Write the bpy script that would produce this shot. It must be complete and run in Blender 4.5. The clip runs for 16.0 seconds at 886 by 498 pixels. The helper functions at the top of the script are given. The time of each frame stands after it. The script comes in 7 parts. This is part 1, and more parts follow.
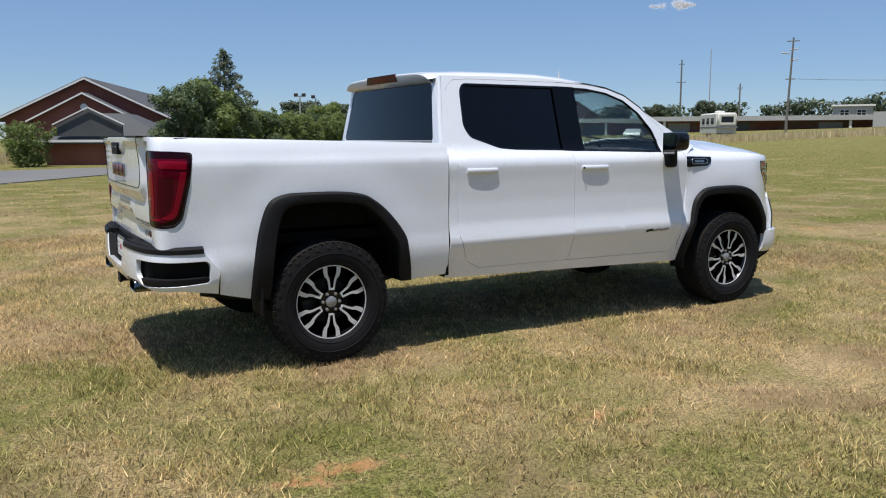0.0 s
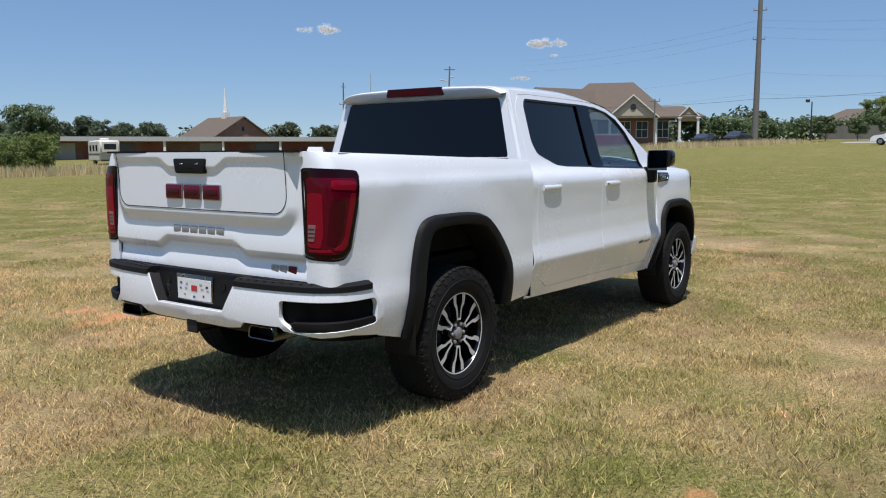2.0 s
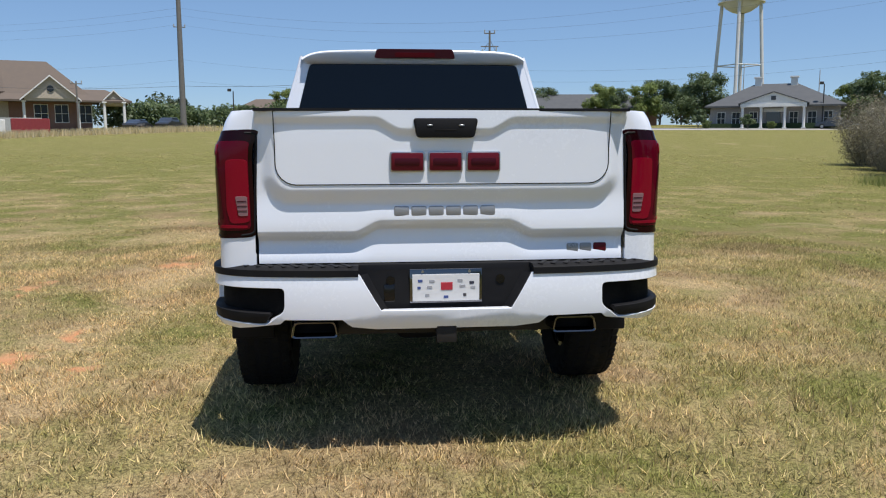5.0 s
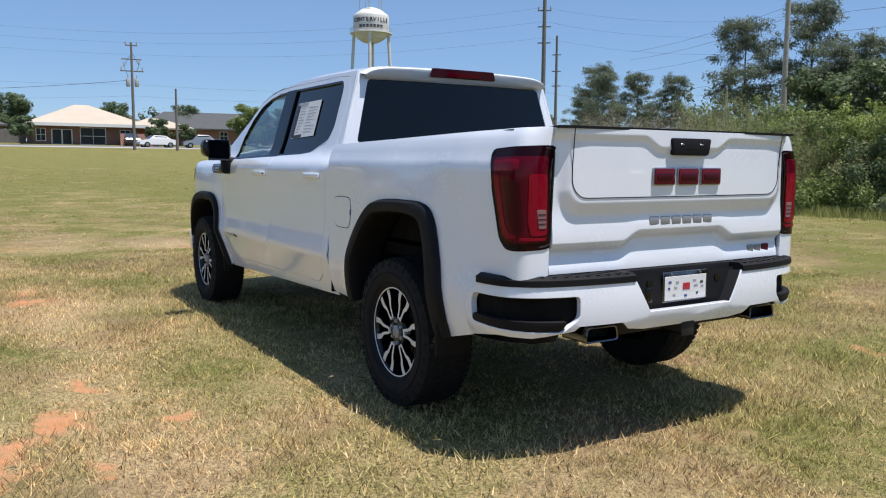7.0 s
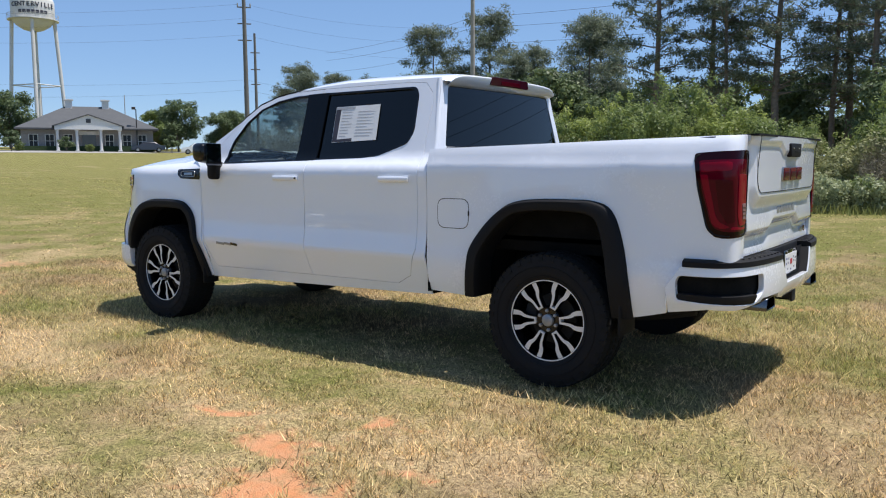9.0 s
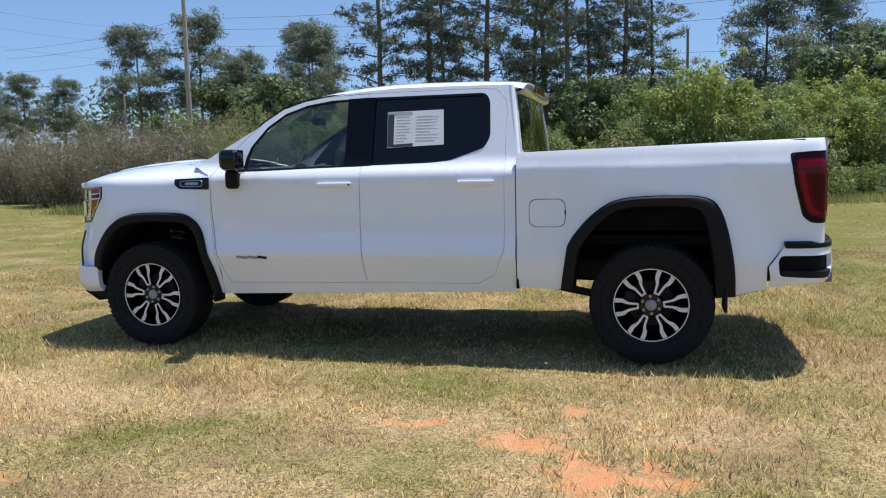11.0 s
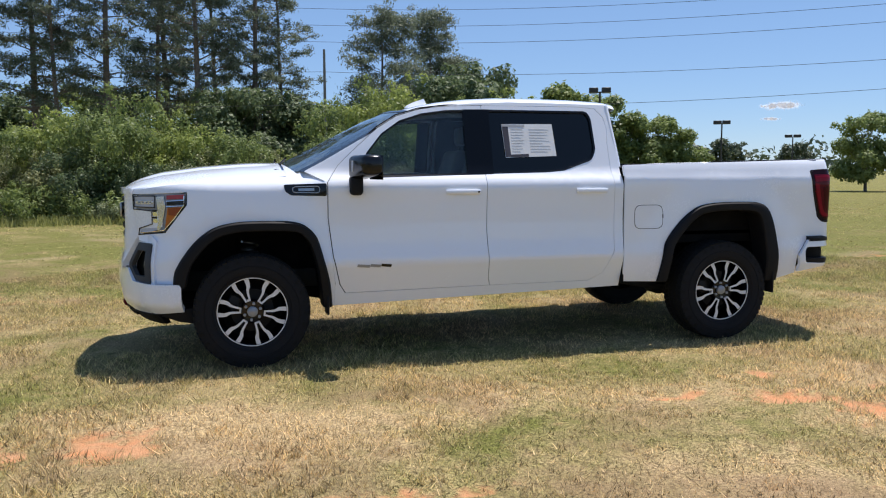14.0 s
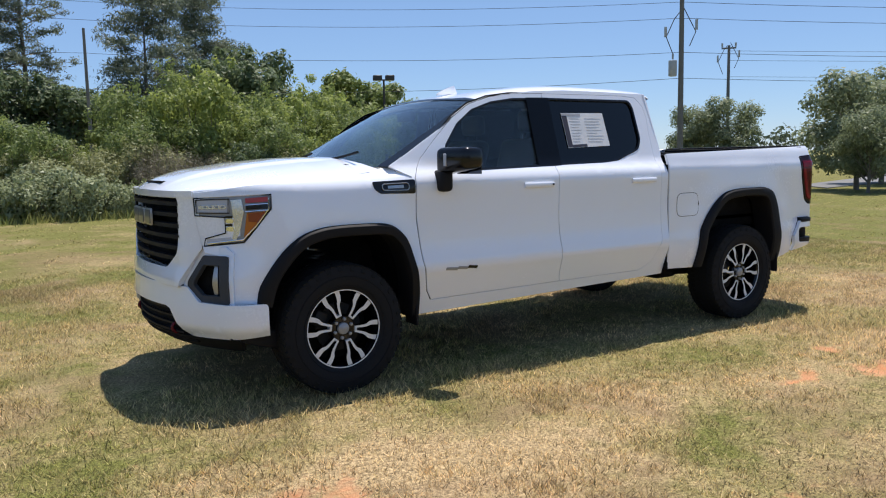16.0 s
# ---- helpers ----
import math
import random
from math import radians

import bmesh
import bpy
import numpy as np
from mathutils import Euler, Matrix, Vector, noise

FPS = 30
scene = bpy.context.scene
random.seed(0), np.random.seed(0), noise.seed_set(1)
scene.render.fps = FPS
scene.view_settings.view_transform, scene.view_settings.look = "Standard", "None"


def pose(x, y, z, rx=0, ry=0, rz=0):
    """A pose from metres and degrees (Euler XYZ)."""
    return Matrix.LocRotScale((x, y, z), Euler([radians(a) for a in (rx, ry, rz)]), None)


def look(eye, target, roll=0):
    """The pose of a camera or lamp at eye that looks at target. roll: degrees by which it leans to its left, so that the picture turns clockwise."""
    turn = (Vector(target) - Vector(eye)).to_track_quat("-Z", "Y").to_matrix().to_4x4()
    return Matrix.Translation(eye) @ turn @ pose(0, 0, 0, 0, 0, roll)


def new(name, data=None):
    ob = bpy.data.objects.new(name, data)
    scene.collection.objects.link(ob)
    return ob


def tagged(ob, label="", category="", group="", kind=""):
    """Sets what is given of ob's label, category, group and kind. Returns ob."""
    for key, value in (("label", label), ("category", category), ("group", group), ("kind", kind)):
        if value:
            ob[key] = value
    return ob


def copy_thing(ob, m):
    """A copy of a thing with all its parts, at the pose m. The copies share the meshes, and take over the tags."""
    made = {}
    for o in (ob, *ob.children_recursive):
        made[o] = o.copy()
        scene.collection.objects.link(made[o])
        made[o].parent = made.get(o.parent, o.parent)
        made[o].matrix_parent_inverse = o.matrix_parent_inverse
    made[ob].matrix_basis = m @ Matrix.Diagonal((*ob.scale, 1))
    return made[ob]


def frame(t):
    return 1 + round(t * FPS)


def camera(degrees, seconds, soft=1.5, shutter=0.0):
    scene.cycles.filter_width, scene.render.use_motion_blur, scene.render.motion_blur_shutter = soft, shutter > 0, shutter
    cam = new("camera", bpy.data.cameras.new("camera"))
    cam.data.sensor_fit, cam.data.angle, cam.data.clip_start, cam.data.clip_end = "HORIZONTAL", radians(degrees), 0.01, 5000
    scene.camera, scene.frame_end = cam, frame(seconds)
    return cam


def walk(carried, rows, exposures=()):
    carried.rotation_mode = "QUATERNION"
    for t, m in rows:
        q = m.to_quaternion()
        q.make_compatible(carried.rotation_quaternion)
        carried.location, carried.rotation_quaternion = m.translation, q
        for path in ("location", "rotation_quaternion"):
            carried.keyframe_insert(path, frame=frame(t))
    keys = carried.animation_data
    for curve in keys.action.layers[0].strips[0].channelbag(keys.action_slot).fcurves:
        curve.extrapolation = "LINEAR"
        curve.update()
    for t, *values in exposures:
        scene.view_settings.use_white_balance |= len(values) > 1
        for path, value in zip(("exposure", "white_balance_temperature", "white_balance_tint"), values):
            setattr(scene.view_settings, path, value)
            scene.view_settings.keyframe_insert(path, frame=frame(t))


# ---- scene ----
cam = camera(58.3, 16.0, soft=1.1)
PATH = [
    (0, (-1.915, -5.744, 1.462), (-0.924, -4.03, 1.182), -0.2),
    (0.5, (-2.432, -5.244, 1.465), (-1.271, -3.641, 1.18), 0.1),
    (1, (-2.934, -4.706, 1.446), (-1.611, -3.232, 1.171), 0.1),
    (1.5, (-3.396, -4.173, 1.456), (-1.918, -2.85, 1.2), 0.0),
    (2, (-3.824, -3.597, 1.447), (-2.208, -2.442, 1.213), -0.1),
    (2.5, (-4.122, -2.989, 1.45), (-2.385, -2.023, 1.233), -0.2),
    (3, (-4.35, -2.305, 1.42), (-2.508, -1.553, 1.211), -0.3),
    (3.5, (-4.503, -1.64, 1.414), (-2.588, -1.107, 1.199), -0.5),
    (3.7, (-4.521, -1.378, 1.408), (-2.582, -0.94, 1.185), -0.7),
    (5.8, (-4.27, 1.4, 1.314), (-2.368, 0.835, 1.061), 0.2),
    (6, (-4.209, 1.667, 1.32), (-2.335, 1.014, 1.077), 0.1),
    (6.5, (-4.013, 2.345, 1.323), (-2.222, 1.484, 1.097), 0.4),
    (7, (-3.737, 2.995, 1.311), (-2.047, 1.948, 1.095), 0.4),
    (7.5, (-3.453, 3.626, 1.334), (-1.879, 2.411, 1.121), 0.2),
    (8, (-3.084, 4.157, 1.326), (-1.637, 2.793, 1.114), -0.1),
    (8.5, (-2.677, 4.665, 1.337), (-1.368, 3.169, 1.123), -0.2),
    (9, (-2.213, 5.097, 1.335), (-1.05, 3.485, 1.117), -0.3),
    (9.5, (-1.692, 5.499, 1.32), (-0.684, 3.786, 1.1), -0.3),
    (9.7, (-1.479, 5.665, 1.355), (-0.538, 3.914, 1.133), -0.5),
    (11.8, (1.026, 6.615, 1.344), (1.246, 4.637, 1.144), -0.7),
    (12, (1.284, 6.703, 1.328), (1.432, 4.718, 1.13), -0.4),
    (12.5, (1.92, 6.808, 1.334), (1.895, 4.818, 1.136), -0.1),
    (13, (2.567, 6.849, 1.343), (2.375, 4.868, 1.15), 0.1),
    (13.5, (3.201, 6.751, 1.369), (2.851, 4.792, 1.177), 0.1),
    (14, (3.854, 6.64, 1.369), (3.347, 4.715, 1.176), -0.2),
    (14.5, (4.411, 6.39, 1.399), (3.753, 4.512, 1.197), -0.4),
    (15, (4.934, 6.102, 1.418), (4.129, 4.284, 1.206), -0.7),
    (15.5, (5.399, 5.739, 1.417), (4.457, 3.989, 1.196), -0.9),
    (16, (5.764, 5.35, 1.431), (4.707, 3.668, 1.2), -1.1),
]
walk(cam, [(t, look(eye, target, roll)) for t, eye, target, roll in PATH], [(0.0, 0.14, 6420, 10.8), (3.5, 0.16, 6400, 10.8), (6.0, 0.30, 6380, 11.0), (9.0, 0.43, 6330, 12.0), (12.0, 0.45, 6330, 12.5), (14.0, 0.43, 6420, 13.0), (16.0, 0.41, 6450, 13.5)])

# ---- sky and sun ----
SUN = Vector((-0.26, -0.17, 1.0)).normalized()
world = bpy.data.worlds.new("sky")
scene.world = world
world.use_nodes = True
wn, wl = world.node_tree.nodes, world.node_tree.links
sky = wn.new("ShaderNodeTexSky")
sky.sky_type, sky.sun_disc = "NISHITA", False
sky.sun_elevation, sky.sun_rotation = math.asin(SUN.z), radians(237)
sky.air_density, sky.dust_density, sky.ozone_density = 0.9, 0.0, 3.0
sky.altitude = 400
tint = wn.new("ShaderNodeMix")
tint.data_type, tint.blend_type = "RGBA", "MULTIPLY"
tint.inputs[0].default_value, tint.inputs[7].default_value = 1.0, (0.885, 0.965, 1.06, 1.0)
wl.new(sky.outputs[0], tint.inputs[6])
# thin even haze softens the step from the bright horizon to the zenith
haze = wn.new("ShaderNodeMix")
haze.data_type = "RGBA"
haze.inputs[0].default_value, haze.inputs[7].default_value = 0.5, (1.75, 2.95, 4.9, 1.0)
wl.new(tint.outputs[2], haze.inputs[6])
wl.new(haze.outputs[2], wn["Background"].inputs[0])
wn["Background"].inputs[1].default_value = 0.101
sun = new("sun", bpy.data.lights.new("sun", "SUN"))
sun.data.energy, sun.data.angle, sun.data.color = 4.7, radians(0.55), (1.0, 0.945, 0.865)
sun.matrix_world = look(SUN * 50, (0, 0, 0))

# ---- materials ----
def nodes_of(name):
    m = bpy.data.materials.new(name)
    m.use_nodes = True
    return m, m.node_tree.nodes, m.node_tree.links, m.node_tree.nodes["Principled BSDF"]


def lin(c):
    return (*c, 1.0)


def mat(name, col, rough=0.5, metal=0.0, col2=None, scale=6.0, fine=60.0, bump=0.0, coat=0.0, vary=0.12, spec=0.5, per=None):
    """A surface with two scales of change in colour and gloss; per: 'object' or 'island' changes it piece by piece."""
    m, n, l, p = nodes_of(name)
    col2 = col2 or tuple(c * (1 - 2.2 * vary) for c in col)
    tc = n.new("ShaderNodeTexCoord")
    big, small = n.new("ShaderNodeTexNoise"), n.new("ShaderNodeTexNoise")
    big.inputs["Scale"].default_value, small.inputs["Scale"].default_value = scale, fine
    big.inputs["Detail"].default_value, small.inputs["Detail"].default_value = 4, 6
    l.new(tc.outputs["Object"], big.inputs["Vector"])
    l.new(tc.outputs["Object"], small.inputs["Vector"])
    add = n.new("ShaderNodeMath")
    add.operation = "MULTIPLY_ADD"
    add.inputs[1].default_value = 0.45
    l.new(small.outputs["Fac"], add.inputs[0])
    l.new(big.outputs["Fac"], add.inputs[2])
    ramp = n.new("ShaderNodeMapRange")
    ramp.inputs[1].default_value, ramp.inputs[2].default_value = 0.45, 1.0
    l.new(add.outputs[0], ramp.inputs[0])
    mix = n.new("ShaderNodeMix")
    mix.data_type = "RGBA"
    mix.inputs[6].default_value, mix.inputs[7].default_value = lin(col), lin(col2)
    l.new(ramp.outputs[0], mix.inputs[0])
    out = mix.outputs[2]
    if per:
        src = n.new("ShaderNodeObjectInfo" if per == "object" else "ShaderNodeNewGeometry")
        hsv = n.new("ShaderNodeHueSaturation")
        mr = n.new("ShaderNodeMapRange")
        mr.inputs[3].default_value, mr.inputs[4].default_value = 0.62, 1.4
        l.new(src.outputs["Random" if per == "object" else "Random Per Island"], mr.inputs[0])
        l.new(mr.outputs[0], hsv.inputs["Value"])
        l.new(out, hsv.inputs["Color"])
        out = hsv.outputs[0]
    l.new(out, p.inputs["Base Color"])
    rr = n.new("ShaderNodeMapRange")
    rr.inputs[3].default_value, rr.inputs[4].default_value = rough * 0.85, min(1.0, rough * 1.2)
    l.new(ramp.outputs[0], rr.inputs[0])
    l.new(rr.outputs[0], p.inputs["Roughness"])
    p.inputs["Metallic"].default_value = metal
    p.inputs["Specular IOR Level"].default_value = spec
    p.inputs["Coat Weight"].default_value, p.inputs["Coat Roughness"].default_value = coat, 0.03
    if bump:
        b = n.new("ShaderNodeBump")
        b.inputs["Strength"].default_value, b.inputs["Distance"].default_value = 0.6, bump
        l.new(small.outputs["Fac"], b.inputs["Height"])
        l.new(b.outputs[0], p.inputs["Normal"])
    return m


def glass_mat(name, tint, rough=0.0):
    m, n, l, p = nodes_of(name)
    p.inputs["Base Color"].default_value = lin(tint)
    p.inputs["Roughness"].default_value, p.inputs["IOR"].default_value = rough, 1.45
    p.inputs["Transmission Weight"].default_value = 1.0
    return m


def lens_mat(name, col, rough=0.05, trans=0.0):
    m, n, l, p = nodes_of(name)
    p.inputs["Base Color"].default_value = lin(col)
    p.inputs["Roughness"].default_value = rough
    p.inputs["Transmission Weight"].default_value = trans
    p.inputs["Specular IOR Level"].default_value = 0.18
    return m


def foliage_mat(name, col, col2, trans=0.35):
    m, n, l, p = nodes_of(name)
    geo, tc = n.new("ShaderNodeNewGeometry"), n.new("ShaderNodeTexCoord")
    noi = n.new("ShaderNodeTexNoise")
    noi.inputs["Scale"].default_value = 0.55
    l.new(tc.outputs["Object"], noi.inputs["Vector"])
    add = n.new("ShaderNodeMath")
    add.operation = "MULTIPLY_ADD"
    add.inputs[1].default_value = 0.55
    l.new(geo.outputs["Random Per Island"], add.inputs[0])
    l.new(noi.outputs["Fac"], add.inputs[2])
    mr = n.new("ShaderNodeMapRange")
    mr.inputs[1].default_value, mr.inputs[2].default_value = 0.35, 1.1
    l.new(add.outputs[0], mr.inputs[0])
    mix = n.new("ShaderNodeMix")
    mix.data_type = "RGBA"
    mix.inputs[6].default_value, mix.inputs[7].default_value = lin(col), lin(col2)
    l.new(mr.outputs[0], mix.inputs[0])
    l.new(mix.outputs[2], p.inputs["Base Color"])
    p.inputs["Roughness"].default_value, p.inputs["Specular IOR Level"].default_value = 0.5, 0.35
    tr, ms = n.new("ShaderNodeBsdfTranslucent"), n.new("ShaderNodeMixShader")
    l.new(mix.outputs[2], tr.inputs["Color"])
    ms.inputs[0].default_value = trans
    l.new(p.outputs[0], ms.inputs[1])
    l.new(tr.outputs[0], ms.inputs[2])
    l.new(ms.outputs[0], n["Material Output"].inputs["Surface"])
    return m


WHITE = mat("white_paint", (0.81, 0.84, 0.91), 0.25, col2=(0.795, 0.825, 0.895), scale=1.5, coat=1.0)
BLACK = mat("black_plastic", (0.007, 0.007, 0.009), 0.6, col2=(0.012, 0.012, 0.013), fine=180, bump=0.0006, spec=0.18)
# liner black, also used where dark parts stand in for shade
DARK = mat("dark_liner_and_shade", (0.005, 0.005, 0.005), 0.9, scale=9, bump=0.002, spec=0.2)
GLOSS = mat("gloss_black", (0.005, 0.005, 0.007), 0.15, coat=0.2, scale=2, spec=0.3)
RUBBER = mat("tyre_rubber", (0.008, 0.008, 0.010), 0.75, col2=(0.014, 0.014, 0.015), scale=14, bump=0.0008, spec=0.2)
TREAD = mat("tread_rubber", (0.008, 0.008, 0.008), 0.85, col2=(0.018, 0.017, 0.015), scale=20, bump=0.001, spec=0.2)
ALLOY = mat("machined_alloy", (0.74, 0.76, 0.80), 0.34, metal=0.25, col2=(0.64, 0.66, 0.70), scale=30)
CHROME = mat("chrome", (0.85, 0.85, 0.86), 0.08, metal=1.0, vary=0.03)
STEEL = mat("brushed_steel", (0.45, 0.45, 0.46), 0.35, metal=1.0, scale=15)
FRAME = mat("frame_steel", (0.010, 0.010, 0.010), 0.75, col2=(0.022, 0.017, 0.014), scale=8)
TINT = glass_mat("tinted_glass", (0.0015, 0.0018, 0.0026))
MIRROR = mat("mirror_glass", (0.05, 0.055, 0.065), 0.05, metal=1.0, vary=0.02)
CLEART = glass_mat("light_tint_glass", (0.60, 0.70, 0.68))
SHIELD = glass_mat("windshield_glass", (0.80, 0.88, 0.87))
REDL = lens_mat("red_lens", (0.215, 0.003, 0.016))
REDM = lens_mat("mid_red_lens", (0.090, 0.001, 0.010))
REDD = lens_mat("dark_red_lens", (0.050, 0.007, 0.017))
REDI = lens_mat("shaded_red_lens", (0.055, 0.001, 0.007))
REDK = lens_mat("smoked_red_lens", (0.014, 0.001, 0.003))
CLEARL = lens_mat("clear_lens", (0.47, 0.49, 0.54), 0.10)
LAMPPINK = lens_mat("marker_lens", (0.38, 0.07, 0.08), 0.12)
CLEARD = lens_mat("smoked_lens", (0.24, 0.13, 0.14), 0.15)
AMBER = lens_mat("amber_lens", (0.46, 0.15, 0.03))
AMBERDARK = lens_mat("amber_lens_shaded", (0.27, 0.075, 0.03))
REFLECT = mat("lamp_reflector", (0.74, 0.745, 0.76), 0.2, metal=0.8, scale=20)
BOWL = mat("lamp_bowl", (.33, .34, .37), .22, metal=.2, scale=25)
FOGGREY = mat("fog_housing_grey", (.060, .062, .066), .6, fine=120, spec=.25)
DGREY = mat("dark_grey_trim", (0.10, 0.105, 0.115), 0.35, scale=8, coat=0.3)
DCHROME = mat("dark_chrome", (0.16, 0.16, 0.17), 0.12, metal=1.0, vary=0.05)
EMBRED = lens_mat("badge_red", (0.11, 0.008, 0.016), 0.25)
EMBDK = lens_mat("badge_dark_red", (0.05, 0.004, 0.010), 0.3)
BADGE = mat("badge_grey", (.30, .31, .33), .3, metal=.25, vary=.05)
SEAT = mat("black_leather", (0.02, 0.02, 0.022), 0.5, scale=10, bump=0.001)
PILLAR = lens_mat("pillar_gloss", (.0035, .0045, .007), .03)
FAINT = mat("faint_print", (.50, .51, .54), .7)
PAPER = mat("white_paper", (0.72, 0.73, 0.74), 0.7, vary=0.03)
INK = mat("dark_print", (0.04, 0.04, 0.06), 0.7)
GREYINK = mat("grey_print", (0.40, 0.41, 0.44), 0.7)
PLATE = mat("plate_white", (0.75, 0.75, 0.76), 0.35, vary=0.03)
REDINK = mat("red_print", (0.5, 0.03, 0.05), 0.5)
BLUEINK = mat("blue_print", (0.06, 0.1, 0.3), 0.5)

# ---- mesh helpers: a shape is (points, faces, normals or None) ----
def mesh_of(name, geo, material, smooth=True):
    pts, faces, nor = geo
    me = bpy.data.meshes.new(name)
    me.from_pydata([tuple(p) for p in pts], [], faces)
    if material:
        me.materials.append(material)
    me.shade_smooth() if smooth else me.shade_flat()
    if nor is not None:
        me.normals_split_custom_set_from_vertices([tuple(q) for q in nor])
    elif smooth:
        me.set_sharp_from_angle(angle=radians(38))
    return me


def part(name, geo, material, parent=None, label="", at=None, smooth=True):
    ob = new(name, mesh_of(name, geo, material, smooth))
    if parent is not None:
        ob.parent = parent
    if at is not None:
        ob.matrix_basis = at
    return tagged(ob, label) if label else ob


def thing(name, label, category, group="", at=None):
    ob = new(name)
    ob.empty_display_size = 0.2
    if at is not None:
        ob.matrix_basis = at
    return tagged(ob, label, category, group)


def mirror(geo):
    pts, faces, nor = geo
    return [(p[0], -p[1], p[2]) for p in pts], [tuple(reversed(f)) for f in faces], None if nor is None else [(q[0], -q[1], q[2]) for q in nor]


def moved(geo, m):
    pts, faces, nor = geo
    r = m.to_3x3()
    return [tuple(m @ Vector(p)) for p in pts], faces, None if nor is None else [tuple((r @ Vector(q)).normalized()) for q in nor]


def join(*geos):
    pts, faces = [], []
    for g in geos:
        k = len(pts)
        pts += list(g[0])
        faces += [tuple(i + k for i in f) for f in g[1]]
    return pts, faces, None


def geo_of(bm):
    bm.verts.index_update()
    g = [tuple(v.co) for v in bm.verts], [tuple(v.index for v in f.verts) for f in bm.faces], None
    bm.free()
    return g


def rbox(x0, x1, y0, y1, z0, z1, bev=0.01, seg=2):
    bm = bmesh.new()
    bmesh.ops.create_cube(bm, size=1)
    for v in bm.verts:
        v.co = ((x0 + x1) / 2 + v.co.x * (x1 - x0), (y0 + y1) / 2 + v.co.y * (y1 - y0), (z0 + z1) / 2 + v.co.z * (z1 - z0))
    if bev:
        bmesh.ops.bevel(bm, geom=bm.edges[:], offset=bev, segments=seg, affect="EDGES", profile=0.5)
    return geo_of(bm)


def cyl(r, depth, segs=24, r2=None, bev=0.0):
    """Along z, standing on z = 0."""
    bm = bmesh.new()
    bmesh.ops.create_cone(bm, cap_ends=True, segments=segs, radius1=r, radius2=r if r2 is None else r2, depth=depth)
    for v in bm.verts:
        v.co.z += depth / 2
    if bev:
        bmesh.ops.bevel(bm, geom=[e for e in bm.edges if len(e.link_faces) == 2 and e.calc_face_angle() > 0.9], offset=bev, segments=2, affect="EDGES", profile=0.5)
    return geo_of(bm)


def prism(poly, depth, bev=0.0):
    """A flat outline in x, y drawn up z by depth."""
    bm = bmesh.new()
    f = bm.faces.new([bm.verts.new((a, b, 0)) for a, b in poly])
    up = bmesh.ops.extrude_face_region(bm, geom=[f])["geom"]
    for v in up:
        if isinstance(v, bmesh.types.BMVert):
            v.co.z += depth
    bmesh.ops.recalc_face_normals(bm, faces=bm.faces[:])
    if bev:
        top = [e for e in bm.edges if all(v.co.z > depth - 1e-6 for v in e.verts)]
        bmesh.ops.bevel(bm, geom=top, offset=bev, segments=2, affect="EDGES", profile=0.5)
    bmesh.ops.triangulate(bm, faces=[f for f in bm.faces if len(f.verts) > 4])
    return geo_of(bm)


def lathe(profile, segs=64, axis="y", closed=False):
    """Profile of (along, radius) turned about the axis."""
    pts, faces = [], []
    n = len(profile)
    for k in range(segs):
        a = 2 * math.pi * k / segs
        c, s = math.cos(a), math.sin(a)
        for h, r in profile:
            pts.append((r * c, h, r * s) if axis == "y" else (r * c, r * s, h))
    for k in range(segs):
        j = (k + 1) % segs
        for i in range(n if closed else n - 1):
            i2 = (i + 1) % n
            q = (k * n + i, k * n + i2, j * n + i2, j * n + i)
            faces.append(q if axis == "z" else tuple(reversed(q)))
    return pts, faces, None


def grid(nu, nv, f, normals=True, flip=False):
    """A sheet f(u, v) over 0..1 x 0..1."""
    pts, nor, faces = [], [], []
    e = 0.002
    for j in range(nv + 1):
        for i in range(nu + 1):
            u, v = i / nu, j / nv
            p = Vector(f(u, v))
            pts.append(tuple(p))
            if normals:
                du = Vector(f(u + e, v)) - Vector(f(u - e, v))
                dv = Vector(f(u, v + e)) - Vector(f(u, v - e))
                q = du.cross(dv).normalized()
                nor.append(tuple(-q if flip else q))
    for j in range(nv):
        for i in range(nu):
            q = (j * (nu + 1) + i, j * (nu + 1) + i + 1, (j + 1) * (nu + 1) + i + 1, (j + 1) * (nu + 1) + i)
            faces.append(tuple(reversed(q)) if flip else q)
    return pts, faces, nor if normals else None


def pane(g, thick):
    """A closed thin slab from a sheet."""
    pts, faces, nor = g
    n = len(pts)
    back = [tuple(Vector(p) - Vector(q) * thick) for p, q in zip(pts, nor)]
    count = {}
    for f in faces:
        for a, b in zip(f, f[1:] + f[:1]):
            count[(a, b)] = 1
    rim = [(a, b) for a, b in count if (b, a) not in count]
    return pts + back, faces + [tuple(i + n for i in reversed(f)) for f in faces] + [(b, a, a + n, b + n) for a, b in rim], nor + [tuple(-Vector(q)) for q in nor]


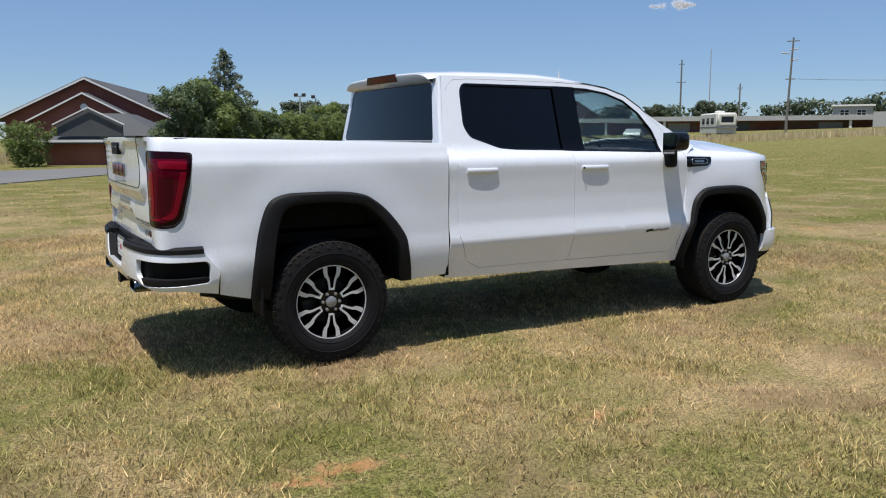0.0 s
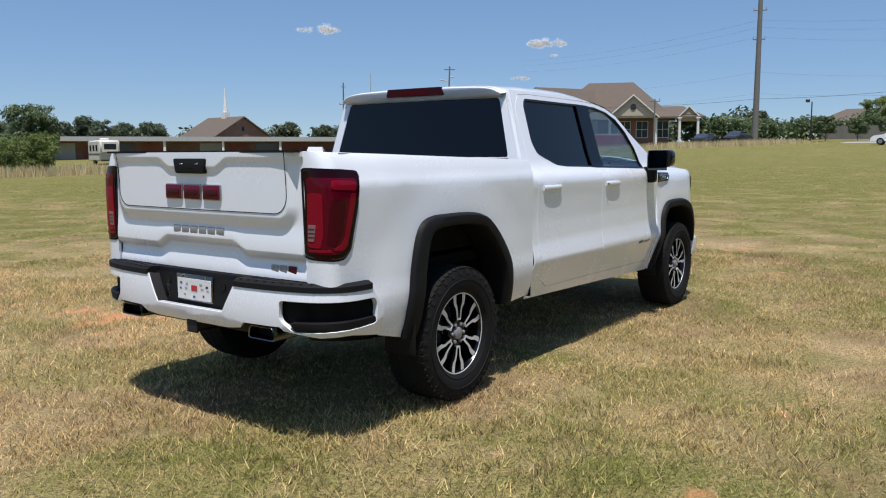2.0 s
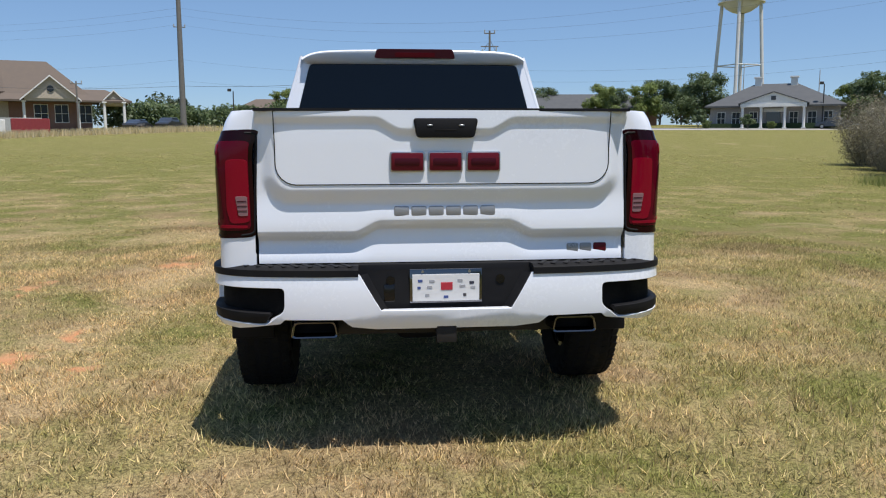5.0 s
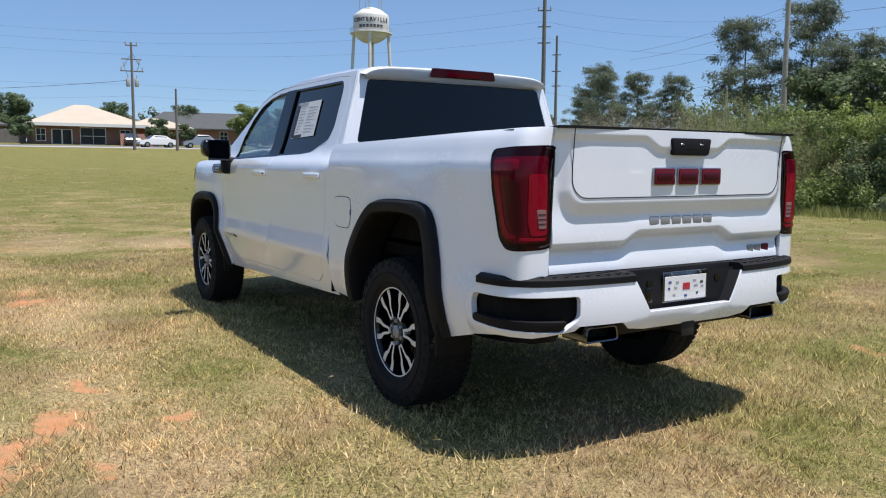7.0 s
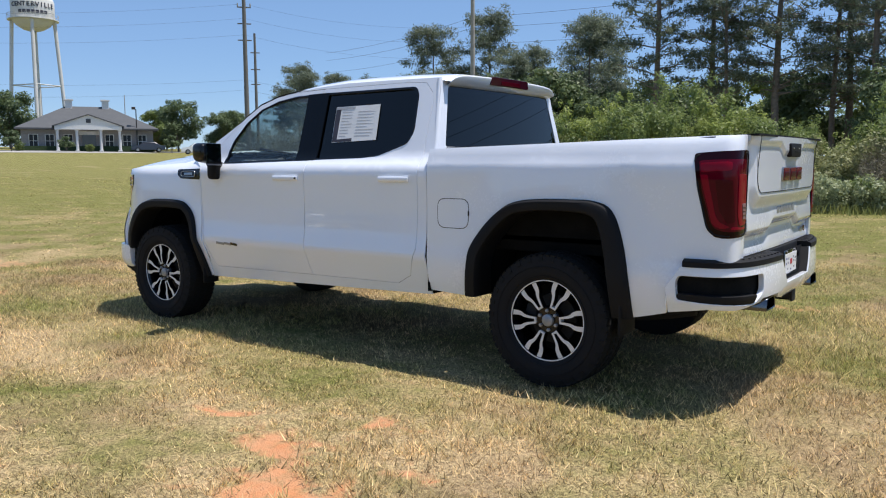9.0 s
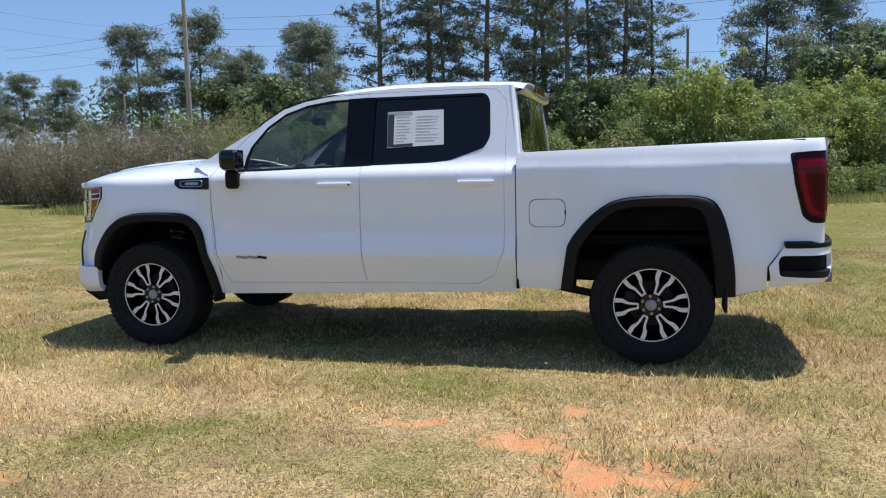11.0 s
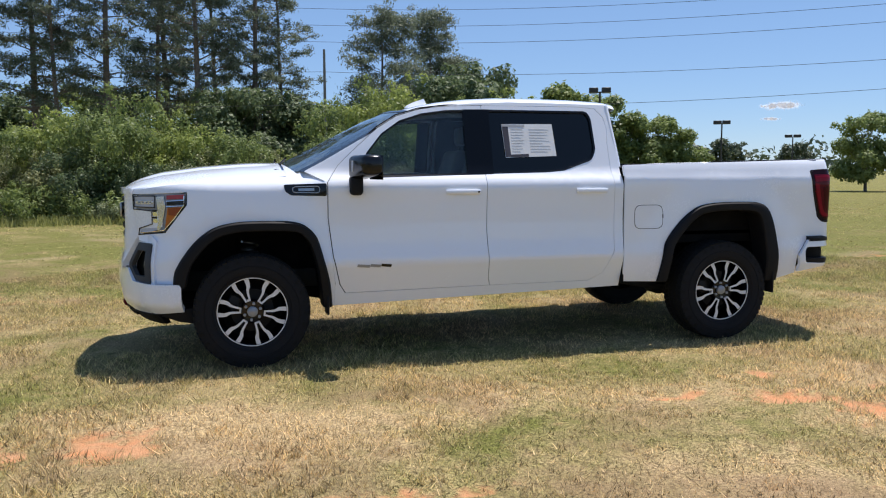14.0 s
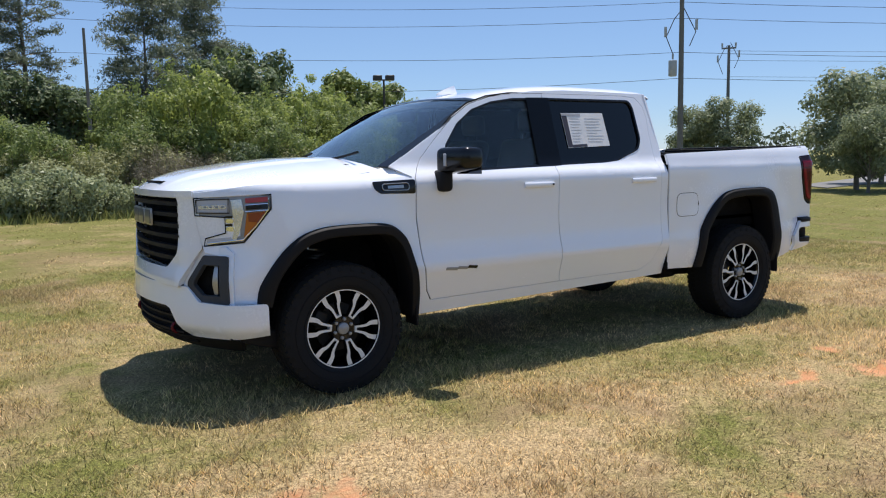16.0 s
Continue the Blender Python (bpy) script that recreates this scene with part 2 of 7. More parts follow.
def panel(outline, f, holes=(), step=0.05, lip=0.022, flip=False, cuts=()):
    """Sheet metal: an outline with holes in (u, v), cut into a fine net and laid on the surface f(u, v), with a turned-in edge."""
    bm = bmesh.new()
    for poly in (outline, *holes):
        vs = [bm.verts.new((a, b, 0)) for a, b in poly]
        for a, b in zip(vs, vs[1:] + vs[:1]):
            bm.edges.new((a, b))
    bmesh.ops.triangle_fill(bm, use_beauty=True, use_dissolve=False, edges=bm.edges[:], normal=(0, 0, 1))
    us, vs = [p[0] for p in outline], [p[1] for p in outline]
    for lo, hi, axis in ((min(us), max(us), 0), (min(vs), max(vs), 1)):
        k = max(1, round((hi - lo) / step))
        for i in range(1, k):
            co = [0, 0, 0]
            no = [0, 0, 0]
            co[axis], no[axis] = lo + (hi - lo) * i / k, 1
            bmesh.ops.bisect_plane(bm, geom=bm.verts[:] + bm.edges[:] + bm.faces[:], dist=1e-6, plane_co=co, plane_no=no)
    for c in cuts:
        bmesh.ops.bisect_plane(bm, geom=bm.verts[:] + bm.edges[:] + bm.faces[:], dist=1e-6, plane_co=(c, 0, 0), plane_no=(1, 0, 0))
    bmesh.ops.recalc_face_normals(bm, faces=bm.faces[:])
    if sum(fc.normal.z * fc.calc_area() for fc in bm.faces) < 0:
        bmesh.ops.reverse_faces(bm, faces=bm.faces[:])
    bm.verts.index_update()
    pts, nor = [], []
    e = 0.004
    for v in bm.verts:
        a, b = v.co.x, v.co.y
        p = Vector(f(a, b))
        du = Vector(f(a + e, b)) - Vector(f(a - e, b))
        dv = Vector(f(a, b + e)) - Vector(f(a, b - e))
        q = du.cross(dv).normalized() * (-1 if flip else 1)
        pts.append(p)
        nor.append(q)
    if sum(q.dot(p - Vector((1.9, 0, 1.0))) for p, q in zip(pts, nor)) < 0:
        # the sheet always faces out of the body
        nor, flip = [-q for q in nor], not flip
    faces = [tuple(v.index for v in fc.verts) for fc in bm.faces]
    if flip:
        faces = [tuple(reversed(fc)) for fc in faces]
    edges = [(x.verts[0].index, x.verts[1].index, x.link_faces[0].calc_center_median()) for x in bm.edges if len(x.link_faces) == 1]
    cos = [v.co.copy() for v in bm.verts]
    bm.free()
    if lip:
        for a, b, mid in edges:
            t = (pts[b] - pts[a]).normalized()
            out = t.cross(nor[a]).normalized()
            side = (cos[a] + cos[b]) / 2 - mid
            test = Vector(f((cos[a].x + cos[b].x) / 2 + side.x * 0.1, (cos[a].y + cos[b].y) / 2 + side.y * 0.1)) - (pts[a] + pts[b]) / 2
            if out.dot(test) < 0:
                out = -out
            k = len(pts)
            r = min(0.004, lip / 3)
            for i, drop, push in ((b, r, r * 0.7), (a, r, r * 0.7), (b, lip, r * 0.7), (a, lip, r * 0.7)):
                pts.append(pts[i] + out * push - nor[i] * drop)
                nor.append(out)
            for q in ((a, b, k, k + 1), (k + 1, k, k + 2, k + 3)):
                if (pts[q[1]] - pts[q[0]]).cross(pts[q[2]] - pts[q[1]]).dot(out + nor[a] * 0.2) < 0:
                    q = tuple(reversed(q))
                faces.append(q)
    return [tuple(p) for p in pts], faces, [tuple(q) for q in nor]


def tube(points, r, segs=8, cap=True, taper=None):
    """A round bar along points; taper: the radius at its end."""
    pts, faces = [], []
    vec = [Vector(p) for p in points]
    n = len(vec)
    side = None
    for i, p in enumerate(vec):
        d = (vec[min(i + 1, n - 1)] - vec[max(i - 1, 0)]).normalized()
        if side is None:
            side = d.orthogonal().normalized()
        side = (side - d * side.dot(d)).normalized()
        up = d.cross(side)
        rad = r if taper is None else r + (taper - r) * i / (n - 1)
        for k in range(segs):
            a = 2 * math.pi * k / segs
            pts.append(tuple(p + (side * math.cos(a) + up * math.sin(a)) * rad))
    for i in range(n - 1):
        for k in range(segs):
            j = (k + 1) % segs
            faces.append((i * segs + k, i * segs + j, (i + 1) * segs + j, (i + 1) * segs + k))
    if cap:
        faces += [tuple(range(segs - 1, -1, -1)), tuple((n - 1) * segs + k for k in range(segs))]
    return pts, faces, None


def strip(path, section, f=None):
    """A section of (out, up) offsets swept along a plan path of (x, y); out is to the left of the way."""
    pts, faces = [], []
    n, m = len(path), len(section)
    for i, (x, y) in enumerate(path):
        a, b = path[max(i - 1, 0)], path[min(i + 1, n - 1)]
        d = Vector((b[0] - a[0], b[1] - a[1])).normalized()
        for o, z in section:
            pts.append((x - d.y * o, y + d.x * o, z if f is None else f(x, y, z)))
    for i in range(n - 1):
        for j in range(m):
            k = (j + 1) % m
            faces.append((i * m + j, i * m + k, (i + 1) * m + k, (i + 1) * m + j))
    faces += [tuple(range(m)), tuple(reversed([(n - 1) * m + j for j in range(m)]))]
    return pts, faces, None


def sm(a, b, v):
    t = min(1.0, max(0.0, (v - a) / (b - a)))
    return t * t * (3 - 2 * t)


def curve(table):
    xs, ys = [p[0] for p in table], [p[1] for p in table]
    at = np.arange(xs[0] - .2, xs[-1] + .2, .001)
    made = {}

    def f(v, w=0.02):
        if w not in made:
            k = np.arange(-3 * w, 3 * w, .001)
            bell = np.exp(-.5 * (k / (w * .85)) ** 2)
            raw = np.interp(at, xs, ys)
            made[w] = np.convolve(np.pad(raw, len(bell), "edge"), bell / bell.sum(), "same")[len(bell):-len(bell)]
        return float(np.interp(v, at, made[w]))
    return f


def rounded(poly, r, seg=4):
    """Corners of an outline rounded off."""
    out = []
    n = len(poly)
    for i in range(n):
        p, a, b = Vector(poly[i]), Vector(poly[i - 1]), Vector(poly[(i + 1) % n])
        ra = min(r, (a - p).length * 0.45)
        rb = min(r, (b - p).length * 0.45)
        s, e = p + (a - p).normalized() * ra, p + (b - p).normalized() * rb
        for k in range(seg + 1):
            t = k / seg
            q = s * (1 - t) ** 2 + p * 2 * t * (1 - t) + e * t * t
            out.append((q.x, q.y))
    return out

# ---- the pickup truck: x to its front, rear axle at x = 0 ----
DOORS = curve([(.38, .882), (.46, .908), (.52, .929), (.60, .956), (.66, .977), (.70, .996), (.722, 1.001), (.755, .992), (.85, .974), (1.0, .966), (1.15, .968), (1.25, .974),
               (1.29, .970), (1.325, .942), (1.36, .905), (1.40, .889), (1.95, .724)])
BEDS = curve([(.45, .93), (.55, .962), (.65, .98), (.72, .985), (.80, .978), (1.0, .975), (1.25, .980), (1.325, .977), (1.345, .962), (1.40, .946), (1.45, .925), (1.49, .885)])
FENDS = curve([(.40, .93), (.6, .965), (.8, .975), (1.0, .975), (1.15, .974), (1.25, .968), (1.29, .952), (1.33, .90), (1.40, .80)])


# the rear corner of the bed in plan: from the flank round to the tailgate, by length along it
_q = [math.pi / 2 * k / 60 for k in range(61)]
CORNER = [(-.960 - .104 * math.sin(a) ** .62, -.158 * (1 - math.cos(a) ** .62)) for a in _q]
CORNER_S = [0.0]
for _a, _b in zip(CORNER, CORNER[1:]):
    CORNER_S.append(CORNER_S[-1] + math.hypot(_b[0] - _a[0], _b[1] - _a[1]))
REAR_CUTS = [-.962 - .0072 * k for k in range(13)]


def corner(x, off):
    """Place and sideways shift for the sheet's x past -0.96."""
    q = min(1.0, (-.96 - x) / .092) * CORNER_S[-1]
    i = min(59, max(0, int(np.searchsorted(CORNER_S, q)) - 1))
    (xa, ya), (xb, yb) = CORNER[i], CORNER[i + 1]
    t = (q - CORNER_S[i]) / max(1e-9, CORNER_S[i + 1] - CORNER_S[i])
    d = Vector((xb - xa, yb - ya)).normalized()
    return xa + (xb - xa) * t + d.y * off, ya + (yb - ya) * t - d.x * off


def side(kind, off=0.0):
    def f(x, z):
        if kind == "bed":
            y = BEDS(z)
        elif kind == "cab":
            y = DOORS(z)
        else:
            k = sm(3.15, 3.45, x)
            y = FENDS(z) * k + DOORS(z) * (1 - k)
        if kind == "bed":
            r = math.hypot(x / 0.80, (z - 0.5) / 0.80)
            y += 0.016 * sm(1.12, 0.74, r)
        elif kind == "fender":
            r = math.hypot((x - 3.745) / 0.78, (z - 0.5) / 0.72)
            y += 0.014 * sm(1.12, 0.74, r)
        if x < -0.58:
            y -= 0.020 * sm(-0.58, -0.90, x)
        if x < -0.96:
            cx, cy = corner(x, off)
            return cx, y + cy, z
        if x > 4.0:
            y -= (0.24 - 0.085 * (sm(.95, .72, z) if kind == "fender" else 0)) * ((x - 4.0) / 0.5) ** 2.3
        return x, y + off, z
    return f


def both(name, geo, material, parent, label="", holder=None):
    """The same part on the left and, mirrored, on the right."""
    a = part(name, geo, material, parent[0] if isinstance(parent, tuple) else parent, label)
    b = part(name, mirror(geo), material, parent[1] if isinstance(parent, tuple) else parent, label)
    return a, b


truck = thing("pickup_truck", "white crew cab pickup truck parked on the grass", "pickup truck")

# flares: outer and inner edge of the black arch trim
FO = [(4.272, .60), (4.248, .716), (4.134, .882), (4.02, .977), (3.92, 1.015), (3.80, 1.032), (3.60, 1.034), (3.448, 1.025), (3.36, .99), (3.287, .909), (3.238, .743), (3.196, .576), (3.177, .40)]
FI = [(4.19, .58), (4.15, .72), (4.06, .845), (3.97, .918), (3.88, .948), (3.78, .962), (3.61, .963), (3.45, .955), (3.385, .925), (3.330, .85), (3.285, .70), (3.262, .56), (3.246, .40)]
RO = [(.593, .49), (.56, .70), (.533, .816), (.42, .962), (.30, 1.06), (.20, 1.10), (.05, 1.117), (-.15, 1.119), (-.30, 1.112), (-.402, 1.064), (-.466, .919), (-.513, .68), (-.528, .46)]
RI = [(.505, .49), (.478, .70), (.450, .79), (.345, .925), (.25, 1.005), (.17, 1.034), (.04, 1.047), (-.12, 1.049), (-.25, 1.037), (-.315, .995), (-.355, .87), (-.390, .66), (-.400, .46)]


def shrink(poly, inner, k):
    return [(a[0] + (b[0] - a[0]) * k, a[1] + (b[1] - a[1]) * k) for a, b in zip(poly, inner)]


arch_f, arch_r = shrink(FO, FI, .35), shrink(RO, RI, .35)

# bed sides
LAMP = [(-.842, 1.362), (-1.052, 1.376), (-1.052, .952), (-.968, .944), (-.918, .985), (-.868, 1.19)]
bed_outline = [(.886, .50), (.886, 1.418), (.1, 1.437), (-.6, 1.455), (-1.052, 1.466), (-1.052, 1.381), (-.836, 1.367), (-.862, 1.19), (-.913, .982), (-.966, .938), (-1.052, .946),
               (-1.052, .80), (-.80, .78), (-.71, .66), (-.71, .515)] + list(reversed(arch_r)) + [(.60, .49)]
bed_l, _ = both("bed_side", panel(bed_outline, side("bed"), step=.045, cuts=REAR_CUTS), WHITE, truck)
FUEL = rounded([(.797, 1.10), (.56, 1.10), (.56, .92), (.797, .92)], .055)
part("fuel_door", panel(FUEL, side("bed", .0035), step=.05, lip=.006), WHITE, bed_l, "white body-coloured fuel filler door")
part("fuel_door_gap", panel(rounded([(.802, 1.105), (.555, 1.105), (.555, .915), (.802, .915)], .058), side("bed", .0012), step=.05, lip=0), DARK, bed_l)
part("fuel_door_notch", panel(rounded([(.561, 1.03), (.553, 1.03), (.553, 1.0), (.561, 1.0)], .003), side("bed", .005), step=.05, lip=.003), BLACK, bed_l)
both("bed_rail_cap", strip([(.87, .860), (-.5, .866), (-.93, .868)], [(-.03, 1.44), (.035, 1.44), (.035, 1.455), (-.03, 1.455)], lambda x, y, z: z - .045 * (x + 1.0) / 1.9 + .006), BLACK, truck, "black plastic bed rail cap")
# inner bed
both("bed_inner_wall", rbox(-1.02, .86, .76, .80, .78, 1.43, .006), DARK, truck, "black sprayed bed liner wall")
part("bed_floor", rbox(-1.03, .86, -.80, .80, .84, .88, .006), DARK, truck, "black sprayed bed floor")
part("bed_front_wall", rbox(.82, .87, -.88, .88, .60, 1.405, .01), DARK, truck)
both("bed_gap_seal", rbox(.878, .896, .86, .962, .49, 1.335, .003), DARK, truck)

# cab side frame with one opening for both doors
SEAM = [(3.208, 1.30), (3.21, 1.044), (3.179, .769), (3.13, .560), (3.088, .490), (1.98, .506), (1.17, .512), (1.05, .576), (.972, .76), (.968, 1.30), (.975, 1.59), (.966, 1.71), (.985, 1.80),
        (1.05, 1.868), (1.20, 1.880), (1.99, 1.878), (2.29, 1.868), (2.49, 1.842), (2.67, 1.787), (2.82, 1.695), (2.98, 1.555), (3.12, 1.425)]
roof_line = [(.935, 1.895), (1.43, 1.903), (1.78, 1.905), (2.09, 1.890), (2.37, 1.858), (2.54, 1.822), (2.69, 1.752), (2.94, 1.610), (3.23, 1.445), (3.36, 1.378)]
cab_outline = [(3.178, .402), (.898, .462), (.898, 1.415), (.892, 1.425), (.925, 1.83)] + roof_line + [(3.225, 1.31), (3.225, 1.044), (3.195, .769), (3.155, .57)]
cab_l, cab_r = both("cab_frame", panel(cab_outline, side("cab"), holes=[SEAM], step=.045, lip=.010), WHITE, truck)

FWIN = [(2.03, 1.357), (2.945, 1.337), (2.935, 1.43), (2.90, 1.515), (2.785, 1.652), (2.645, 1.748), (2.475, 1.803), (2.282, 1.831), (2.03, 1.838)]
RWIN = rounded([(1.97, 1.36), (1.97, 1.839), (1.134, 1.839), (1.10, 1.79), (1.088, 1.54), (1.13, 1.462), (1.372, 1.382), (1.5, 1.37)], .03, 3)
front_door = [(3.199, 1.30), (3.200, 1.044), (3.169, .769), (3.120, .562), (3.080, .497), (1.985, .512), (2.002, .56), (2.024, .93), (2.018, 1.34), (2.003, 1.60), (2.003, 1.873),
              (2.29, 1.863), (2.488, 1.837), (2.667, 1.782), (2.816, 1.690), (2.975, 1.551), (3.115, 1.422)]
rear_door = [(1.978, .512), (1.172, .518), (1.053, .580), (.978, .763), (.973, 1.30), (.980, 1.59), (.971, 1.71), (.99, 1.797), (1.053, 1.863), (1.20, 1.875), (1.996, 1.873), (1.996, 1.60), (2.011, 1.34), (2.016, .93), (1.994, .56)]
fd = both("front_door", panel(front_door, side("cab", .001), holes=[FWIN], step=.045, lip=.010), WHITE, truck)
rd = both("rear_door", panel(rear_door, side("cab", .001), holes=[RWIN], step=.045, lip=.010), WHITE, truck)


def swell(poly, k):
    cx, cz = sum(p[0] for p in poly) / len(poly), sum(p[1] for p in poly) / len(poly)
    return [(cx + (x - cx) * k, cz + (z - cz) * (k if k < 1 else 1 + (k - 1) * 1.6)) for x, z in poly]


both("door_gap", panel(swell(SEAM, 1.012), side("cab", -.009), holes=[swell(FWIN, 1.035), swell(RWIN, 1.03)], step=.06, lip=0), DARK, truck)
both("window_frame", panel(swell(FWIN, 1.012), side("cab", .004), holes=[swell(FWIN, .972)], step=.06, lip=.016), GLOSS, fd, "black window surround")
both("window_frame", panel(swell(RWIN, 1.012), side("cab", .004), holes=[swell(RWIN, .975)], step=.06, lip=.016), GLOSS, rd, "black window surround")


def window(outline, material, off, label, owner, thick=.004, shade=False):
    obs = both("window_pane", pane(panel(outline, side("cab", off), step=.08, lip=0, flip=True), thick), material, owner, label)
    for ob in obs:
        ob.visible_shadow = shade
    return obs


window([(2.125, 1.354), (2.965, 1.327), (2.955, 1.43), (2.918, 1.522), (2.80, 1.664), (2.655, 1.762), (2.48, 1.816), (2.284, 1.843), (2.125, 1.848)], CLEART, -.012, "lightly tinted front window glass", fd)
window([(1.962, 1.355), (1.962, 1.85), (1.125, 1.85), (1.088, 1.795), (1.076, 1.535), (1.12, 1.452), (1.368, 1.370), (1.5, 1.358)], TINT, -.012, "dark tinted rear window glass", rd, shade=True)
both("pillar_trim", panel([(1.9998, 1.352), (2.150, 1.350), (2.150, 1.842), (1.9998, 1.845)], side("cab", .0045), step=.08, lip=.010), PILLAR, fd, "gloss black pillar trim")
both("pillar_trim", panel([(1.9990, 1.353), (1.9990, 1.845), (1.945, 1.845), (1.945, 1.356)], side("cab", .0045), step=.08, lip=.010), PILLAR, rd, "gloss black pillar trim")


def handle(x0, x1, z):
    f = side("cab")
    bar = []
    for k in range(9):
        t = k / 8
        x = x0 + (x1 - x0) * t
        bar.append((x, f(x, z)[1] + .004 + .008 * math.sin(math.pi * min(1, max(0, (t * 1.1 - .05)))) ** .35, z))
    g = tube(bar, .0115, 12)
    base = f(x0, z)[1] + .010
    return [(x, base + (y - base) * .75, z + (zz - z) * 1.6) for x, y, zz in g[0]], g[1], None


for door, (x0, x1) in ((fd, (2.075, 2.335)), (rd, (1.040, 1.295))):
    both("door_handle", handle(x0, x1, 1.222), WHITE, door, "white body-coloured pull handle")
both("keyhole", moved(cyl(.007, .006, 10), Matrix.Translation((2.088, DOORS(1.222) + .018, 1.222)) @ pose(0, 0, 0, -90)), DARK, fd)


def side_badge(fd_pair):
    f = side("cab", .004)
    for pair_part, (xa, xb, m, lab) in {"a": (3.0, 2.915, BADGE, "grey model badge piece"), "b": (2.905, 2.835, BADGE, "grey model badge piece"), "c": (2.825, 2.757, GLOSS, "black model badge piece")}.items():
        both("badge_block", panel([(xa, .708), (xb - .004, .700), (xb, .682), (xa + .004, .690)], f, step=.1, lip=.004), m, fd_pair, lab)


side_badge(fd)

# mirrors
mirror_body = rbox(2.918, 3.066, .965, 1.220, 1.312, 1.490, .042, 4)
mirror_body = ([(x - .32 * (y - .965), y, z + (.16 * (y - .965) if z < 1.4 else 0)) for x, y, z in mirror_body[0]], mirror_body[1], None)
mir = both("side_mirror", mirror_body, GLOSS, truck, "black door mirror housing")
both("mirror_base", rbox(2.955, 3.050, .90, 1.035, 1.205, 1.345, .03, 3), BLACK, mir)
both("mirror_glass", moved(rbox(-.004, .002, -.10, .10, -.085, .085, .002, 1), Matrix.Translation((2.876, 1.090, 1.402)) @ pose(0, 0, 0, 0, 0, 17.7)), MIRROR, mir, "mirror glass")
both("mirror_lamp", moved(rbox(-.004, .004, -.012, .012, -.04, .04, .003, 1), Matrix.Translation((3.038, 1.055, 1.41)) @ pose(0, 0, 0, 0, 0, 17.7)), CLEARL, mir, "clear mirror lamp")

# front fenders
fender_outline = [(3.217, 1.31), (3.352, 1.374), (3.5, 1.338), (4.0, 1.312), (4.3, 1.283), (4.545, 1.246), (4.545, 1.222), (4.157, 1.239), (4.160, 1.150), (4.312, .957), (4.505, .935),
                  (4.500, .905), (4.425, .885), (4.405, .780), (4.400, .592)] + arch_f + [(3.165, .415), (3.163, .57), (3.19, .769), (3.217, 1.044)]
fen = both("front_fender", panel(fender_outline, side("fender"), step=.045, lip=.012), WHITE, truck)
VENT = rounded([(3.508, 1.285), (3.214, 1.292), (3.214, 1.204), (3.46, 1.212), (3.50, 1.24)], .012)
vent = both("fender_vent", panel(VENT, side("fender", .006), step=.05, lip=.012), GLOSS, fen, "gloss black fender vent with chrome script")
both("vent_ring", tube([side("fender", .011)(*p) for p in rounded([(3.45, 1.268), (3.262, 1.272), (3.262, 1.226), (3.45, 1.23)], .02, 3) + [(3.45, 1.26)]], .0035, 6), STEEL, vent)
both("vent_script", panel([(3.41, 1.257), (3.30, 1.260), (3.30, 1.240), (3.41, 1.240)], side("fender", .010), step=.1, lip=.003), STEEL, vent)


def flare(o, i, kind):
    f = side(kind)
    rows = ((0, 0), (.10, .026), (.22, .034), (.70, .036), (.92, .032), (1.0, .020), (1.0, -.03), (1.02, -.16))
    n = len(o) * 4

    def at(poly, t):
        k = t * (len(poly) - 1)
        i = min(int(k), len(poly) - 2)
        k -= i
        p, a, b, q = (Vector(poly[min(max(j, 0), len(poly) - 1)]) for j in (i - 1, i, i + 1, i + 2))
        v = .5 * (2 * a + (b - p) * k + (2 * p - 5 * a + 4 * b - q) * k * k + (3 * a - p - 3 * b + q) * k ** 3)
        return v.x, v.y
    pts, faces = [], []
    for j in range(n + 1):
        p, q = at(o, j / n), at(i, j / n)
        for s, d in rows:
            x, z = p[0] + (q[0] - p[0]) * s, p[1] + (q[1] - p[1]) * s
            pts.append((x, f(x, z)[1] + d + (.004 if d == 0 else 0), z))
    m = len(rows)
    for j in range(n):
        for k in range(m - 1):
            faces.append((j * m + k, j * m + k + 1, (j + 1) * m + k + 1, (j + 1) * m + k))
    return pts, faces, None


both("wheel_flare", flare(FO, FI, "fender"), BLACK, truck, "black plastic wheel arch flare")
both("wheel_flare", flare(RO, RI, "bed"), BLACK, truck, "black plastic wheel arch flare")


def liner(poly, y0, y1):
    pts, faces = [], []
    n = len(poly)
    for y in (y1, y0):
        pts += [(x, y, z) for x, z in poly]
    faces = [(k, k + 1, n + k + 1, n + k) for k in range(n - 1)]
    faces.append(tuple(range(n, 2 * n)))
    return pts, faces, None


both("wheel_liner", liner(shrink(FO, FI, .8), .50, .955), DARK, truck)
both("wheel_liner", liner(shrink(RO, RI, .8), .50, .955), DARK, truck)
both("mud_flap", rbox(-.475, -.455, .80, 1.01, .36, .62, .008), BLACK, truck, "black rubber mud flap")
both("mud_flap", rbox(3.205, 3.225, .82, .97, .345, .52, .008), BLACK, truck, "black rubber mud flap")

# roof and hood
R60 = curve([(.85, 1.895), (.93, 1.912), (1.2, 1.926), (1.6, 1.932), (1.85, 1.930), (2.09, 1.915), (2.3, 1.890), (2.45, 1.862), (2.6, 1.822), (2.7, 1.77)])


def roof_f(u, v):
    s = math.sin((2 * u - 1) * math.pi / 2)
    x = .905 + v * (2.548 + .075 * (1 - s * s) - .905)
    y = s * .737
    return x, y, R60(x) + .030 - .016 * s * s - .046 * abs(s) ** 12


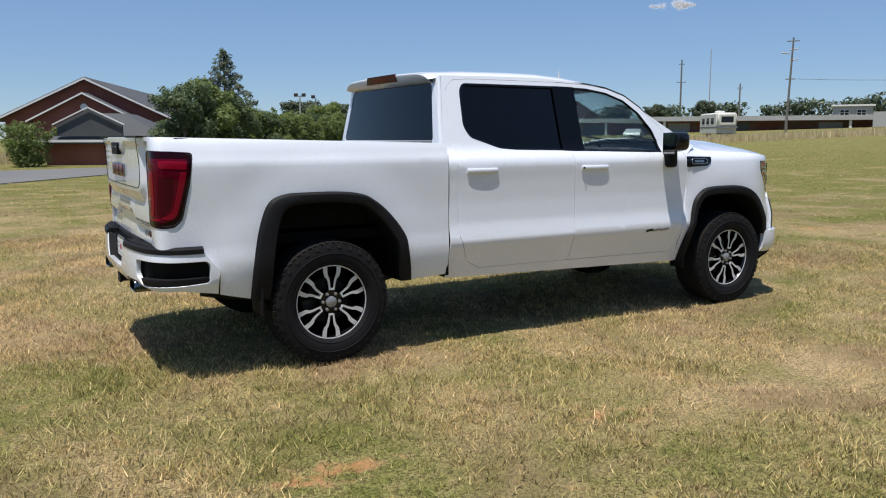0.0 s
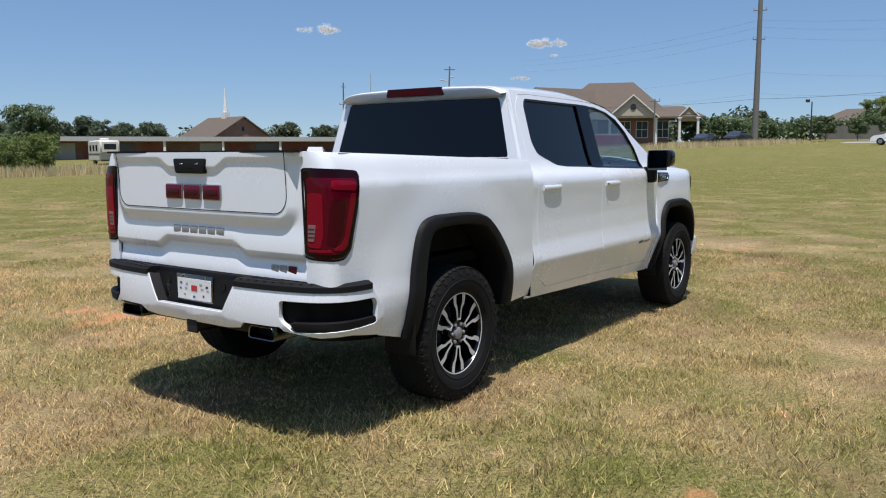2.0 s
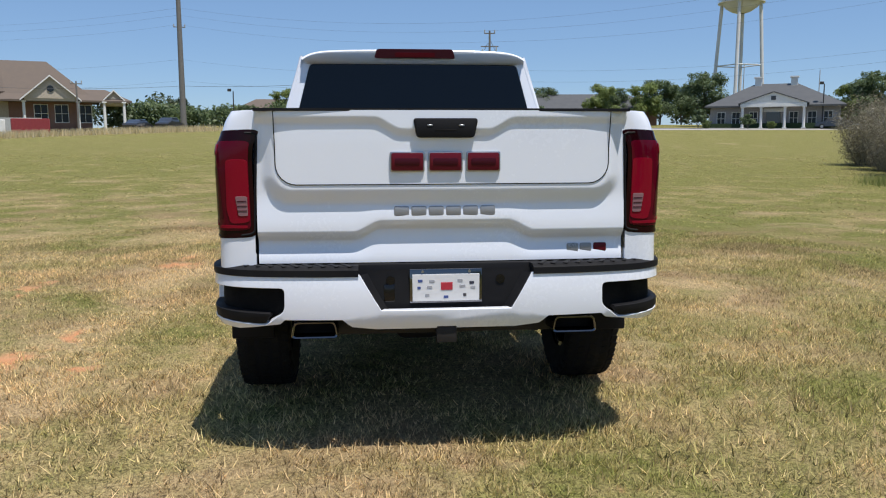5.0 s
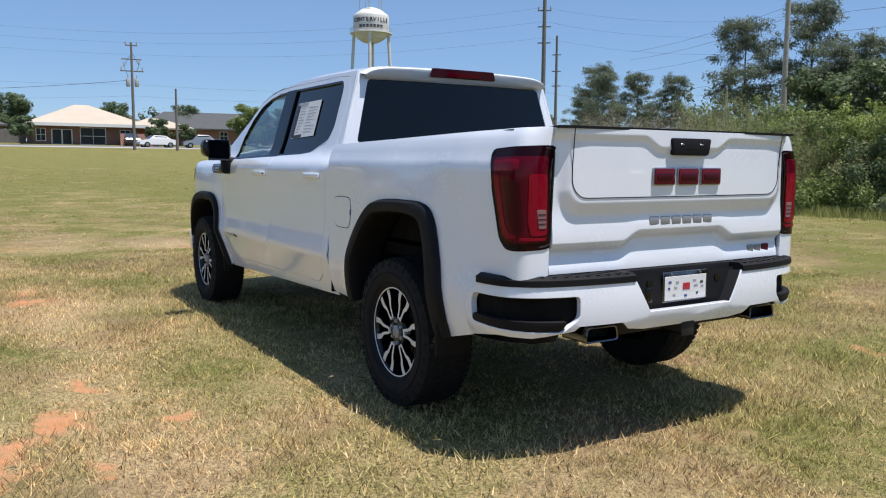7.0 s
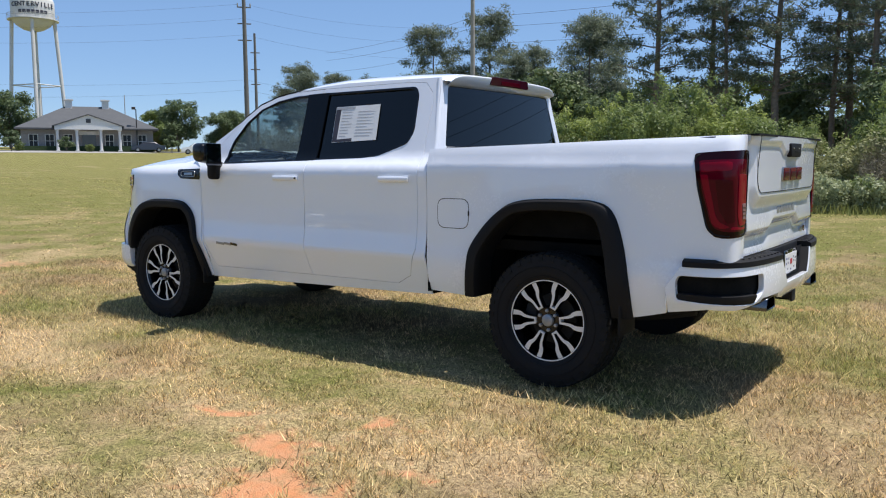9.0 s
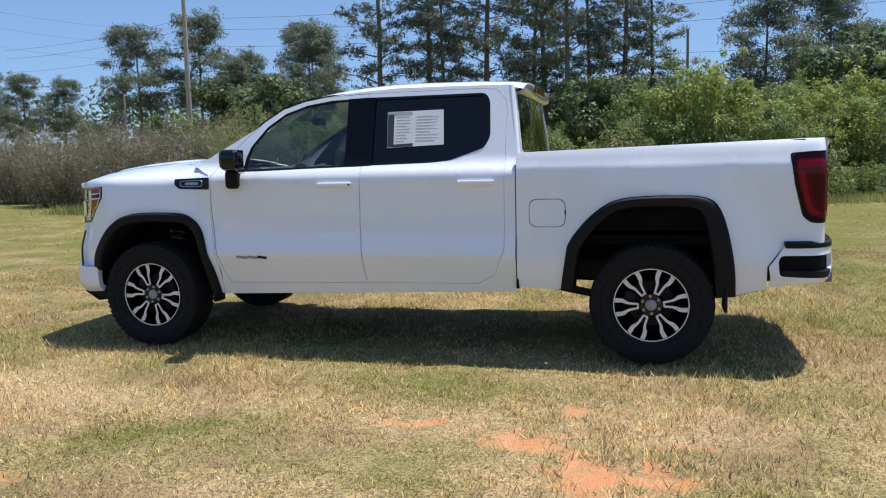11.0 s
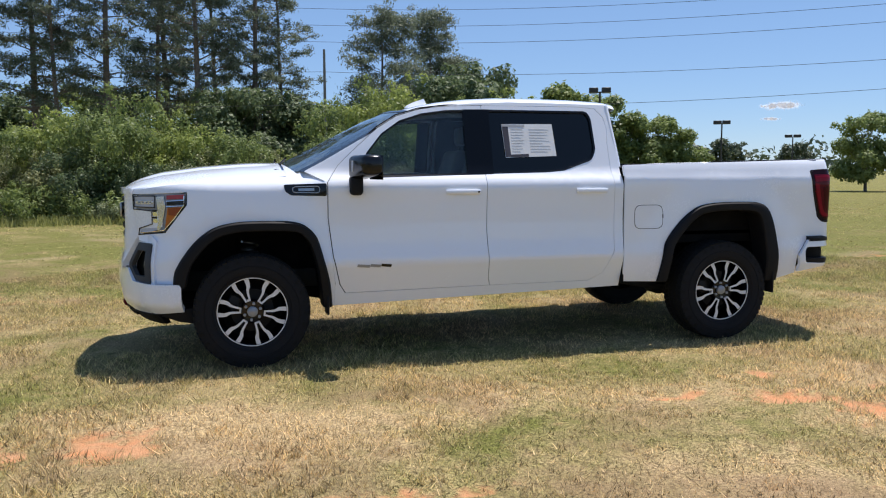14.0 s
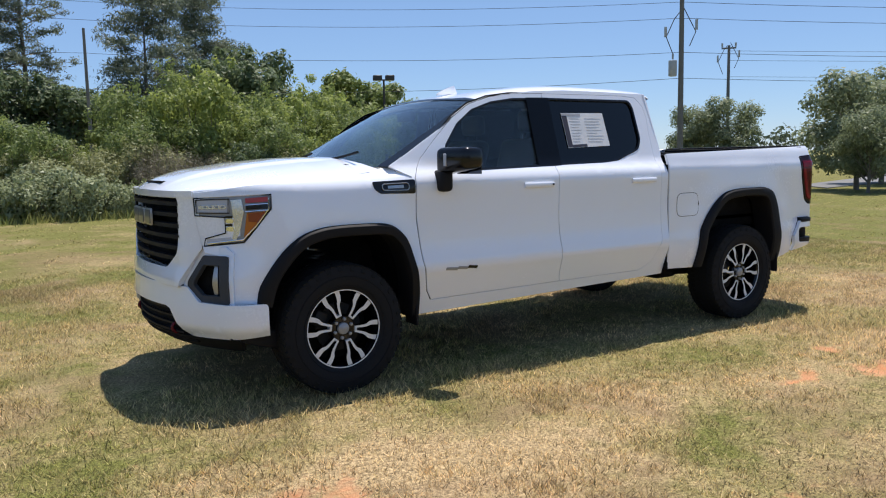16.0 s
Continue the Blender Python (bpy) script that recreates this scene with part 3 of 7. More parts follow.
part("roof", pane(grid(64, 36, roof_f, flip=True), .02), WHITE, truck)
def fin_f(u, v):
    k = min(1.0, max(0.0, u))
    return 2.24 + .20 * k + .03 * v * (1 - k), (.030 * (1 - v) + .004) * max(0.0, math.sin(math.pi * k)) ** .6, 1.905 + v * (.058 * (1 - k) ** .6 + .004) + .02 * (1 - k)


fin = grid(10, 8, fin_f, flip=True, normals=False)
part("roof_antenna", join(fin, mirror(fin)), WHITE, truck, "white roof fin antenna")
ZC = curve([(0, 1.448), (.3, 1.436), (.55, 1.412), (.78, 1.372), (.9, 1.33), (.96, 1.297), (1.0, 1.258), (1.1, 1.2)])
ZE = curve([(0, 1.352), (.1, 1.343), (.5, 1.318), (.85, 1.278), (1, 1.248), (1.1, 1.24)])
HW = side("fender")


def face_x(y):
    return 4.672 - .072 * (y / .62) ** 2 - (5.5 * (abs(y) - .60) ** 2 if abs(y) > .60 else 0)


def hood_f(u, v):
    s = 2 * u - 1
    xe = 3.40 + (4.535 - 3.40) * v
    w = HW(xe, min(1.36, ZE(v, .01)))[1] - .005
    xf = 3.40 + .12 * (1 - s * s) * (1 - v) ** 3 + (face_x(s * .685) - .015 - 3.40) * v
    zc, ze = ZC(v, .012), ZE(v, .012)
    dome = .012 * (sm(.52, .42, abs(s)) - .5) * sm(0, .2, v) * sm(1, .8, v)
    return xf - (.16 * (1 - s * s) * 0), s * w, ze + (zc - ze) * (1 - abs(s) ** 2.6) + dome


hood = part("hood", pane(grid(44, 40, hood_f, flip=True), .02), WHITE, truck)
part("hood_slot", rbox(4.562, 4.602, -.20, .20, 1.300, 1.312, .004), DARK, hood)
part("hood_lip", strip([(face_x(y) - .012, y) for y in np.linspace(-.685, .685, 30)], [(-.02, 1.225), (.006, 1.225), (.010, 1.236), (.006, 1.256), (-.02, 1.262)]), WHITE, hood)
part("cowl", strip([(3.43 + .17 * (1 - (y / .84) ** 2), y) for y in np.linspace(-.66, .66, 24)], [(-.06, 1.352), (.045, 1.362), (.035, 1.385), (-.06, 1.382)], lambda x, y, z: z + .03 * (1 - (y / .84) ** 2)), BLACK, truck, "black plastic windshield cowl")

# windshield between the pillars
EDGE = [(3.365, 1.372), (3.23, 1.443), (2.94, 1.606), (2.69, 1.748), (2.545, 1.820)]


def shield_f(u, v):
    s = 2 * u - 1
    k = min(max(v, -.05), 1.05) * 4
    a = min(max(int(k), 0), 3)
    ex, ez = EDGE[a][0] + (EDGE[a + 1][0] - EDGE[a][0]) * (k - a), EDGE[a][1] + (EDGE[a + 1][1] - EDGE[a][1]) * (k - a)
    b = 1 - s * s
    return ex + b * (.23 * (1 - v) + .08 * v), s * (DOORS(ez) - .008), ez + b * (.020 * (1 - v) + .040 * v)


shield = part("windshield", pane(grid(24, 16, shield_f), .005), SHIELD, truck, "clear windshield glass")
shield.visible_shadow = False


def frit_f(u, v):
    p = Vector(shield_f(u * .04, v))
    return tuple(p + Vector((.002, .001, .003)))


both("windshield_border", mirror(pane(grid(2, 14, frit_f), .002)), GLOSS, shield, "black windshield border")
part("windshield_border", pane(grid(24, 2, lambda u, v: tuple(Vector(shield_f(u, .955 + .045 * v)) + Vector((.002, 0, .003)))), .002), GLOSS, shield, "black windshield border")
for y in (.10, -.55):
    wip = [(3.52 - .1 * abs(y + t * .55) ** 2, y + t * .60, 1.420 + .05 * t * t) for t in np.linspace(0, 1, 6)]
    part("wiper", tube(wip, .009, 6), BLACK, shield, "black wiper arm and blade")

# cab back with its window
def back_f(y, z):
    return .852 + (z - 1.43) * .14 + .03 * (y / .8) ** 2 - .012, y, z


BW = rounded([(.79, 1.432), (-.79, 1.432), (-.685, 1.845), (.685, 1.845)], .03)
TOPS = [(.716 * k, R60(.905) + .024 - .016 * k * k - .040 * abs(k) ** 12) for k in np.linspace(-1, 1, 25)]
part("cab_back", panel([(.866, 1.402), (-.866, 1.402)] + TOPS, back_f, holes=[BW], step=.06, lip=.02, flip=True), WHITE, truck)
part("rear_window", pane(panel(rounded([(.80, 1.42), (-.80, 1.42), (-.695, 1.855), (.695, 1.855)], .03), lambda y, z: (back_f(y, z)[0] + .006, y, z), step=.12, lip=0, flip=True), .004), TINT, truck, "dark tinted rear cab window")
def lip_f(u, v):
    """The visor at the rear of the roof: out from the roof, round its edge and back down to the glass."""
    k = math.sin((2 * u - 1) * math.pi / 2)
    y = k * (.734 - .030 * max(0.0, v))
    top = R60(.905) + .029 - .016 * k * k - .046 * abs(k) ** 12
    ex, ez = .850 + .018 * abs(k) ** 10, top - .008
    gx, gz = back_f(y, 1.842)[0] - .003, 1.842
    if v < .3:
        t = v / .3
        return .935 + (ex - .935) * t, y, top - .008 * t * t
    t = (v - .3) / .7
    drop = math.sin(min(1.0, t) * math.pi / 2) ** .8 if t > 0 else 0.0
    return ex + (gx - ex) * t ** 1.6, y, ez + (gz - ez) * (.55 * drop + .45 * t)


part("roof_lip", pane(grid(64, 24, lip_f), .006), WHITE, truck, "white rear roof lip")
hbl = part("high_brake_light", panel(rounded([(.262, 1.876), (-.262, 1.876), (-.245, 1.930), (.245, 1.930)], .012), lambda y, z: (.8415 + .004 * (y / .3) ** 2 - (z - 1.90) * .10, y, z), step=.06, lip=.020, flip=True), REDD, truck, "dark red high brake light")
part("brake_lens", panel(rounded([(.13, 1.882), (-.13, 1.882), (-.13, 1.908), (.13, 1.908)], .008), lambda y, z: (.8390 + .004 * (y / .3) ** 2 - (z - 1.90) * .10, y, z), step=.06, lip=.004, flip=True), REDM, hbl, "red brake lens")
both("cab_corner", tube([(.897, .865, 1.400), (.900, .848, 1.46), (.918, .803, 1.62), (.938, .756, 1.78), (.950, .727, 1.886)], .022, 14), WHITE, truck)

# tailgate
def gate_x(y, z):
    q = abs(y)
    zc = .944 + .046 * sm(.39, .27, q)
    # the proud second gate, with round lower corners
    d = math.hypot(max(0.0, q - .640), max(0.0, 1.205 - z))
    x = -1.080 - .030 * sm(.135, .060, d)
    # the overhanging lip, which dips round the handle
    zl = 1.410 - .050 * sm(.30, .18, q)
    x -= .014 * sm(zl - .004, zl + .034, z)
    x -= .010 * sm(1.13, zc + .02, z) * sm(zc - .004, zc + .02, z)
    x += .022 * sm(zc + .004, zc - .026, z)
    x -= .012 * sm(zc - .03, .83, z)
    return x + .016 * (y / .79) ** 2


def gate_f(y, z):
    return gate_x(y, z), y, z


gate = part("tailgate", pane(grid(130, 110, lambda u, v: gate_f(.787 - 1.574 * u, .826 + .640 * v)), .03), WHITE, truck, "white tailgate with a second inner gate")
part("gate_cap", strip([(-1.06, .785), (-1.06, -.785)], [(-.06, 1.462), (.03, 1.462), (.034, 1.470), (-.06, 1.474)]), BLACK, gate, "black tailgate top cap")
part("gate_inner", rbox(-1.015, -.985, -.785, .785, .84, 1.455, .01), DARK, gate)


def on_gate(pts, r, off=.001):
    return tube([(gate_x(y, z) - off, y, z) for y, z in pts], r, 6)


seam = [(.706, 1.462), (.704, 1.30)] + [(.704 - .085 * (1 - math.cos(a)), 1.245 - .085 * math.sin(a)) for a in np.linspace(0, 1.571, 7)]
seam += [(y, 1.160) for y in np.linspace(.5, -.5, 11)] + [(-y, z) for y, z in reversed(seam)]
part("gate_gap", on_gate(seam, .0021), DARK, gate)
grip = prism(rounded([(-.136, -.040), (.136, -.040), (.120, .040), (-.120, .040)][::-1], .016), .036, .005)
part("tailgate_handle", moved(grip, Matrix(((0, 0, -1, -1.100), (1, 0, 0, 0), (0, -1, 0, 1.393), (0, 0, 0, 1)))), BLACK, gate, "black tailgate handle with push buttons")
for y in (-.066, .066):
    part("push_button", rbox(-1.1385, -1.134, y - .012, y + .012, 1.400, 1.408, .002, 1), STEEL, gate)
part("grip_recess", rbox(-1.1370, -1.134, -.045, .045, 1.380, 1.388, .002, 1), DARK, gate)


def block(w, h, d, bev):
    return prism(rounded([(-w / 2, -h / 2), (w / 2, -h / 2), (w / 2, h / 2), (-w / 2, h / 2)], .008, 2), d, bev)


def on_back(g, y, z, off=.0):
    return moved(g, Matrix(((0, 0, -1, gate_x(y, z) - off), (1, 0, 0, y), (0, -1, 0, z), (0, 0, 0, 1))))


for y in (.160, .0, -.160):
    b = part("badge_block", on_back(block(.144, .084, .010, .003), y, 1.254), STEEL, gate, "dark red raised badge block with a steel rim")
    part("badge_body", on_back(block(.134, .074, .004, .002), y, 1.254, .010), EMBRED, b)
    part("badge_face", on_back(block(.104, .030, .003, .001), y, 1.254, .0135), EMBDK, b, "very dark red badge face")
for k in range(6):
    part("script_block", on_back(block(.064, .042, .0025, .0008), .184 - .0735 * k, 1.046, -.0008), BADGE, gate, "small chrome script piece")
for y, w, m in ((-.565, .052, BADGE), (-.624, .052, BADGE), (-.688, .058, EMBRED)):
    part("model_badge", on_back(block(w, .040, .003, .001), y, .876), m, gate, "grey and red model badge piece")

# tail lamps
def lamp_geo(off, poly, lip):
    return panel(poly, side("bed", off), step=.03, lip=lip, cuts=REAR_CUTS)


tl = both("tail_light", lamp_geo(.004, rounded(swell(LAMP, 1.03), .02, 3), .03), REDK, truck, "dark red tail light with a light bar")
both("red_lens", lamp_geo(.0065, rounded([(-.868, 1.336), (-1.045, 1.342), (-1.045, .972), (-.977, .968), (-.937, 1.01), (-.886, 1.19)], .018, 3), .004), REDM, tl, "deep red lens")
both("dark_insert", lamp_geo(.0082, rounded([(-.958, 1.235), (-.992, 1.235), (-1.000, 1.02), (-.984, 1.01), (-.968, 1.08)], .008, 3), .003), REDI, tl)
both("light_bar", lamp_geo(.0095, rounded([(-1.008, 1.265), (-1.044, 1.265), (-1.044, 1.005), (-1.012, .998), (-1.006, 1.06)], .012, 3), .004), REDL, tl, "bright red light bar")
both("light_bar", lamp_geo(.0090, rounded([(-.876, 1.322), (-.990, 1.330), (-.990, 1.284), (-.882, 1.276)], .010, 3), .004), REDL, tl, "bright red light bar")
both("light_bar", lamp_geo(.0090, rounded([(-.880, 1.262), (-.916, 1.262), (-.930, 1.190), (-.968, 1.020), (-.990, .992), (-.972, .984), (-.944, 1.012), (-.896, 1.190)], .008, 3), .004), REDL, tl)
both("light_bar", lamp_geo(.0092, rounded([(-.992, .992), (-1.040, .990), (-1.040, .980), (-.990, .980)], .004, 3), .003), REDL, tl)
both("reverse_lens", lamp_geo(.0120, rounded([(-1.022, 1.112), (-1.041, 1.112), (-1.041, 1.032), (-1.026, 1.032)], .004, 3), .004), CLEARD, tl, "clear reversing lens")
for k in range(3):
    both("lens_rib", lamp_geo(.0140, [(-1.0245, 1.052 + .02 * k), (-1.040, 1.052 + .02 * k), (-1.040, 1.054 + .02 * k), (-1.0245, 1.054 + .02 * k)], .002), REDD, tl)
both("lamp_surround", tube([side("bed", .002)(x, z) for x, z in rounded(LAMP, .02, 3) + rounded(LAMP, .02, 3)[:1]], .0055, 6), BLACK, tl, "black lamp surround")


def arc(path):
    pts = [Vector(p) for p in path]
    fine = []
    for i in range(len(pts) - 1):
        a, b, c, d = pts[max(i - 1, 0)], pts[i], pts[i + 1], pts[min(i + 2, len(pts) - 1)]
        for k in range(8):
            t = k / 8
            fine.append(.5 * ((2 * b) + (c - a) * t + (2 * a - 5 * b + 4 * c - d) * t * t + (3 * b - a - 3 * c + d) * t ** 3))
    fine.append(pts[-1])
    s = [0.0]
    for a, b in zip(fine, fine[1:]):
        s.append(s[-1] + (b - a).length)
    xs, ys = [p.x for p in fine], [p.y for p in fine]

    def f(q):
        k = abs(q)
        x, y = float(np.interp(k, s, xs)), float(np.interp(k, s, ys))
        if k > s[-1]:
            x += (k - s[-1]) * (xs[-1] - xs[-2]) / (s[-1] - s[-2])
        return x, y if q >= 0 else -y
    return f, s[-1], lambda yy: float(np.interp(yy, ys, s))


# rear bumper
rb, rb_end, _ = arc([(-1.165, 0), (-1.163, .25), (-1.155, .5), (-1.130, .70), (-1.085, .86), (-1.01, .955), (-.93, .990), (-.83, 1.0), (-.71, .995)])


def rbf(off):
    def f(s, z):
        x, y = rb(s)
        d = off + .012 * math.sin(math.pi * min(1, max(0, (z - .52) / .28)))
        n = Vector((x + .45, y * .6)).normalized()
        return x + n.x * d - .03 * sm(.60, .52, z) * n.x, y + n.y * d - .03 * sm(.60, .52, z) * n.y, z
    return f


E = rb_end
half = [(0, .632), (.275, .634), (.365, .786), (E - .10, .792), (E - .005, .66), (E - .03, .525), (1.06, .560), (.90, .552), (.70, .580), (.675, .600), (.435, .600), (.40, .565), (.30, .552), (0, .552)]
rb_out = half[1:-1] + [(-s, z) for s, z in reversed(half[1:-1])]
pk = rounded([(.672, .735), (E - .075, .735), (E - .055, .70), (E - .065, .60), (.76, .570), (.672, .635)], .025, 3)
bumper = part("rear_bumper", panel(rb_out, rbf(0), holes=[pk, [(-s, z) for s, z in pk]], step=.05, lip=.03, flip=True), WHITE, truck, "white rear bumper with black step pads")
for sgn in (1, -1):
    big = [(sgn * s, z) for s, z in [(.655, .75), (E - .06, .75), (E - .04, .70), (E - .05, .585), (.75, .556), (.655, .62)]]
    part("bumper_pocket", panel(big, rbf(-.045), step=.06, lip=0, flip=True), DARK, bumper, "black corner pocket")
    foot = rounded([(.735, .622), (E - .075, .636), (E - .068, .610), (E - .11, .588), (.765, .582)], .012, 3)
    part("corner_step", panel([(sgn * s, z) for s, z in foot], rbf(-.004), step=.06, lip=.05, flip=True), BLACK, bumper, "black corner step")
path = [rb(s) for s in np.linspace(.37, E - .10, 26)]
pad = strip([(x, y) for x, y in reversed(path)], [(-.008, .780), (.105, .780), (.105, .818), (.02, .822), (-.008, .808)])
both("step_pad", pad, BLACK, bumper, "black ribbed step pad")
rib = [rbox(-.045, .045, -.011, .011, 0, .006, .002, 1)] 
ribs = join(*[moved(rib[0], Matrix.Translation((rb(s)[0] + .05, rb(s)[1] - .0, .818)) @ pose(0, 0, 0, 0, 0, 25)) for s in np.linspace(.42, .86, 9)])
both("pad_ribs", ribs, BLACK, bumper)
part("plate_recess", rbox(-1.085, -1.05, -.42, .42, .60, .822, .01), BLACK, bumper, "black plate recess")
part("recess_floor", panel([(-.40, .800), (.40, .800), (.345, .700), (.300, .618), (-.300, .618), (-.345, .700)], rbf(-.052), step=.05, lip=0, flip=True), BLACK, bumper)
for sg in (1, -1):
    rim_in = [(sg * s, z) for s, z in [(.275, .634), (.365, .786)]]
    a_, b_ = rbf(-.002)(*rim_in[0]), rbf(-.002)(*rim_in[1])
    c_, d_ = rbf(-.054)(sg * .345, .786), rbf(-.054)(sg * .255, .634)
    part("recess_side", ([a_, b_, c_, d_], [(0, 1, 2, 3) if sg > 0 else (3, 2, 1, 0)], None), BLACK, bumper, smooth=False)
part("recess_sill", ([rbf(-.002)(-.275, .634), rbf(-.002)(.275, .634), rbf(-.054)(.255, .634), rbf(-.054)(-.255, .634)], [(0, 1, 2, 3)], None), BLACK, bumper, smooth=False)
both("recess_sensor", moved(cyl(.019, .012, 16), Matrix.Translation((-1.112, -.235, .755)) @ pose(0, 0, 0, 0, -90)), GLOSS, bumper)
part("socket", rbox(-1.125, -1.08, .215, .265, .66, .74, .006), GLOSS, bumper)
plate = part("licence_plate", rbox(-1.100, -1.092, -.155, .155, .655, .802, .004), DCHROME, truck, "dealer plate with chrome frame", Matrix.Translation((-.028, 0, 0)))
part("plate_face", rbox(-1.1025, -1.0995, -.143, .143, .664, .780, .001, 1), PLATE, plate, "white dealer plate with small printed marks")
part("plate_mark", rbox(-1.1045, -1.102, -.028, .022, .712, .745, .001, 1), REDINK, plate)
for k, (y, z, w, m) in enumerate(((.11, .752, .02, BLUEINK), (.06, .750, .022, GREYINK), (-.06, .752, .022, GREYINK), (-.11, .742, .02, INK), (.115, .722, .014, BLUEINK), (.07, .725, .022, GREYINK), (-.07, .728, .026, GREYINK),
                                  (.08, .69, .018, GREYINK), (.0, .682, .02, BLUEINK), (-.08, .69, .014, INK), (-.115, .722, .02, GREYINK))):
    part("plate_mark", rbox(-1.1040, -1.102, y - w / 2, y + w / 2, z - .006, z + .006, .001, 1), m, plate)
for y in (.1, -.1):
    part("plate_screw", moved(cyl(.006, .004, 10), Matrix.Translation((-1.100, y, .792)) @ pose(0, 0, 0, 0, -90)), STEEL, plate)


def exhaust():
    o = rounded([(-.10, -.036), (.10, -.036), (.088, .036), (-.088, .036)], .02, 4)
    i = [(a * .90, b * .78) for a, b in o]
    pts, faces = [], []
    n = len(o)
    for ring, x in ((o, .16), (o, 0), ([(a * .97, b * .93) for a, b in o], -.006), (i, -.002), (i, .14)):
        pts += [(x, a, b) for a, b in ring]
    for r in range(4):
        for k in range(n):
            j = (k + 1) % n
            faces.append((r * n + k, r * n + j, (r + 1) * n + j, (r + 1) * n + k))
    faces.append(tuple(4 * n + k for k in range(n)))
    return pts, faces, None


both("exhaust_tip", moved(exhaust(), Matrix.Translation((-1.150, .555, .555))), DCHROME, truck, "chrome rectangular exhaust tip")
both("exhaust_inside", rbox(-1.10, -1.05, .47, .64, .53, .58, .005), DARK, truck)
part("hitch_receiver", join(rbox(-1.150, -1.0, -.035, .035, .550, .560, .002, 1), rbox(-1.150, -1.0, -.035, .035, .495, .505, .002, 1), rbox(-1.150, -1.0, -.035, -.026, .495, .560, .002, 1), rbox(-1.150, -1.0, .026, .035, .495, .560, .002, 1),
                            rbox(-1.155, -1.14, -.043, .043, .488, .567, .004)), FRAME, truck, "black square hitch receiver")
part("hitch_bar", rbox(-1.02, -.95, -.55, .55, .50, .57, .01), FRAME, truck)

# front end
def front_f(y, z):
    return face_x(y) + .026 * sm(.84, .72, z) + .008 * sm(1.0, .9, z), y, z


GR = rounded([(.600, 1.222), (-.600, 1.222), (-.585, .90), (-.44, .800), (.44, .800), (.585, .90)], .03)
front = part("grille_surround", panel([(.715, 1.246), (-.715, 1.246), (-.715, .925), (-.655, .80), (-.615, .70), (.615, .70), (.655, .80), (.715, .925)], front_f, holes=[GR], step=.05, lip=.05), WHITE, truck, "white grille surround")
grille = part("grille", panel([(.62, 1.235), (-.62, 1.235), (-.60, .88), (-.45, .78), (.45, .78), (.60, .88)], lambda y, z: (face_x(y) - .075, y, z), step=.1, lip=0), DARK, truck, "black grille with dark chrome slats")
for z in (1.185, 1.120, 1.055, .990, .925, .862):
    w = .595 if z > .9 else .54
    part("grille_slat", strip([(face_x(y) - .03, y) for y in np.linspace(-w, w, 20)], [(-.03, z - .012), (.014, z - .016), (.02, z - .004), (.008, z + .014), (-.03, z + .012)]), BLACK, grille, "black grille slat")
part("grille_frame", tube([(face_x(y) - .012, y, z) for y, z in GR + GR[:1]], .012, 8), GLOSS, grille)
for y in (.160, 0, -.160):
    g = moved(block(.150, .105, .012, .003), Matrix(((0, 0, 1, face_x(y) + .002), (1, 0, 0, y), (0, 1, 0, 1.095), (0, 0, 0, 1))))
    b = part("badge_block", g, STEEL, grille, "grey metal badge block")
    part("badge_face", moved(block(.130, .085, .004, .001), Matrix(((0, 0, 1, face_x(y) + .014), (1, 0, 0, y), (0, 1, 0, 1.095), (0, 0, 0, 1)))), DGREY, b)

# headlamps: a C of clear lens with an amber corner
HL = [(4.535, 1.218), (4.162, 1.234), (4.167, 1.152), (4.316, .964), (4.500, .942), (4.492, .985), (4.400, 1.018), (4.400, 1.108), (4.533, 1.118)]
hl = both("headlight", panel(HL, side("fender", -.012), step=.03, lip=.02), BOWL, truck, "C-shaped headlight with chrome inside and amber corner")
both("headlight_white", panel([(4.405, 1.106), (4.325, 1.106), (4.33, 1.0), (4.498, .940), (4.505, .94), (4.535, 1.115)], side("fender", -.003), step=.03, lip=0), WHITE, hl)
both("headlight_chrome", panel([(4.368, 1.206), (4.316, 1.210), (4.308, 1.14), (4.330, 1.03), (4.352, .972), (4.372, .968), (4.356, 1.05), (4.362, 1.14)], side("fender", -.002), step=.03, lip=.005), REFLECT, hl, "silver headlight reflector")
both("headlight_lens", panel([(4.524, 1.206), (4.384, 1.208), (4.388, 1.136), (4.524, 1.138)], side("fender", -.006), step=.03, lip=.004), CLEARL, hl, "clear headlight lens")
both("light_tube", panel(rounded([(4.516, 1.176), (4.392, 1.180), (4.392, 1.158), (4.516, 1.156)], .008, 3), side("fender", .000), step=.03, lip=.006), REFLECT, hl, "silver light tube")
for k in range(4):
    both("led_cell", panel([(4.404 + .026 * k, 1.163), (4.416 + .026 * k, 1.163), (4.416 + .026 * k, 1.172), (4.404 + .026 * k, 1.172)], side("fender", .003), step=.03, lip=.003), BOWL, hl)
both("headlight_lens", panel([(4.482, .982), (4.376, .992), (4.366, .972), (4.490, .950)], side("fender", -.001), step=.03, lip=.006), CLEARL, hl)
for k in range(2):
    z = 1.026 + .046 * k
    both("projector", panel(rounded([(4.362, z), (4.396, z + .004), (4.396, z + .028), (4.362, z + .030)], .010, 3), side("fender", .001), step=.03, lip=.006), CHROME, hl, "chrome projector bowl")
    both("projector_shade", panel(rounded([(4.366, z + .030), (4.398, z + .032), (4.398, z + .042), (4.366, z + .044)], .004, 2), side("fender", .000), step=.03, lip=.004), GLOSS, hl)
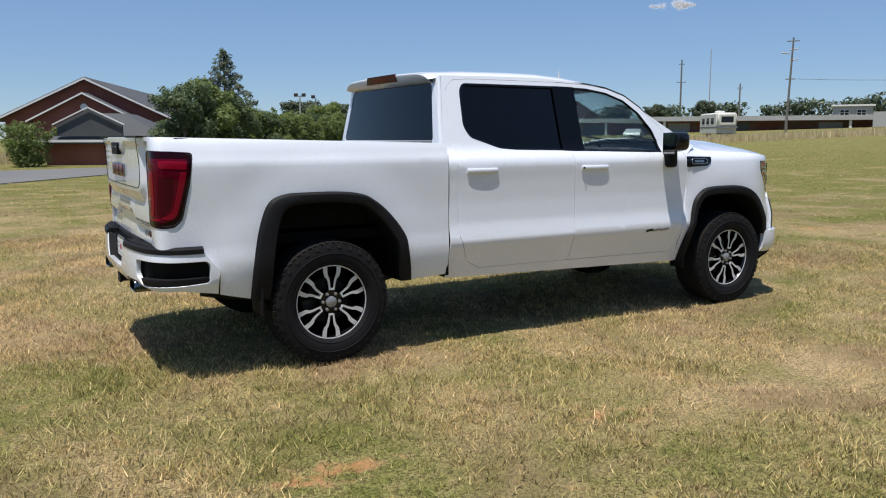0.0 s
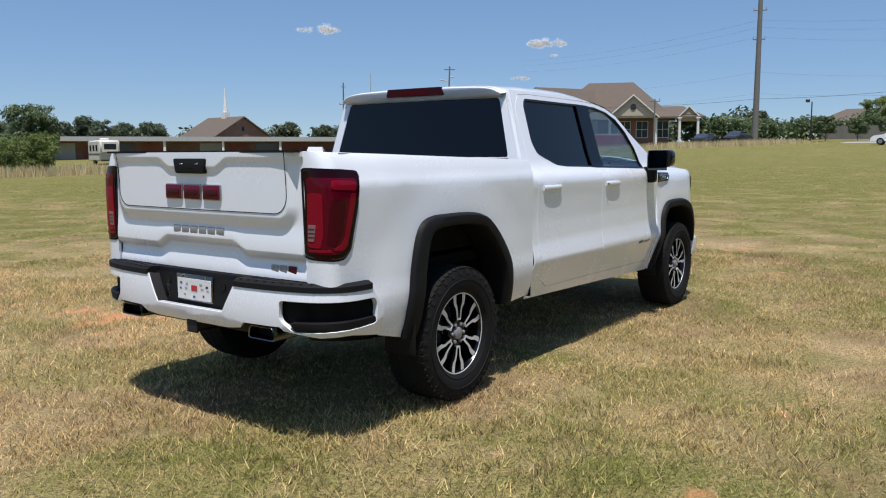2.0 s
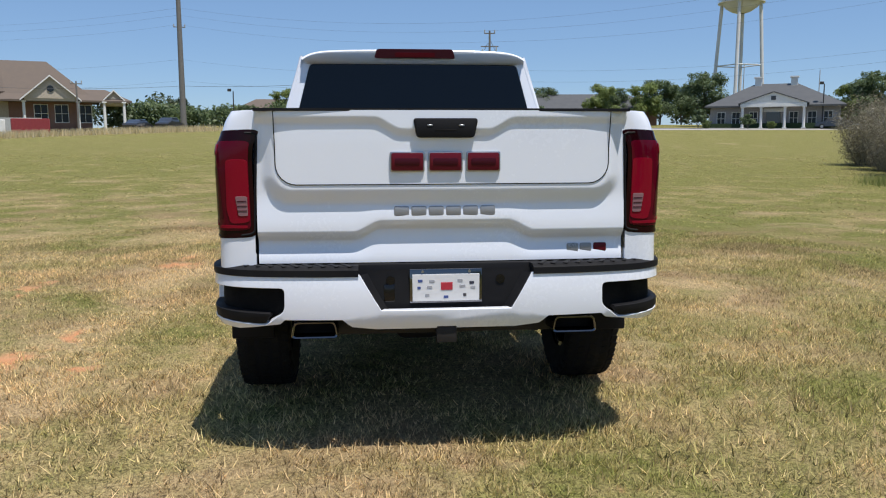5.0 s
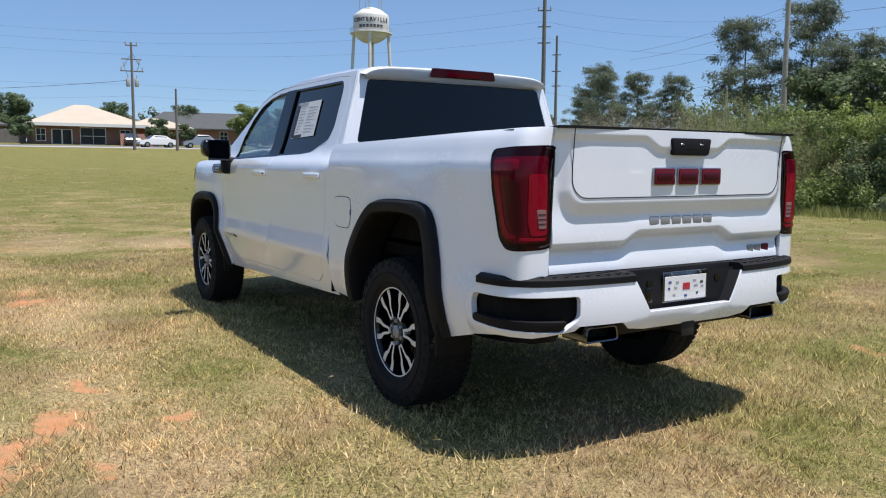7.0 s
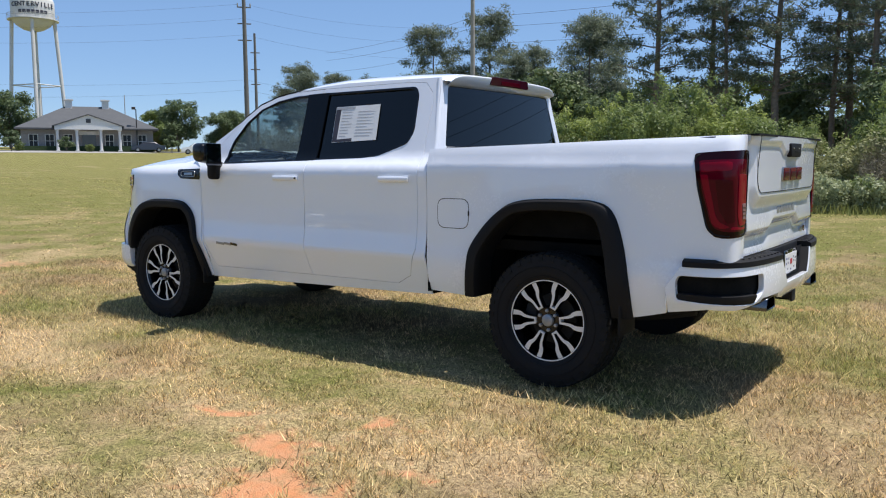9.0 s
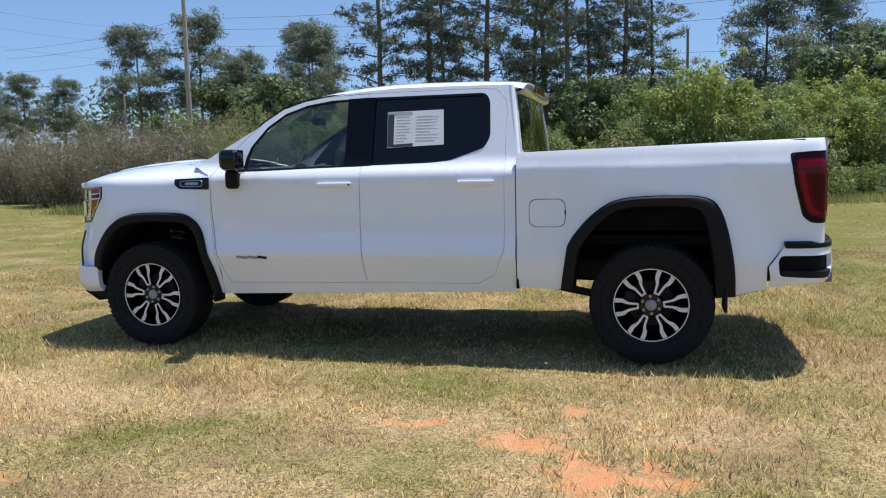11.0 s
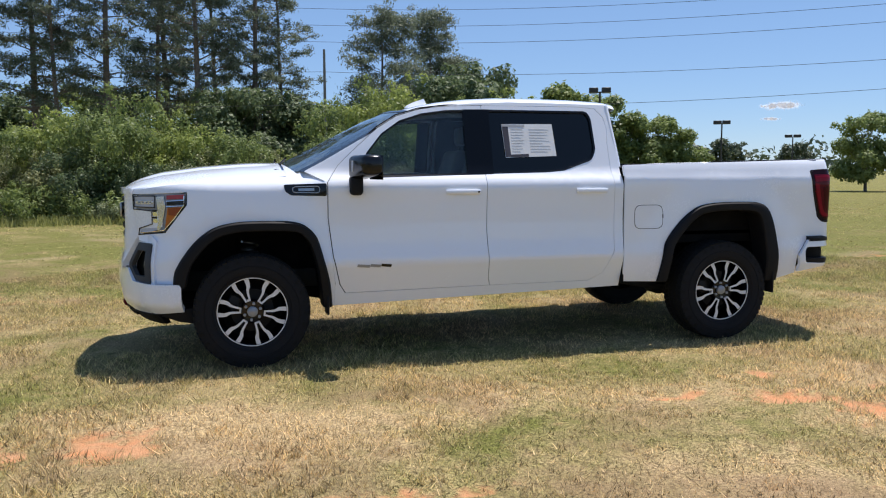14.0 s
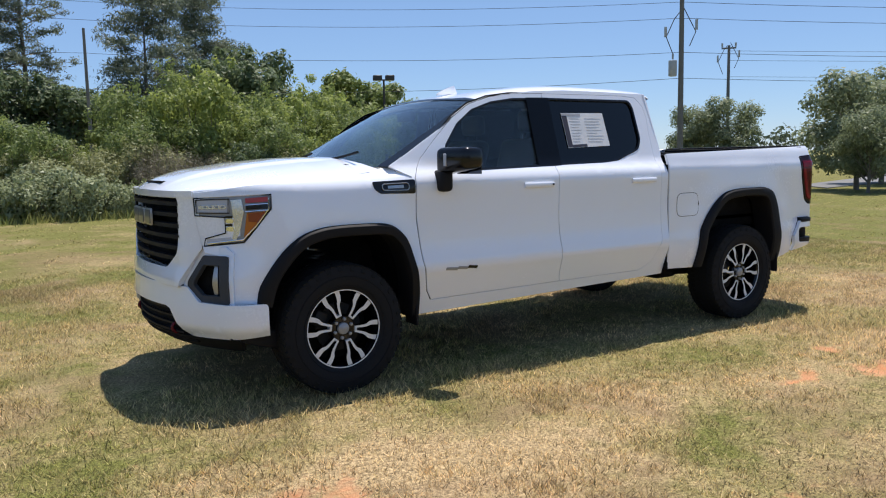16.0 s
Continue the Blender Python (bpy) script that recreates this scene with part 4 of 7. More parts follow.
both("headlight_amber", panel([(4.292, 1.130), (4.196, 1.136), (4.192, 1.126), (4.288, 1.004), (4.314, .984), (4.302, 1.06)], side("fender", -.002), step=.03, lip=.006), AMBER, hl, "amber corner lens")
# shade on the upper amber lens, put in as a darker copy of its colour
both("amber_top", panel([(4.286, 1.127), (4.202, 1.132), (4.200, 1.124), (4.240, 1.078), (4.286, 1.082)], side("fender", .000), step=.03, lip=.004), AMBERDARK, hl, "upper half of the amber lens, coloured brown as if in shade")
both("headlight_bar", panel([(4.296, 1.214), (4.180, 1.221), (4.180, 1.194), (4.296, 1.189)], side("fender", -.002), step=.03, lip=.006), LAMPPINK, hl, "pale red marker strip")
both("headlight_bar", panel([(4.296, 1.172), (4.182, 1.178), (4.182, 1.156), (4.296, 1.151)], side("fender", -.002), step=.03, lip=.006), GLOSS, hl, "black marker strip")
fl = side("fender", .002)
for z in (1.143, 1.180):
    both("chrome_line", tube([fl(4.300, z - .004), fl(4.24, z), fl(4.178, z + .003)], .0042, 6), CHROME, hl)
both("chrome_edge", tube([fl(*p) for p in ((4.178, 1.214), (4.180, 1.150), (4.250, 1.056), (4.318, .978), (4.400, .968), (4.484, .956))], .0046, 6), CHROME, hl, "chrome edge inside the headlight")
both("lens_edge", tube([fl(*p) for p in ((4.526, 1.208), (4.376, 1.212), (4.378, 1.132), (4.526, 1.134), (4.526, 1.208))], .0034, 6), GLOSS, hl)
both("headlight_rim", tube([side("fender", .003)(*p) for p in HL + HL[:1]], .0042, 6), GLOSS, hl, "thin black headlight rim")

fb, fb_end, fb_s = arc([(4.718, 0), (4.706, .2), (4.672, .4), (4.622, .58), (4.562, .72), (4.495, .84), (4.428, .928), (4.340, .968), (4.215, .980)])


def fbf(off):
    """The bumper bar, standing proud of the fascia over it."""
    def f(s, z):
        x, y = fb(s)
        d = off + .012 * math.sin(math.pi * min(1, max(0, (z - .40) / .28))) - .05 * sm(.46, .38, z)
        n = Vector((x - 3.9, y * .8)).normalized()
        return x + n.x * d, y + n.y * d, z
    return f


def fascia(off):
    """The painted corner between the bar and the headlamp, running back into the fender."""
    def f(s, z):
        x, y = fb(s)
        k = sm(.46, .80, abs(s))
        d = off - .016 - .014 * k - (.085 - .040 * k) * sm(.72, .95, z)
        n = Vector((x - 3.9, y * .8)).normalized()
        return x + n.x * d, y + n.y * d, z
    return f


G = fb_end
s70, s95 = fb_s(.70), fb_s(.925)
fhalf = [(.50, .705), (fb_s(.655), .700), (fb_s(.745), .618), (s95, .610), (G, .604), (G, .412), (s95, .400), (s70, .388), (.66, .405), (.56, .48), (.50, .56), (.45, .575)]
fb_out = [(0, .705)] + fhalf + [(0, .578)] + [(-s, z) for s, z in reversed(fhalf)]
fog = rounded([(fb_s(.755), .885), (s95 - .012, .885), (s95 - .004, .612), (fb_s(.745), .612), (fb_s(.650), .700), (fb_s(.655), .735)], .012, 3)
fbump = part("front_bumper", panel(fb_out, fbf(0), step=.05, lip=.045), WHITE, truck, "white front bumper")
corner_out = [(.50, .69), (.60, .80), (.66, .925), (s95 - .03, .935), (s95 + .022, .90), (s95 + .022, .585), (fb_s(.76), .585), (fb_s(.66), .66)]
for sgn in (1, -1):
    part("bumper_corner", panel([(sgn * s, z) for s, z in corner_out], fascia(0), holes=[[(sgn * s, z) for s, z in fog]], step=.045, lip=.04), WHITE, fbump)
for sgn in (1, -1):
    pod = [(sgn * s, z) for s, z in fog]
    cen = Vector((sum(p[0] for p in pod) / len(pod), sum(p[1] for p in pod) / len(pod)))
    ring = [tuple(cen + (Vector(p) - cen) * .66) for p in pod]
    hs = part("fog_housing", panel(pod, fascia(.012), holes=[ring], step=.05, lip=.03), FOGGREY, fbump, "grey fog lamp housing")
    part("fog_recess", panel(pod, fascia(-.05), step=.06, lip=0), DARK, hs)
    part("fog_lamp", panel([tuple(cen + Vector(((p[0] - cen.x) * .13 + sgn * .055, (p[1] - cen.y) * .62))) for p in pod], fascia(-.030), step=.06, lip=.01), STEEL, hs, "slim clear fog lamp")
part("bumper_strip", strip([fbf(-.004)(s, .70)[:2] for s in np.linspace(.62, -.62, 40)], [(-.04, .700), (.000, .702), (.001, .710), (-.04, .713)]), DGREY, fbump, "grey strip above the bumper")
part("lower_grille", strip([fb(s) for s in np.linspace(.68, -.68, 30)], [(-.09, .36), (-.055, .36), (-.035, .59), (-.09, .59)]), DARK, fbump, "black lower grille")
for z in (.415, .46, .505, .55):
    part("lower_slat", strip([fb(s) for s in np.linspace(.585, -.585, 24)], [(-.06, z - .006), (-.025, z - .006), (-.025, z + .006), (-.06, z + .006)]), BLACK, fbump)
part("air_dam", strip([fb(s) for s in np.linspace(fb_s(.95), -fb_s(.95), 50)], [(-.17, .318), (-.12, .318), (-.03, .40), (-.10, .42)]), BLACK, fbump, "black lower air dam")
vg = moved(prism([(4.06, .43), (4.06, .335), (4.14, .318), (4.24, .335), (4.42, .405), (4.42, .43)], .40, .012), Matrix(((1, 0, 0, 0), (0, 0, 1, .50), (0, 1, 0, 0), (0, 0, 0, 1))))
both("lower_valance", vg, BLACK, fbump, "black valance under the bumper corner")
for s in (1, -1):
    hook = [(4.585 + .06 * math.sin(a), s * .47 + .0, .435 + .035 * math.cos(a)) for a in np.linspace(.2, 2.9, 8)]
    part("tow_hook", tube(hook, .011, 8), EMBRED, fbump, "red tow hook")

# frame and running gear, and dark boxes under the rockers standing in for shade
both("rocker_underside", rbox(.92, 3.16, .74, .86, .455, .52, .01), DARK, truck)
both("chassis_rail", rbox(-1.0, 4.5, .42, .52, .50, .64, .015), FRAME, truck)
part("floor_pan", rbox(.90, 3.25, -.84, .84, .55, .62, .01), DARK, truck)
part("engine_underside", rbox(3.3, 4.3, -.40, .40, .40, .95, .05), DARK, truck)
part("rear_axle", join(moved(cyl(.048, 1.56, 16), Matrix.Translation((0, .78, .395)) @ pose(0, 0, 0, 90)), moved(rbox(-.15, .15, -.13, .13, -.14, .14, .06, 3), Matrix.Translation((0, .05, .385)))), FRAME, truck, "dark steel rear axle")
part("front_axle", moved(cyl(.05, 1.50, 16), Matrix.Translation((3.745, .75, .395)) @ pose(0, 0, 0, 90)), FRAME, truck)
both("leaf_spring", tube([(x, .48, .36 + .10 * (x / .75) ** 2) for x in np.linspace(-.72, .72, 11)], .028, 6), FRAME, truck)
both("shock_absorber", tube([(-.18, .40, .36), (-.30, .46, .75)], .03, 10), FRAME, truck)
both("front_spring", tube([(3.745 + .06 * math.cos(a), .58 + .06 * math.sin(a), .52 + a * .009) for a in np.linspace(0, 38, 80)], .008, 6), STEEL, truck)
part("spare_tyre", moved(lathe([(-.10, .20), (-.11, .30), (-.08, .385), (.08, .385), (.11, .30), (.10, .20)], 40, "z", True), Matrix.Translation((-.68, 0, .62))), RUBBER, truck)
part("muffler", rbox(1.2, 2.0, -.40, -.12, .42, .56, .06, 3), FRAME, truck)
part("exhaust_pipe", tube([(2.0, -.28, .5), (.6, -.42, .52), (-.3, -.50, .66), (-.75, -.55, .60), (-1.05, -.555, .555)], .035, 10), FRAME, truck)
part("transfer_case", rbox(2.1, 2.7, -.22, .22, .36, .55, .05, 3), FRAME, truck)

# cabin
part("cabin_floor", rbox(.95, 3.25, -.82, .82, .64, .70, .01), DARK, truck)
part("dashboard", moved(rbox(-.22, .22, -.80, .80, -.16, .17, .06, 3), Matrix.Translation((3.02, 0, 1.17)) @ pose(0, 0, 0, 0, 8, 0)), SEAT, truck, "black dashboard")
wheel_pts = [(0, .185 * math.cos(a), .185 * math.sin(a)) for a in np.linspace(0, 2 * math.pi, 33)]
sw = join(tube(wheel_pts, .015, 8, False), rbox(-.02, .02, -.06, .06, -.05, .05, .02, 2), rbox(-.01, .01, -.18, .18, -.02, .02, .008, 1), rbox(-.01, .01, -.02, .02, -.18, 0, .008, 1))
part("steering_wheel", moved(sw, Matrix.Translation((2.66, .38, 1.20)) @ pose(0, 0, 0, 0, 24, 0)), SEAT, truck, "black steering wheel")


def seat(w):
    return join(moved(rbox(-.26, .26, -w, w, -.08, .08, .05, 3), Matrix.Translation((.05, 0, .08)) @ pose(0, 0, 0, 0, -6, 0)),
                moved(rbox(-.065, .065, -w, w, 0, .64, .05, 3), Matrix.Translation((-.24, 0, .08)) @ pose(0, 0, 0, 0, -16, 0)))


def headrest():
    return join(moved(rbox(-.05, .05, -.13, .13, -.085, .085, .04, 3), Matrix.Translation((-.46, 0, .83))), tube([(-.44, .06, .68), (-.455, .06, .80)], .008, 6), tube([(-.44, -.06, .68), (-.455, -.06, .80)], .008, 6))


for y in (.40, -.40):
    s = part("front_seat", seat(.26), SEAT, truck, "black leather front seat", Matrix.Translation((2.28, y, .86)))
    part("headrest", headrest(), SEAT, s)
s = part("rear_seat", seat(.70), SEAT, truck, "black leather rear bench seat", Matrix.Translation((1.56, 0, .82)))
for y in (.45, 0, -.45):
    part("headrest", moved(headrest(), Matrix.Translation((0, y, -.03))), SEAT, s)
part("rear_mirror", rbox(2.70, 2.73, -.12, .12, 1.70, 1.77, .012), GLOSS, truck)

# sales sheets stuck on the left rear window
f = side("cab", -.005)
sheet = part("window_sticker", pane(panel([(1.846, 1.734), (1.430, 1.739), (1.416, 1.490), (1.834, 1.476)], f, step=.08, lip=0, flip=True), .0006), PAPER, rd[0], "two printed white sales sheets on the rear window")
g2 = side("cab", -.004)
part("print_block", panel([(1.842, 1.72), (1.795, 1.72), (1.788, 1.482), (1.832, 1.481)], g2, step=.1, lip=.001), INK, sheet)
part("print_block", panel([(1.79, 1.500), (1.645, 1.506), (1.644, 1.484), (1.790, 1.480)], g2, step=.1, lip=.001), INK, sheet)
part("print_block", panel([(1.843, 1.732), (1.66, 1.733), (1.66, 1.716), (1.843, 1.715)], side("cab", -.003), step=.1, lip=.001), GREYINK, sheet)
rng = random.Random(5)
for c0, c1 in ((1.775, 1.665), (1.625, 1.455)):
    for k in range(9):
        z = 1.695 - k * .0215
        part("print_line", panel([(c0, z + .0025), (c0 - (c0 - c1) * rng.uniform(.5, 1), z + .0025), (c0 - (c0 - c1) * rng.uniform(.5, 1), z - .002), (c0, z - .002)], g2, step=.2, lip=.001), FAINT, sheet)


# wheels
def wheel(left):
    w = thing("wheel", "", "")
    tyre = part("tyre", lathe([(-.108, .236), (-.135, .30), (-.138, .345), (-.128, .385), (-.105, .400), (0, .402), (.105, .400), (.128, .385), (.138, .345), (.140, .30), (.130, .265), (.112, .240), (.100, .232)], 72), RUBBER, w, "black all-terrain tyre")
    lugs = []
    for k in range(60):
        a = 2 * math.pi * k / 60
        for row, (y, wd, ln, h) in enumerate(((-.110, .036, .030, .3915), (-.062, .036, .031, .3955), (0, .038, .029, .3965), (.062, .036, .031, .3955), (.110, .036, .030, .3915))):
            b = rbox(-ln / 2, ln / 2, -wd / 2, wd / 2, 0, .010, .0, 1)
            lugs.append(moved(b, pose(0, 0, 0, 0, math.degrees(a) + (3 if row % 2 else 0), 0) @ Matrix.Translation((0, y, h - .002)) @ pose(0, 0, 0, (14 if y > .1 else -14 if y < -.1 else 0) * -1, 0, 18 if row % 2 else -14)))
        if k % 2 == 0:
            for sg in (1, -1):
                b = rbox(-.012, .012, -.003, .003, -.016, .016, 0, 1)
                lugs.append(moved(b, pose(0, 0, 0, 0, math.degrees(a), 0) @ Matrix.Translation((0, sg * .1315, .372)) @ pose(0, 0, 0, sg * 22)))
    part("tread", join(*lugs), TREAD, tyre, smooth=False)
    for r in (.325, .268):
        part("sidewall_ring", lathe([(.136 if r > .3 else .130, r - .003), (.143 if r > .3 else .1345, r), (.136 if r > .3 else .130, r + .003)], 64), RUBBER, tyre)
    rim = part("rim", lathe([(.098, .236), (.108, .246), (.112, .244), (.112, .238), (.100, .232), (.085, .226), (-.02, .212), (-.09, .215), (-.10, .236)], 72), GLOSS, w, "machined and black twelve-spoke alloy rim")
    part("rim_lip", lathe([(.1125, .2465), (.1145, .2445), (.1145, .2375), (.112, .2365)], 72), ALLOY, rim, "machined rim edge")
    line = [(.080, 9.6, .0145), (.105, 9.0, .016), (.140, 9.0, .0185), (.160, 10.2, .022), (.180, 13.0, .029), (.204, 12.9, .033), (.244, 11.4, .036)]
    for p in range(6):
        for sg in (1, -1):
            l, r = [], []
            pts = []
            for rad, ang, wd in line:
                a = radians(p * 60 + 12 + sg * ang)
                pts.append((Vector((math.cos(a), math.sin(a))) * rad, wd))
            for i, (q, wd) in enumerate(pts):
                d = (pts[min(i + 1, 6)][0] - pts[max(i - 1, 0)][0]).normalized()
                nrm = Vector((-d.y, d.x))
                l.append(q + nrm * wd / 2)
                r.append(q - nrm * wd / 2)
            out = [tuple(v) for v in l] + [tuple(v) for v in reversed(r)]
            core = prism([(x * 1.0, y * 1.0) for x, y in reversed(out)], .040)
            toy = Matrix(((1, 0, 0, 0), (0, 0, 1, 0), (0, 1, 0, 0), (0, 0, 0, 1)))
            flipf = lambda g: (g[0], [tuple(reversed(fc)) for fc in g[1]], None)
            sp = part("spoke", flipf(moved(core, Matrix.Translation((0, .064, 0)) @ toy)), GLOSS, rim)
            face = []
            cx = sum(v[0] for v in out) / len(out)
            for i, (q, wd) in enumerate(pts):
                face.append(q)
            skin_l = [tuple(q + (Vector(a) - q) * .86) for q, a in zip(face, l)]
            skin_r = [tuple(q + (Vector(a) - q) * .86) for q, a in zip(face, r)]
            sk = [(x, .1052, z) for x, z in skin_l] + [(x, .1052, z) for x, z in skin_r]
            n = len(skin_l)
            part("spoke_face", (sk, [(k, k + 1, n + k + 1, n + k) for k in range(n - 1)], None), ALLOY, sp, "machined spoke face", smooth=False)
        bridge = moved(rbox(-.006, .006, -.0185, .0185, -.021, .021, .002, 1), pose(0, 0, 0, 0, -(p * 60 + 12), 0) @ Matrix.Translation((.084, .0845, 0)) @ pose(0, 0, 0, 90))
        part("spoke_bridge", bridge, ALLOY, rim)
    # added dark disc hides the lit ground, so the spoke gaps look shaded
    part("rim_back", lathe([(-.040, .05), (-.040, .216)], 40), DARK, rim)
    part("hub", lathe([(.05, .085), (.085, .082), (.094, .074), (.090, .04), (.090, 0.0)], 36), GLOSS, rim)
    part("hub_cap", lathe([(.09, .037), (.106, .036), (.110, .030), (.112, 0)], 28), BADGE, w, "grey centre cap")
    for k in range(6):
        a = radians(k * 60 + 42)
        part("lug_nut", moved(cyl(.011, .022, 6, bev=.002), Matrix.Translation((.058 * math.cos(a), .085, .058 * math.sin(a))) @ pose(0, 0, 0, -90)), BADGE, w)
    part("brake_disc", lathe([(.0, .05), (.0, .150), (.025, .150), (.025, .06)], 40), FRAME, w)
    part("brake_caliper", moved(rbox(-.05, .05, -.02, .055, .10, .185, .02, 2), pose(0, 0, 0, 0, 60, 0)), FRAME, w)
    return w


w0 = wheel(True)
w0.parent = truck
w0.matrix_basis = pose(0, .872, .397, 0, 17, 0)
for m in (pose(3.745, .872, .397, 0, 3, 0), pose(0, -.872, .397, 0, 40, 180), pose(3.745, -.872, .397, 0, 25, 180)):
    copy_thing(w0, m)

# ---- the field: one sheet to the horizon, rising gently ahead ----
def rise(x, y):
    x, y = np.asarray(x, float), np.asarray(y, float)
    t = np.clip(x - 10, 0, None)
    low = 0.036 * t * t / 30
    up = np.where(t < 15, low, 0.036 * (np.minimum(t, 130) - 7.5))
    # the slope eases off towards the storage building
    p, q = np.clip((y - 12) / 36, 0, 1), np.clip((x - 15) / 35, 0, 1)
    return up - .50 * p * p * (3 - 2 * p) * q * q * (3 - 2 * q)


def height(x, y):
    return float(rise(x, y))


PATCHES = ((.62, 2.62, .34, .20), (.30, 3.02, .42, .26), (-.02, 2.94, .26, .16), (.28, 3.50, .34, .16), (.35, 2.06, .22, .10), (.82, -2.67, .26, .13), (-.68, -2.58, .22, .10), (4.58, 2.40, .34, .22),
           (5.0, 2.45, .30, .22), (3.2, 3.46, .34, .15), (6.4, 1.0, .45, .22), (8.4, -.2, 1.1, .35), (7.4, .1, .6, .3), (8.0, -1.1, .7, .3), (6.5, -1.35, .5, .25), (9.7, 2.3, .8, .4), (5.4, 6.75, .5, .22),
           (8.0, -2.45, .7, .3), (9.1, -2.7, .7, .3), (6.9, -3.2, .8, .3), (5.8, -2.7, .6, .2), (-6.3, -4.0, .6, .25), (-.25, 2.5, .2, .1), (1.3, 2.4, .25, .08), (4.2, -16.4, .5, .22))


def wobble(x, y, seed=0.0):
    """A cheap smooth noise of plan places, about -1 to 1."""
    s = np.zeros_like(x)
    for k, (fx, fy, ph, am) in enumerate(((1.3, .7, .3, .5), (-.9, 1.7, 1.9, .4), (2.9, 2.1, 4.0, .3), (-3.7, 3.1, 2.2, .25), (6.1, -5.3, .9, .2), (9.7, 8.3, 5.1, .15), (-15.0, 13.0, 3.3, .1))):
        s += am * np.sin(fx * x + fy * y + ph + seed + 1.7 * np.sin(.6 * fy * x - .5 * fx * y + seed))
    return s


def bare(x, y):
    """How bare the soil lies, 0 to 1."""
    m = np.zeros_like(x)
    for cx, cy, rx, ry in PATCHES:
        d = np.hypot((x - cx) / (rx * 1.2), (y - cy) / (ry * 1.3))
        far = .42 if cx > 5.2 else .95 if cy < -16 else .62 if cy < -1 else 1.0
        m = np.maximum(m, far * np.clip(1.05 - d + .50 * wobble(x * 3.1, y * 3.1, cx) + .42 * wobble(x * 12.0, y * 12.0, cy), 0, 1) * np.clip(1.7 - d, 0, 1))
    return np.clip(m * 1.15, 0, 1)


GREENER = ((1.9, 2.95, 1.25, .65, .22), (2.9, 3.3, .9, .5, .12), (1.75, 1.72, .9, .22, .22), (-.9, 3.0, 1.0, .7, .22), (.4, 1.75, .5, .2, .12), (-2.2, -1.8, 1.3, .8, .05), (-.2, -3.6, 1.4, .6, .06), (1.6, -2.6, 1.2, .5, .10),
           (6.2, 4.2, 2.0, 1.0, .2), (5.4, 1.0, 1.6, .8, .2))
DRIER = ((2.6, 2.15, 2.3, .35, .26), (4.4, 2.6, 1.2, .6, .22), (.2, 2.4, 1.3, .5, .22), (-1.6, 1.9, 1.0, .6, .18), (-3.0, .2, .9, .9, .12), (3.3, 3.75, 1.2, .4, .2), (3.0, -2.5, 1.2, .6, .14), (-1.4, -2.4, .8, .5, .12))


def lushness(x, y):
    """Greener (+) and drier (-) ground in plan."""
    w = .5 * wobble(x * 1.9, y * 1.9, 4)
    m = .05 * np.clip((-y - .6) / 2.5, 0, 1) + .06 * np.clip((-x - 1.5) / 3, 0, 1)
    for table, sign in ((GREENER, 1), (DRIER, -1)):
        for cx, cy, rx, ry, am in table:
            d = np.hypot((x - cx) / rx, (y - cy) / ry)
            m = m + sign * am * .7 * np.clip((1.5 - d + w * .7) / 1.3, 0, 1)
    return m


def steps(lo, hi, fine):
    mid = np.arange(lo, hi + 1e-6, fine)
    out = [hi]
    d = fine
    while out[-1] < 1500:
        d *= 1.22
        out.append(out[-1] + d)
    lef = [lo]
    d = fine
    while lef[-1] > -1500:
        d *= 1.22
        lef.append(lef[-1] - d)
    return np.concatenate([lef[:0:-1], mid, out[1:]])


def sheet_mesh(name, material):
    xs, ys = steps(-6.5, 10.0, .07), steps(-6.0, 8.0, .07)
    X, Y = np.meshgrid(xs, ys)
    x, y = X.ravel(), Y.ravel()
    near = np.exp(-((x - 2) ** 2 + y ** 2) / 400)
    z = rise(x, y) + near * (.012 * wobble(x * 1.1, y * 1.1) + .006 * wobble(x * 4, y * 4, 2)) - .012 - .02 * bare(x, y)
    nx, ny = len(xs), len(ys)
    i, j = np.meshgrid(np.arange(nx - 1), np.arange(ny - 1))
    a = (j * nx + i).ravel()
    quads = np.stack([a, a + 1, a + nx + 1, a + nx], 1)
    me = bpy.data.meshes.new(name)
    me.vertices.add(len(x))
    me.vertices.foreach_set("co", np.stack([x, y, z], 1).astype(np.float32).ravel())
    me.loops.add(quads.size)
    me.loops.foreach_set("vertex_index", quads.ravel().astype(np.int32))
    me.polygons.add(len(quads))
    me.polygons.foreach_set("loop_start", np.arange(0, quads.size, 4, dtype=np.int32))
    me.update()
    me.shade_smooth()
    at = me.attributes.new("soil", "FLOAT", "POINT")
    at.data.foreach_set("value", bare(x, y).astype(np.float32))
    at = me.attributes.new("lush", "FLOAT", "POINT")
    at.data.foreach_set("value", lushness(x, y).astype(np.float32))
    me.materials.append(material)
    return me


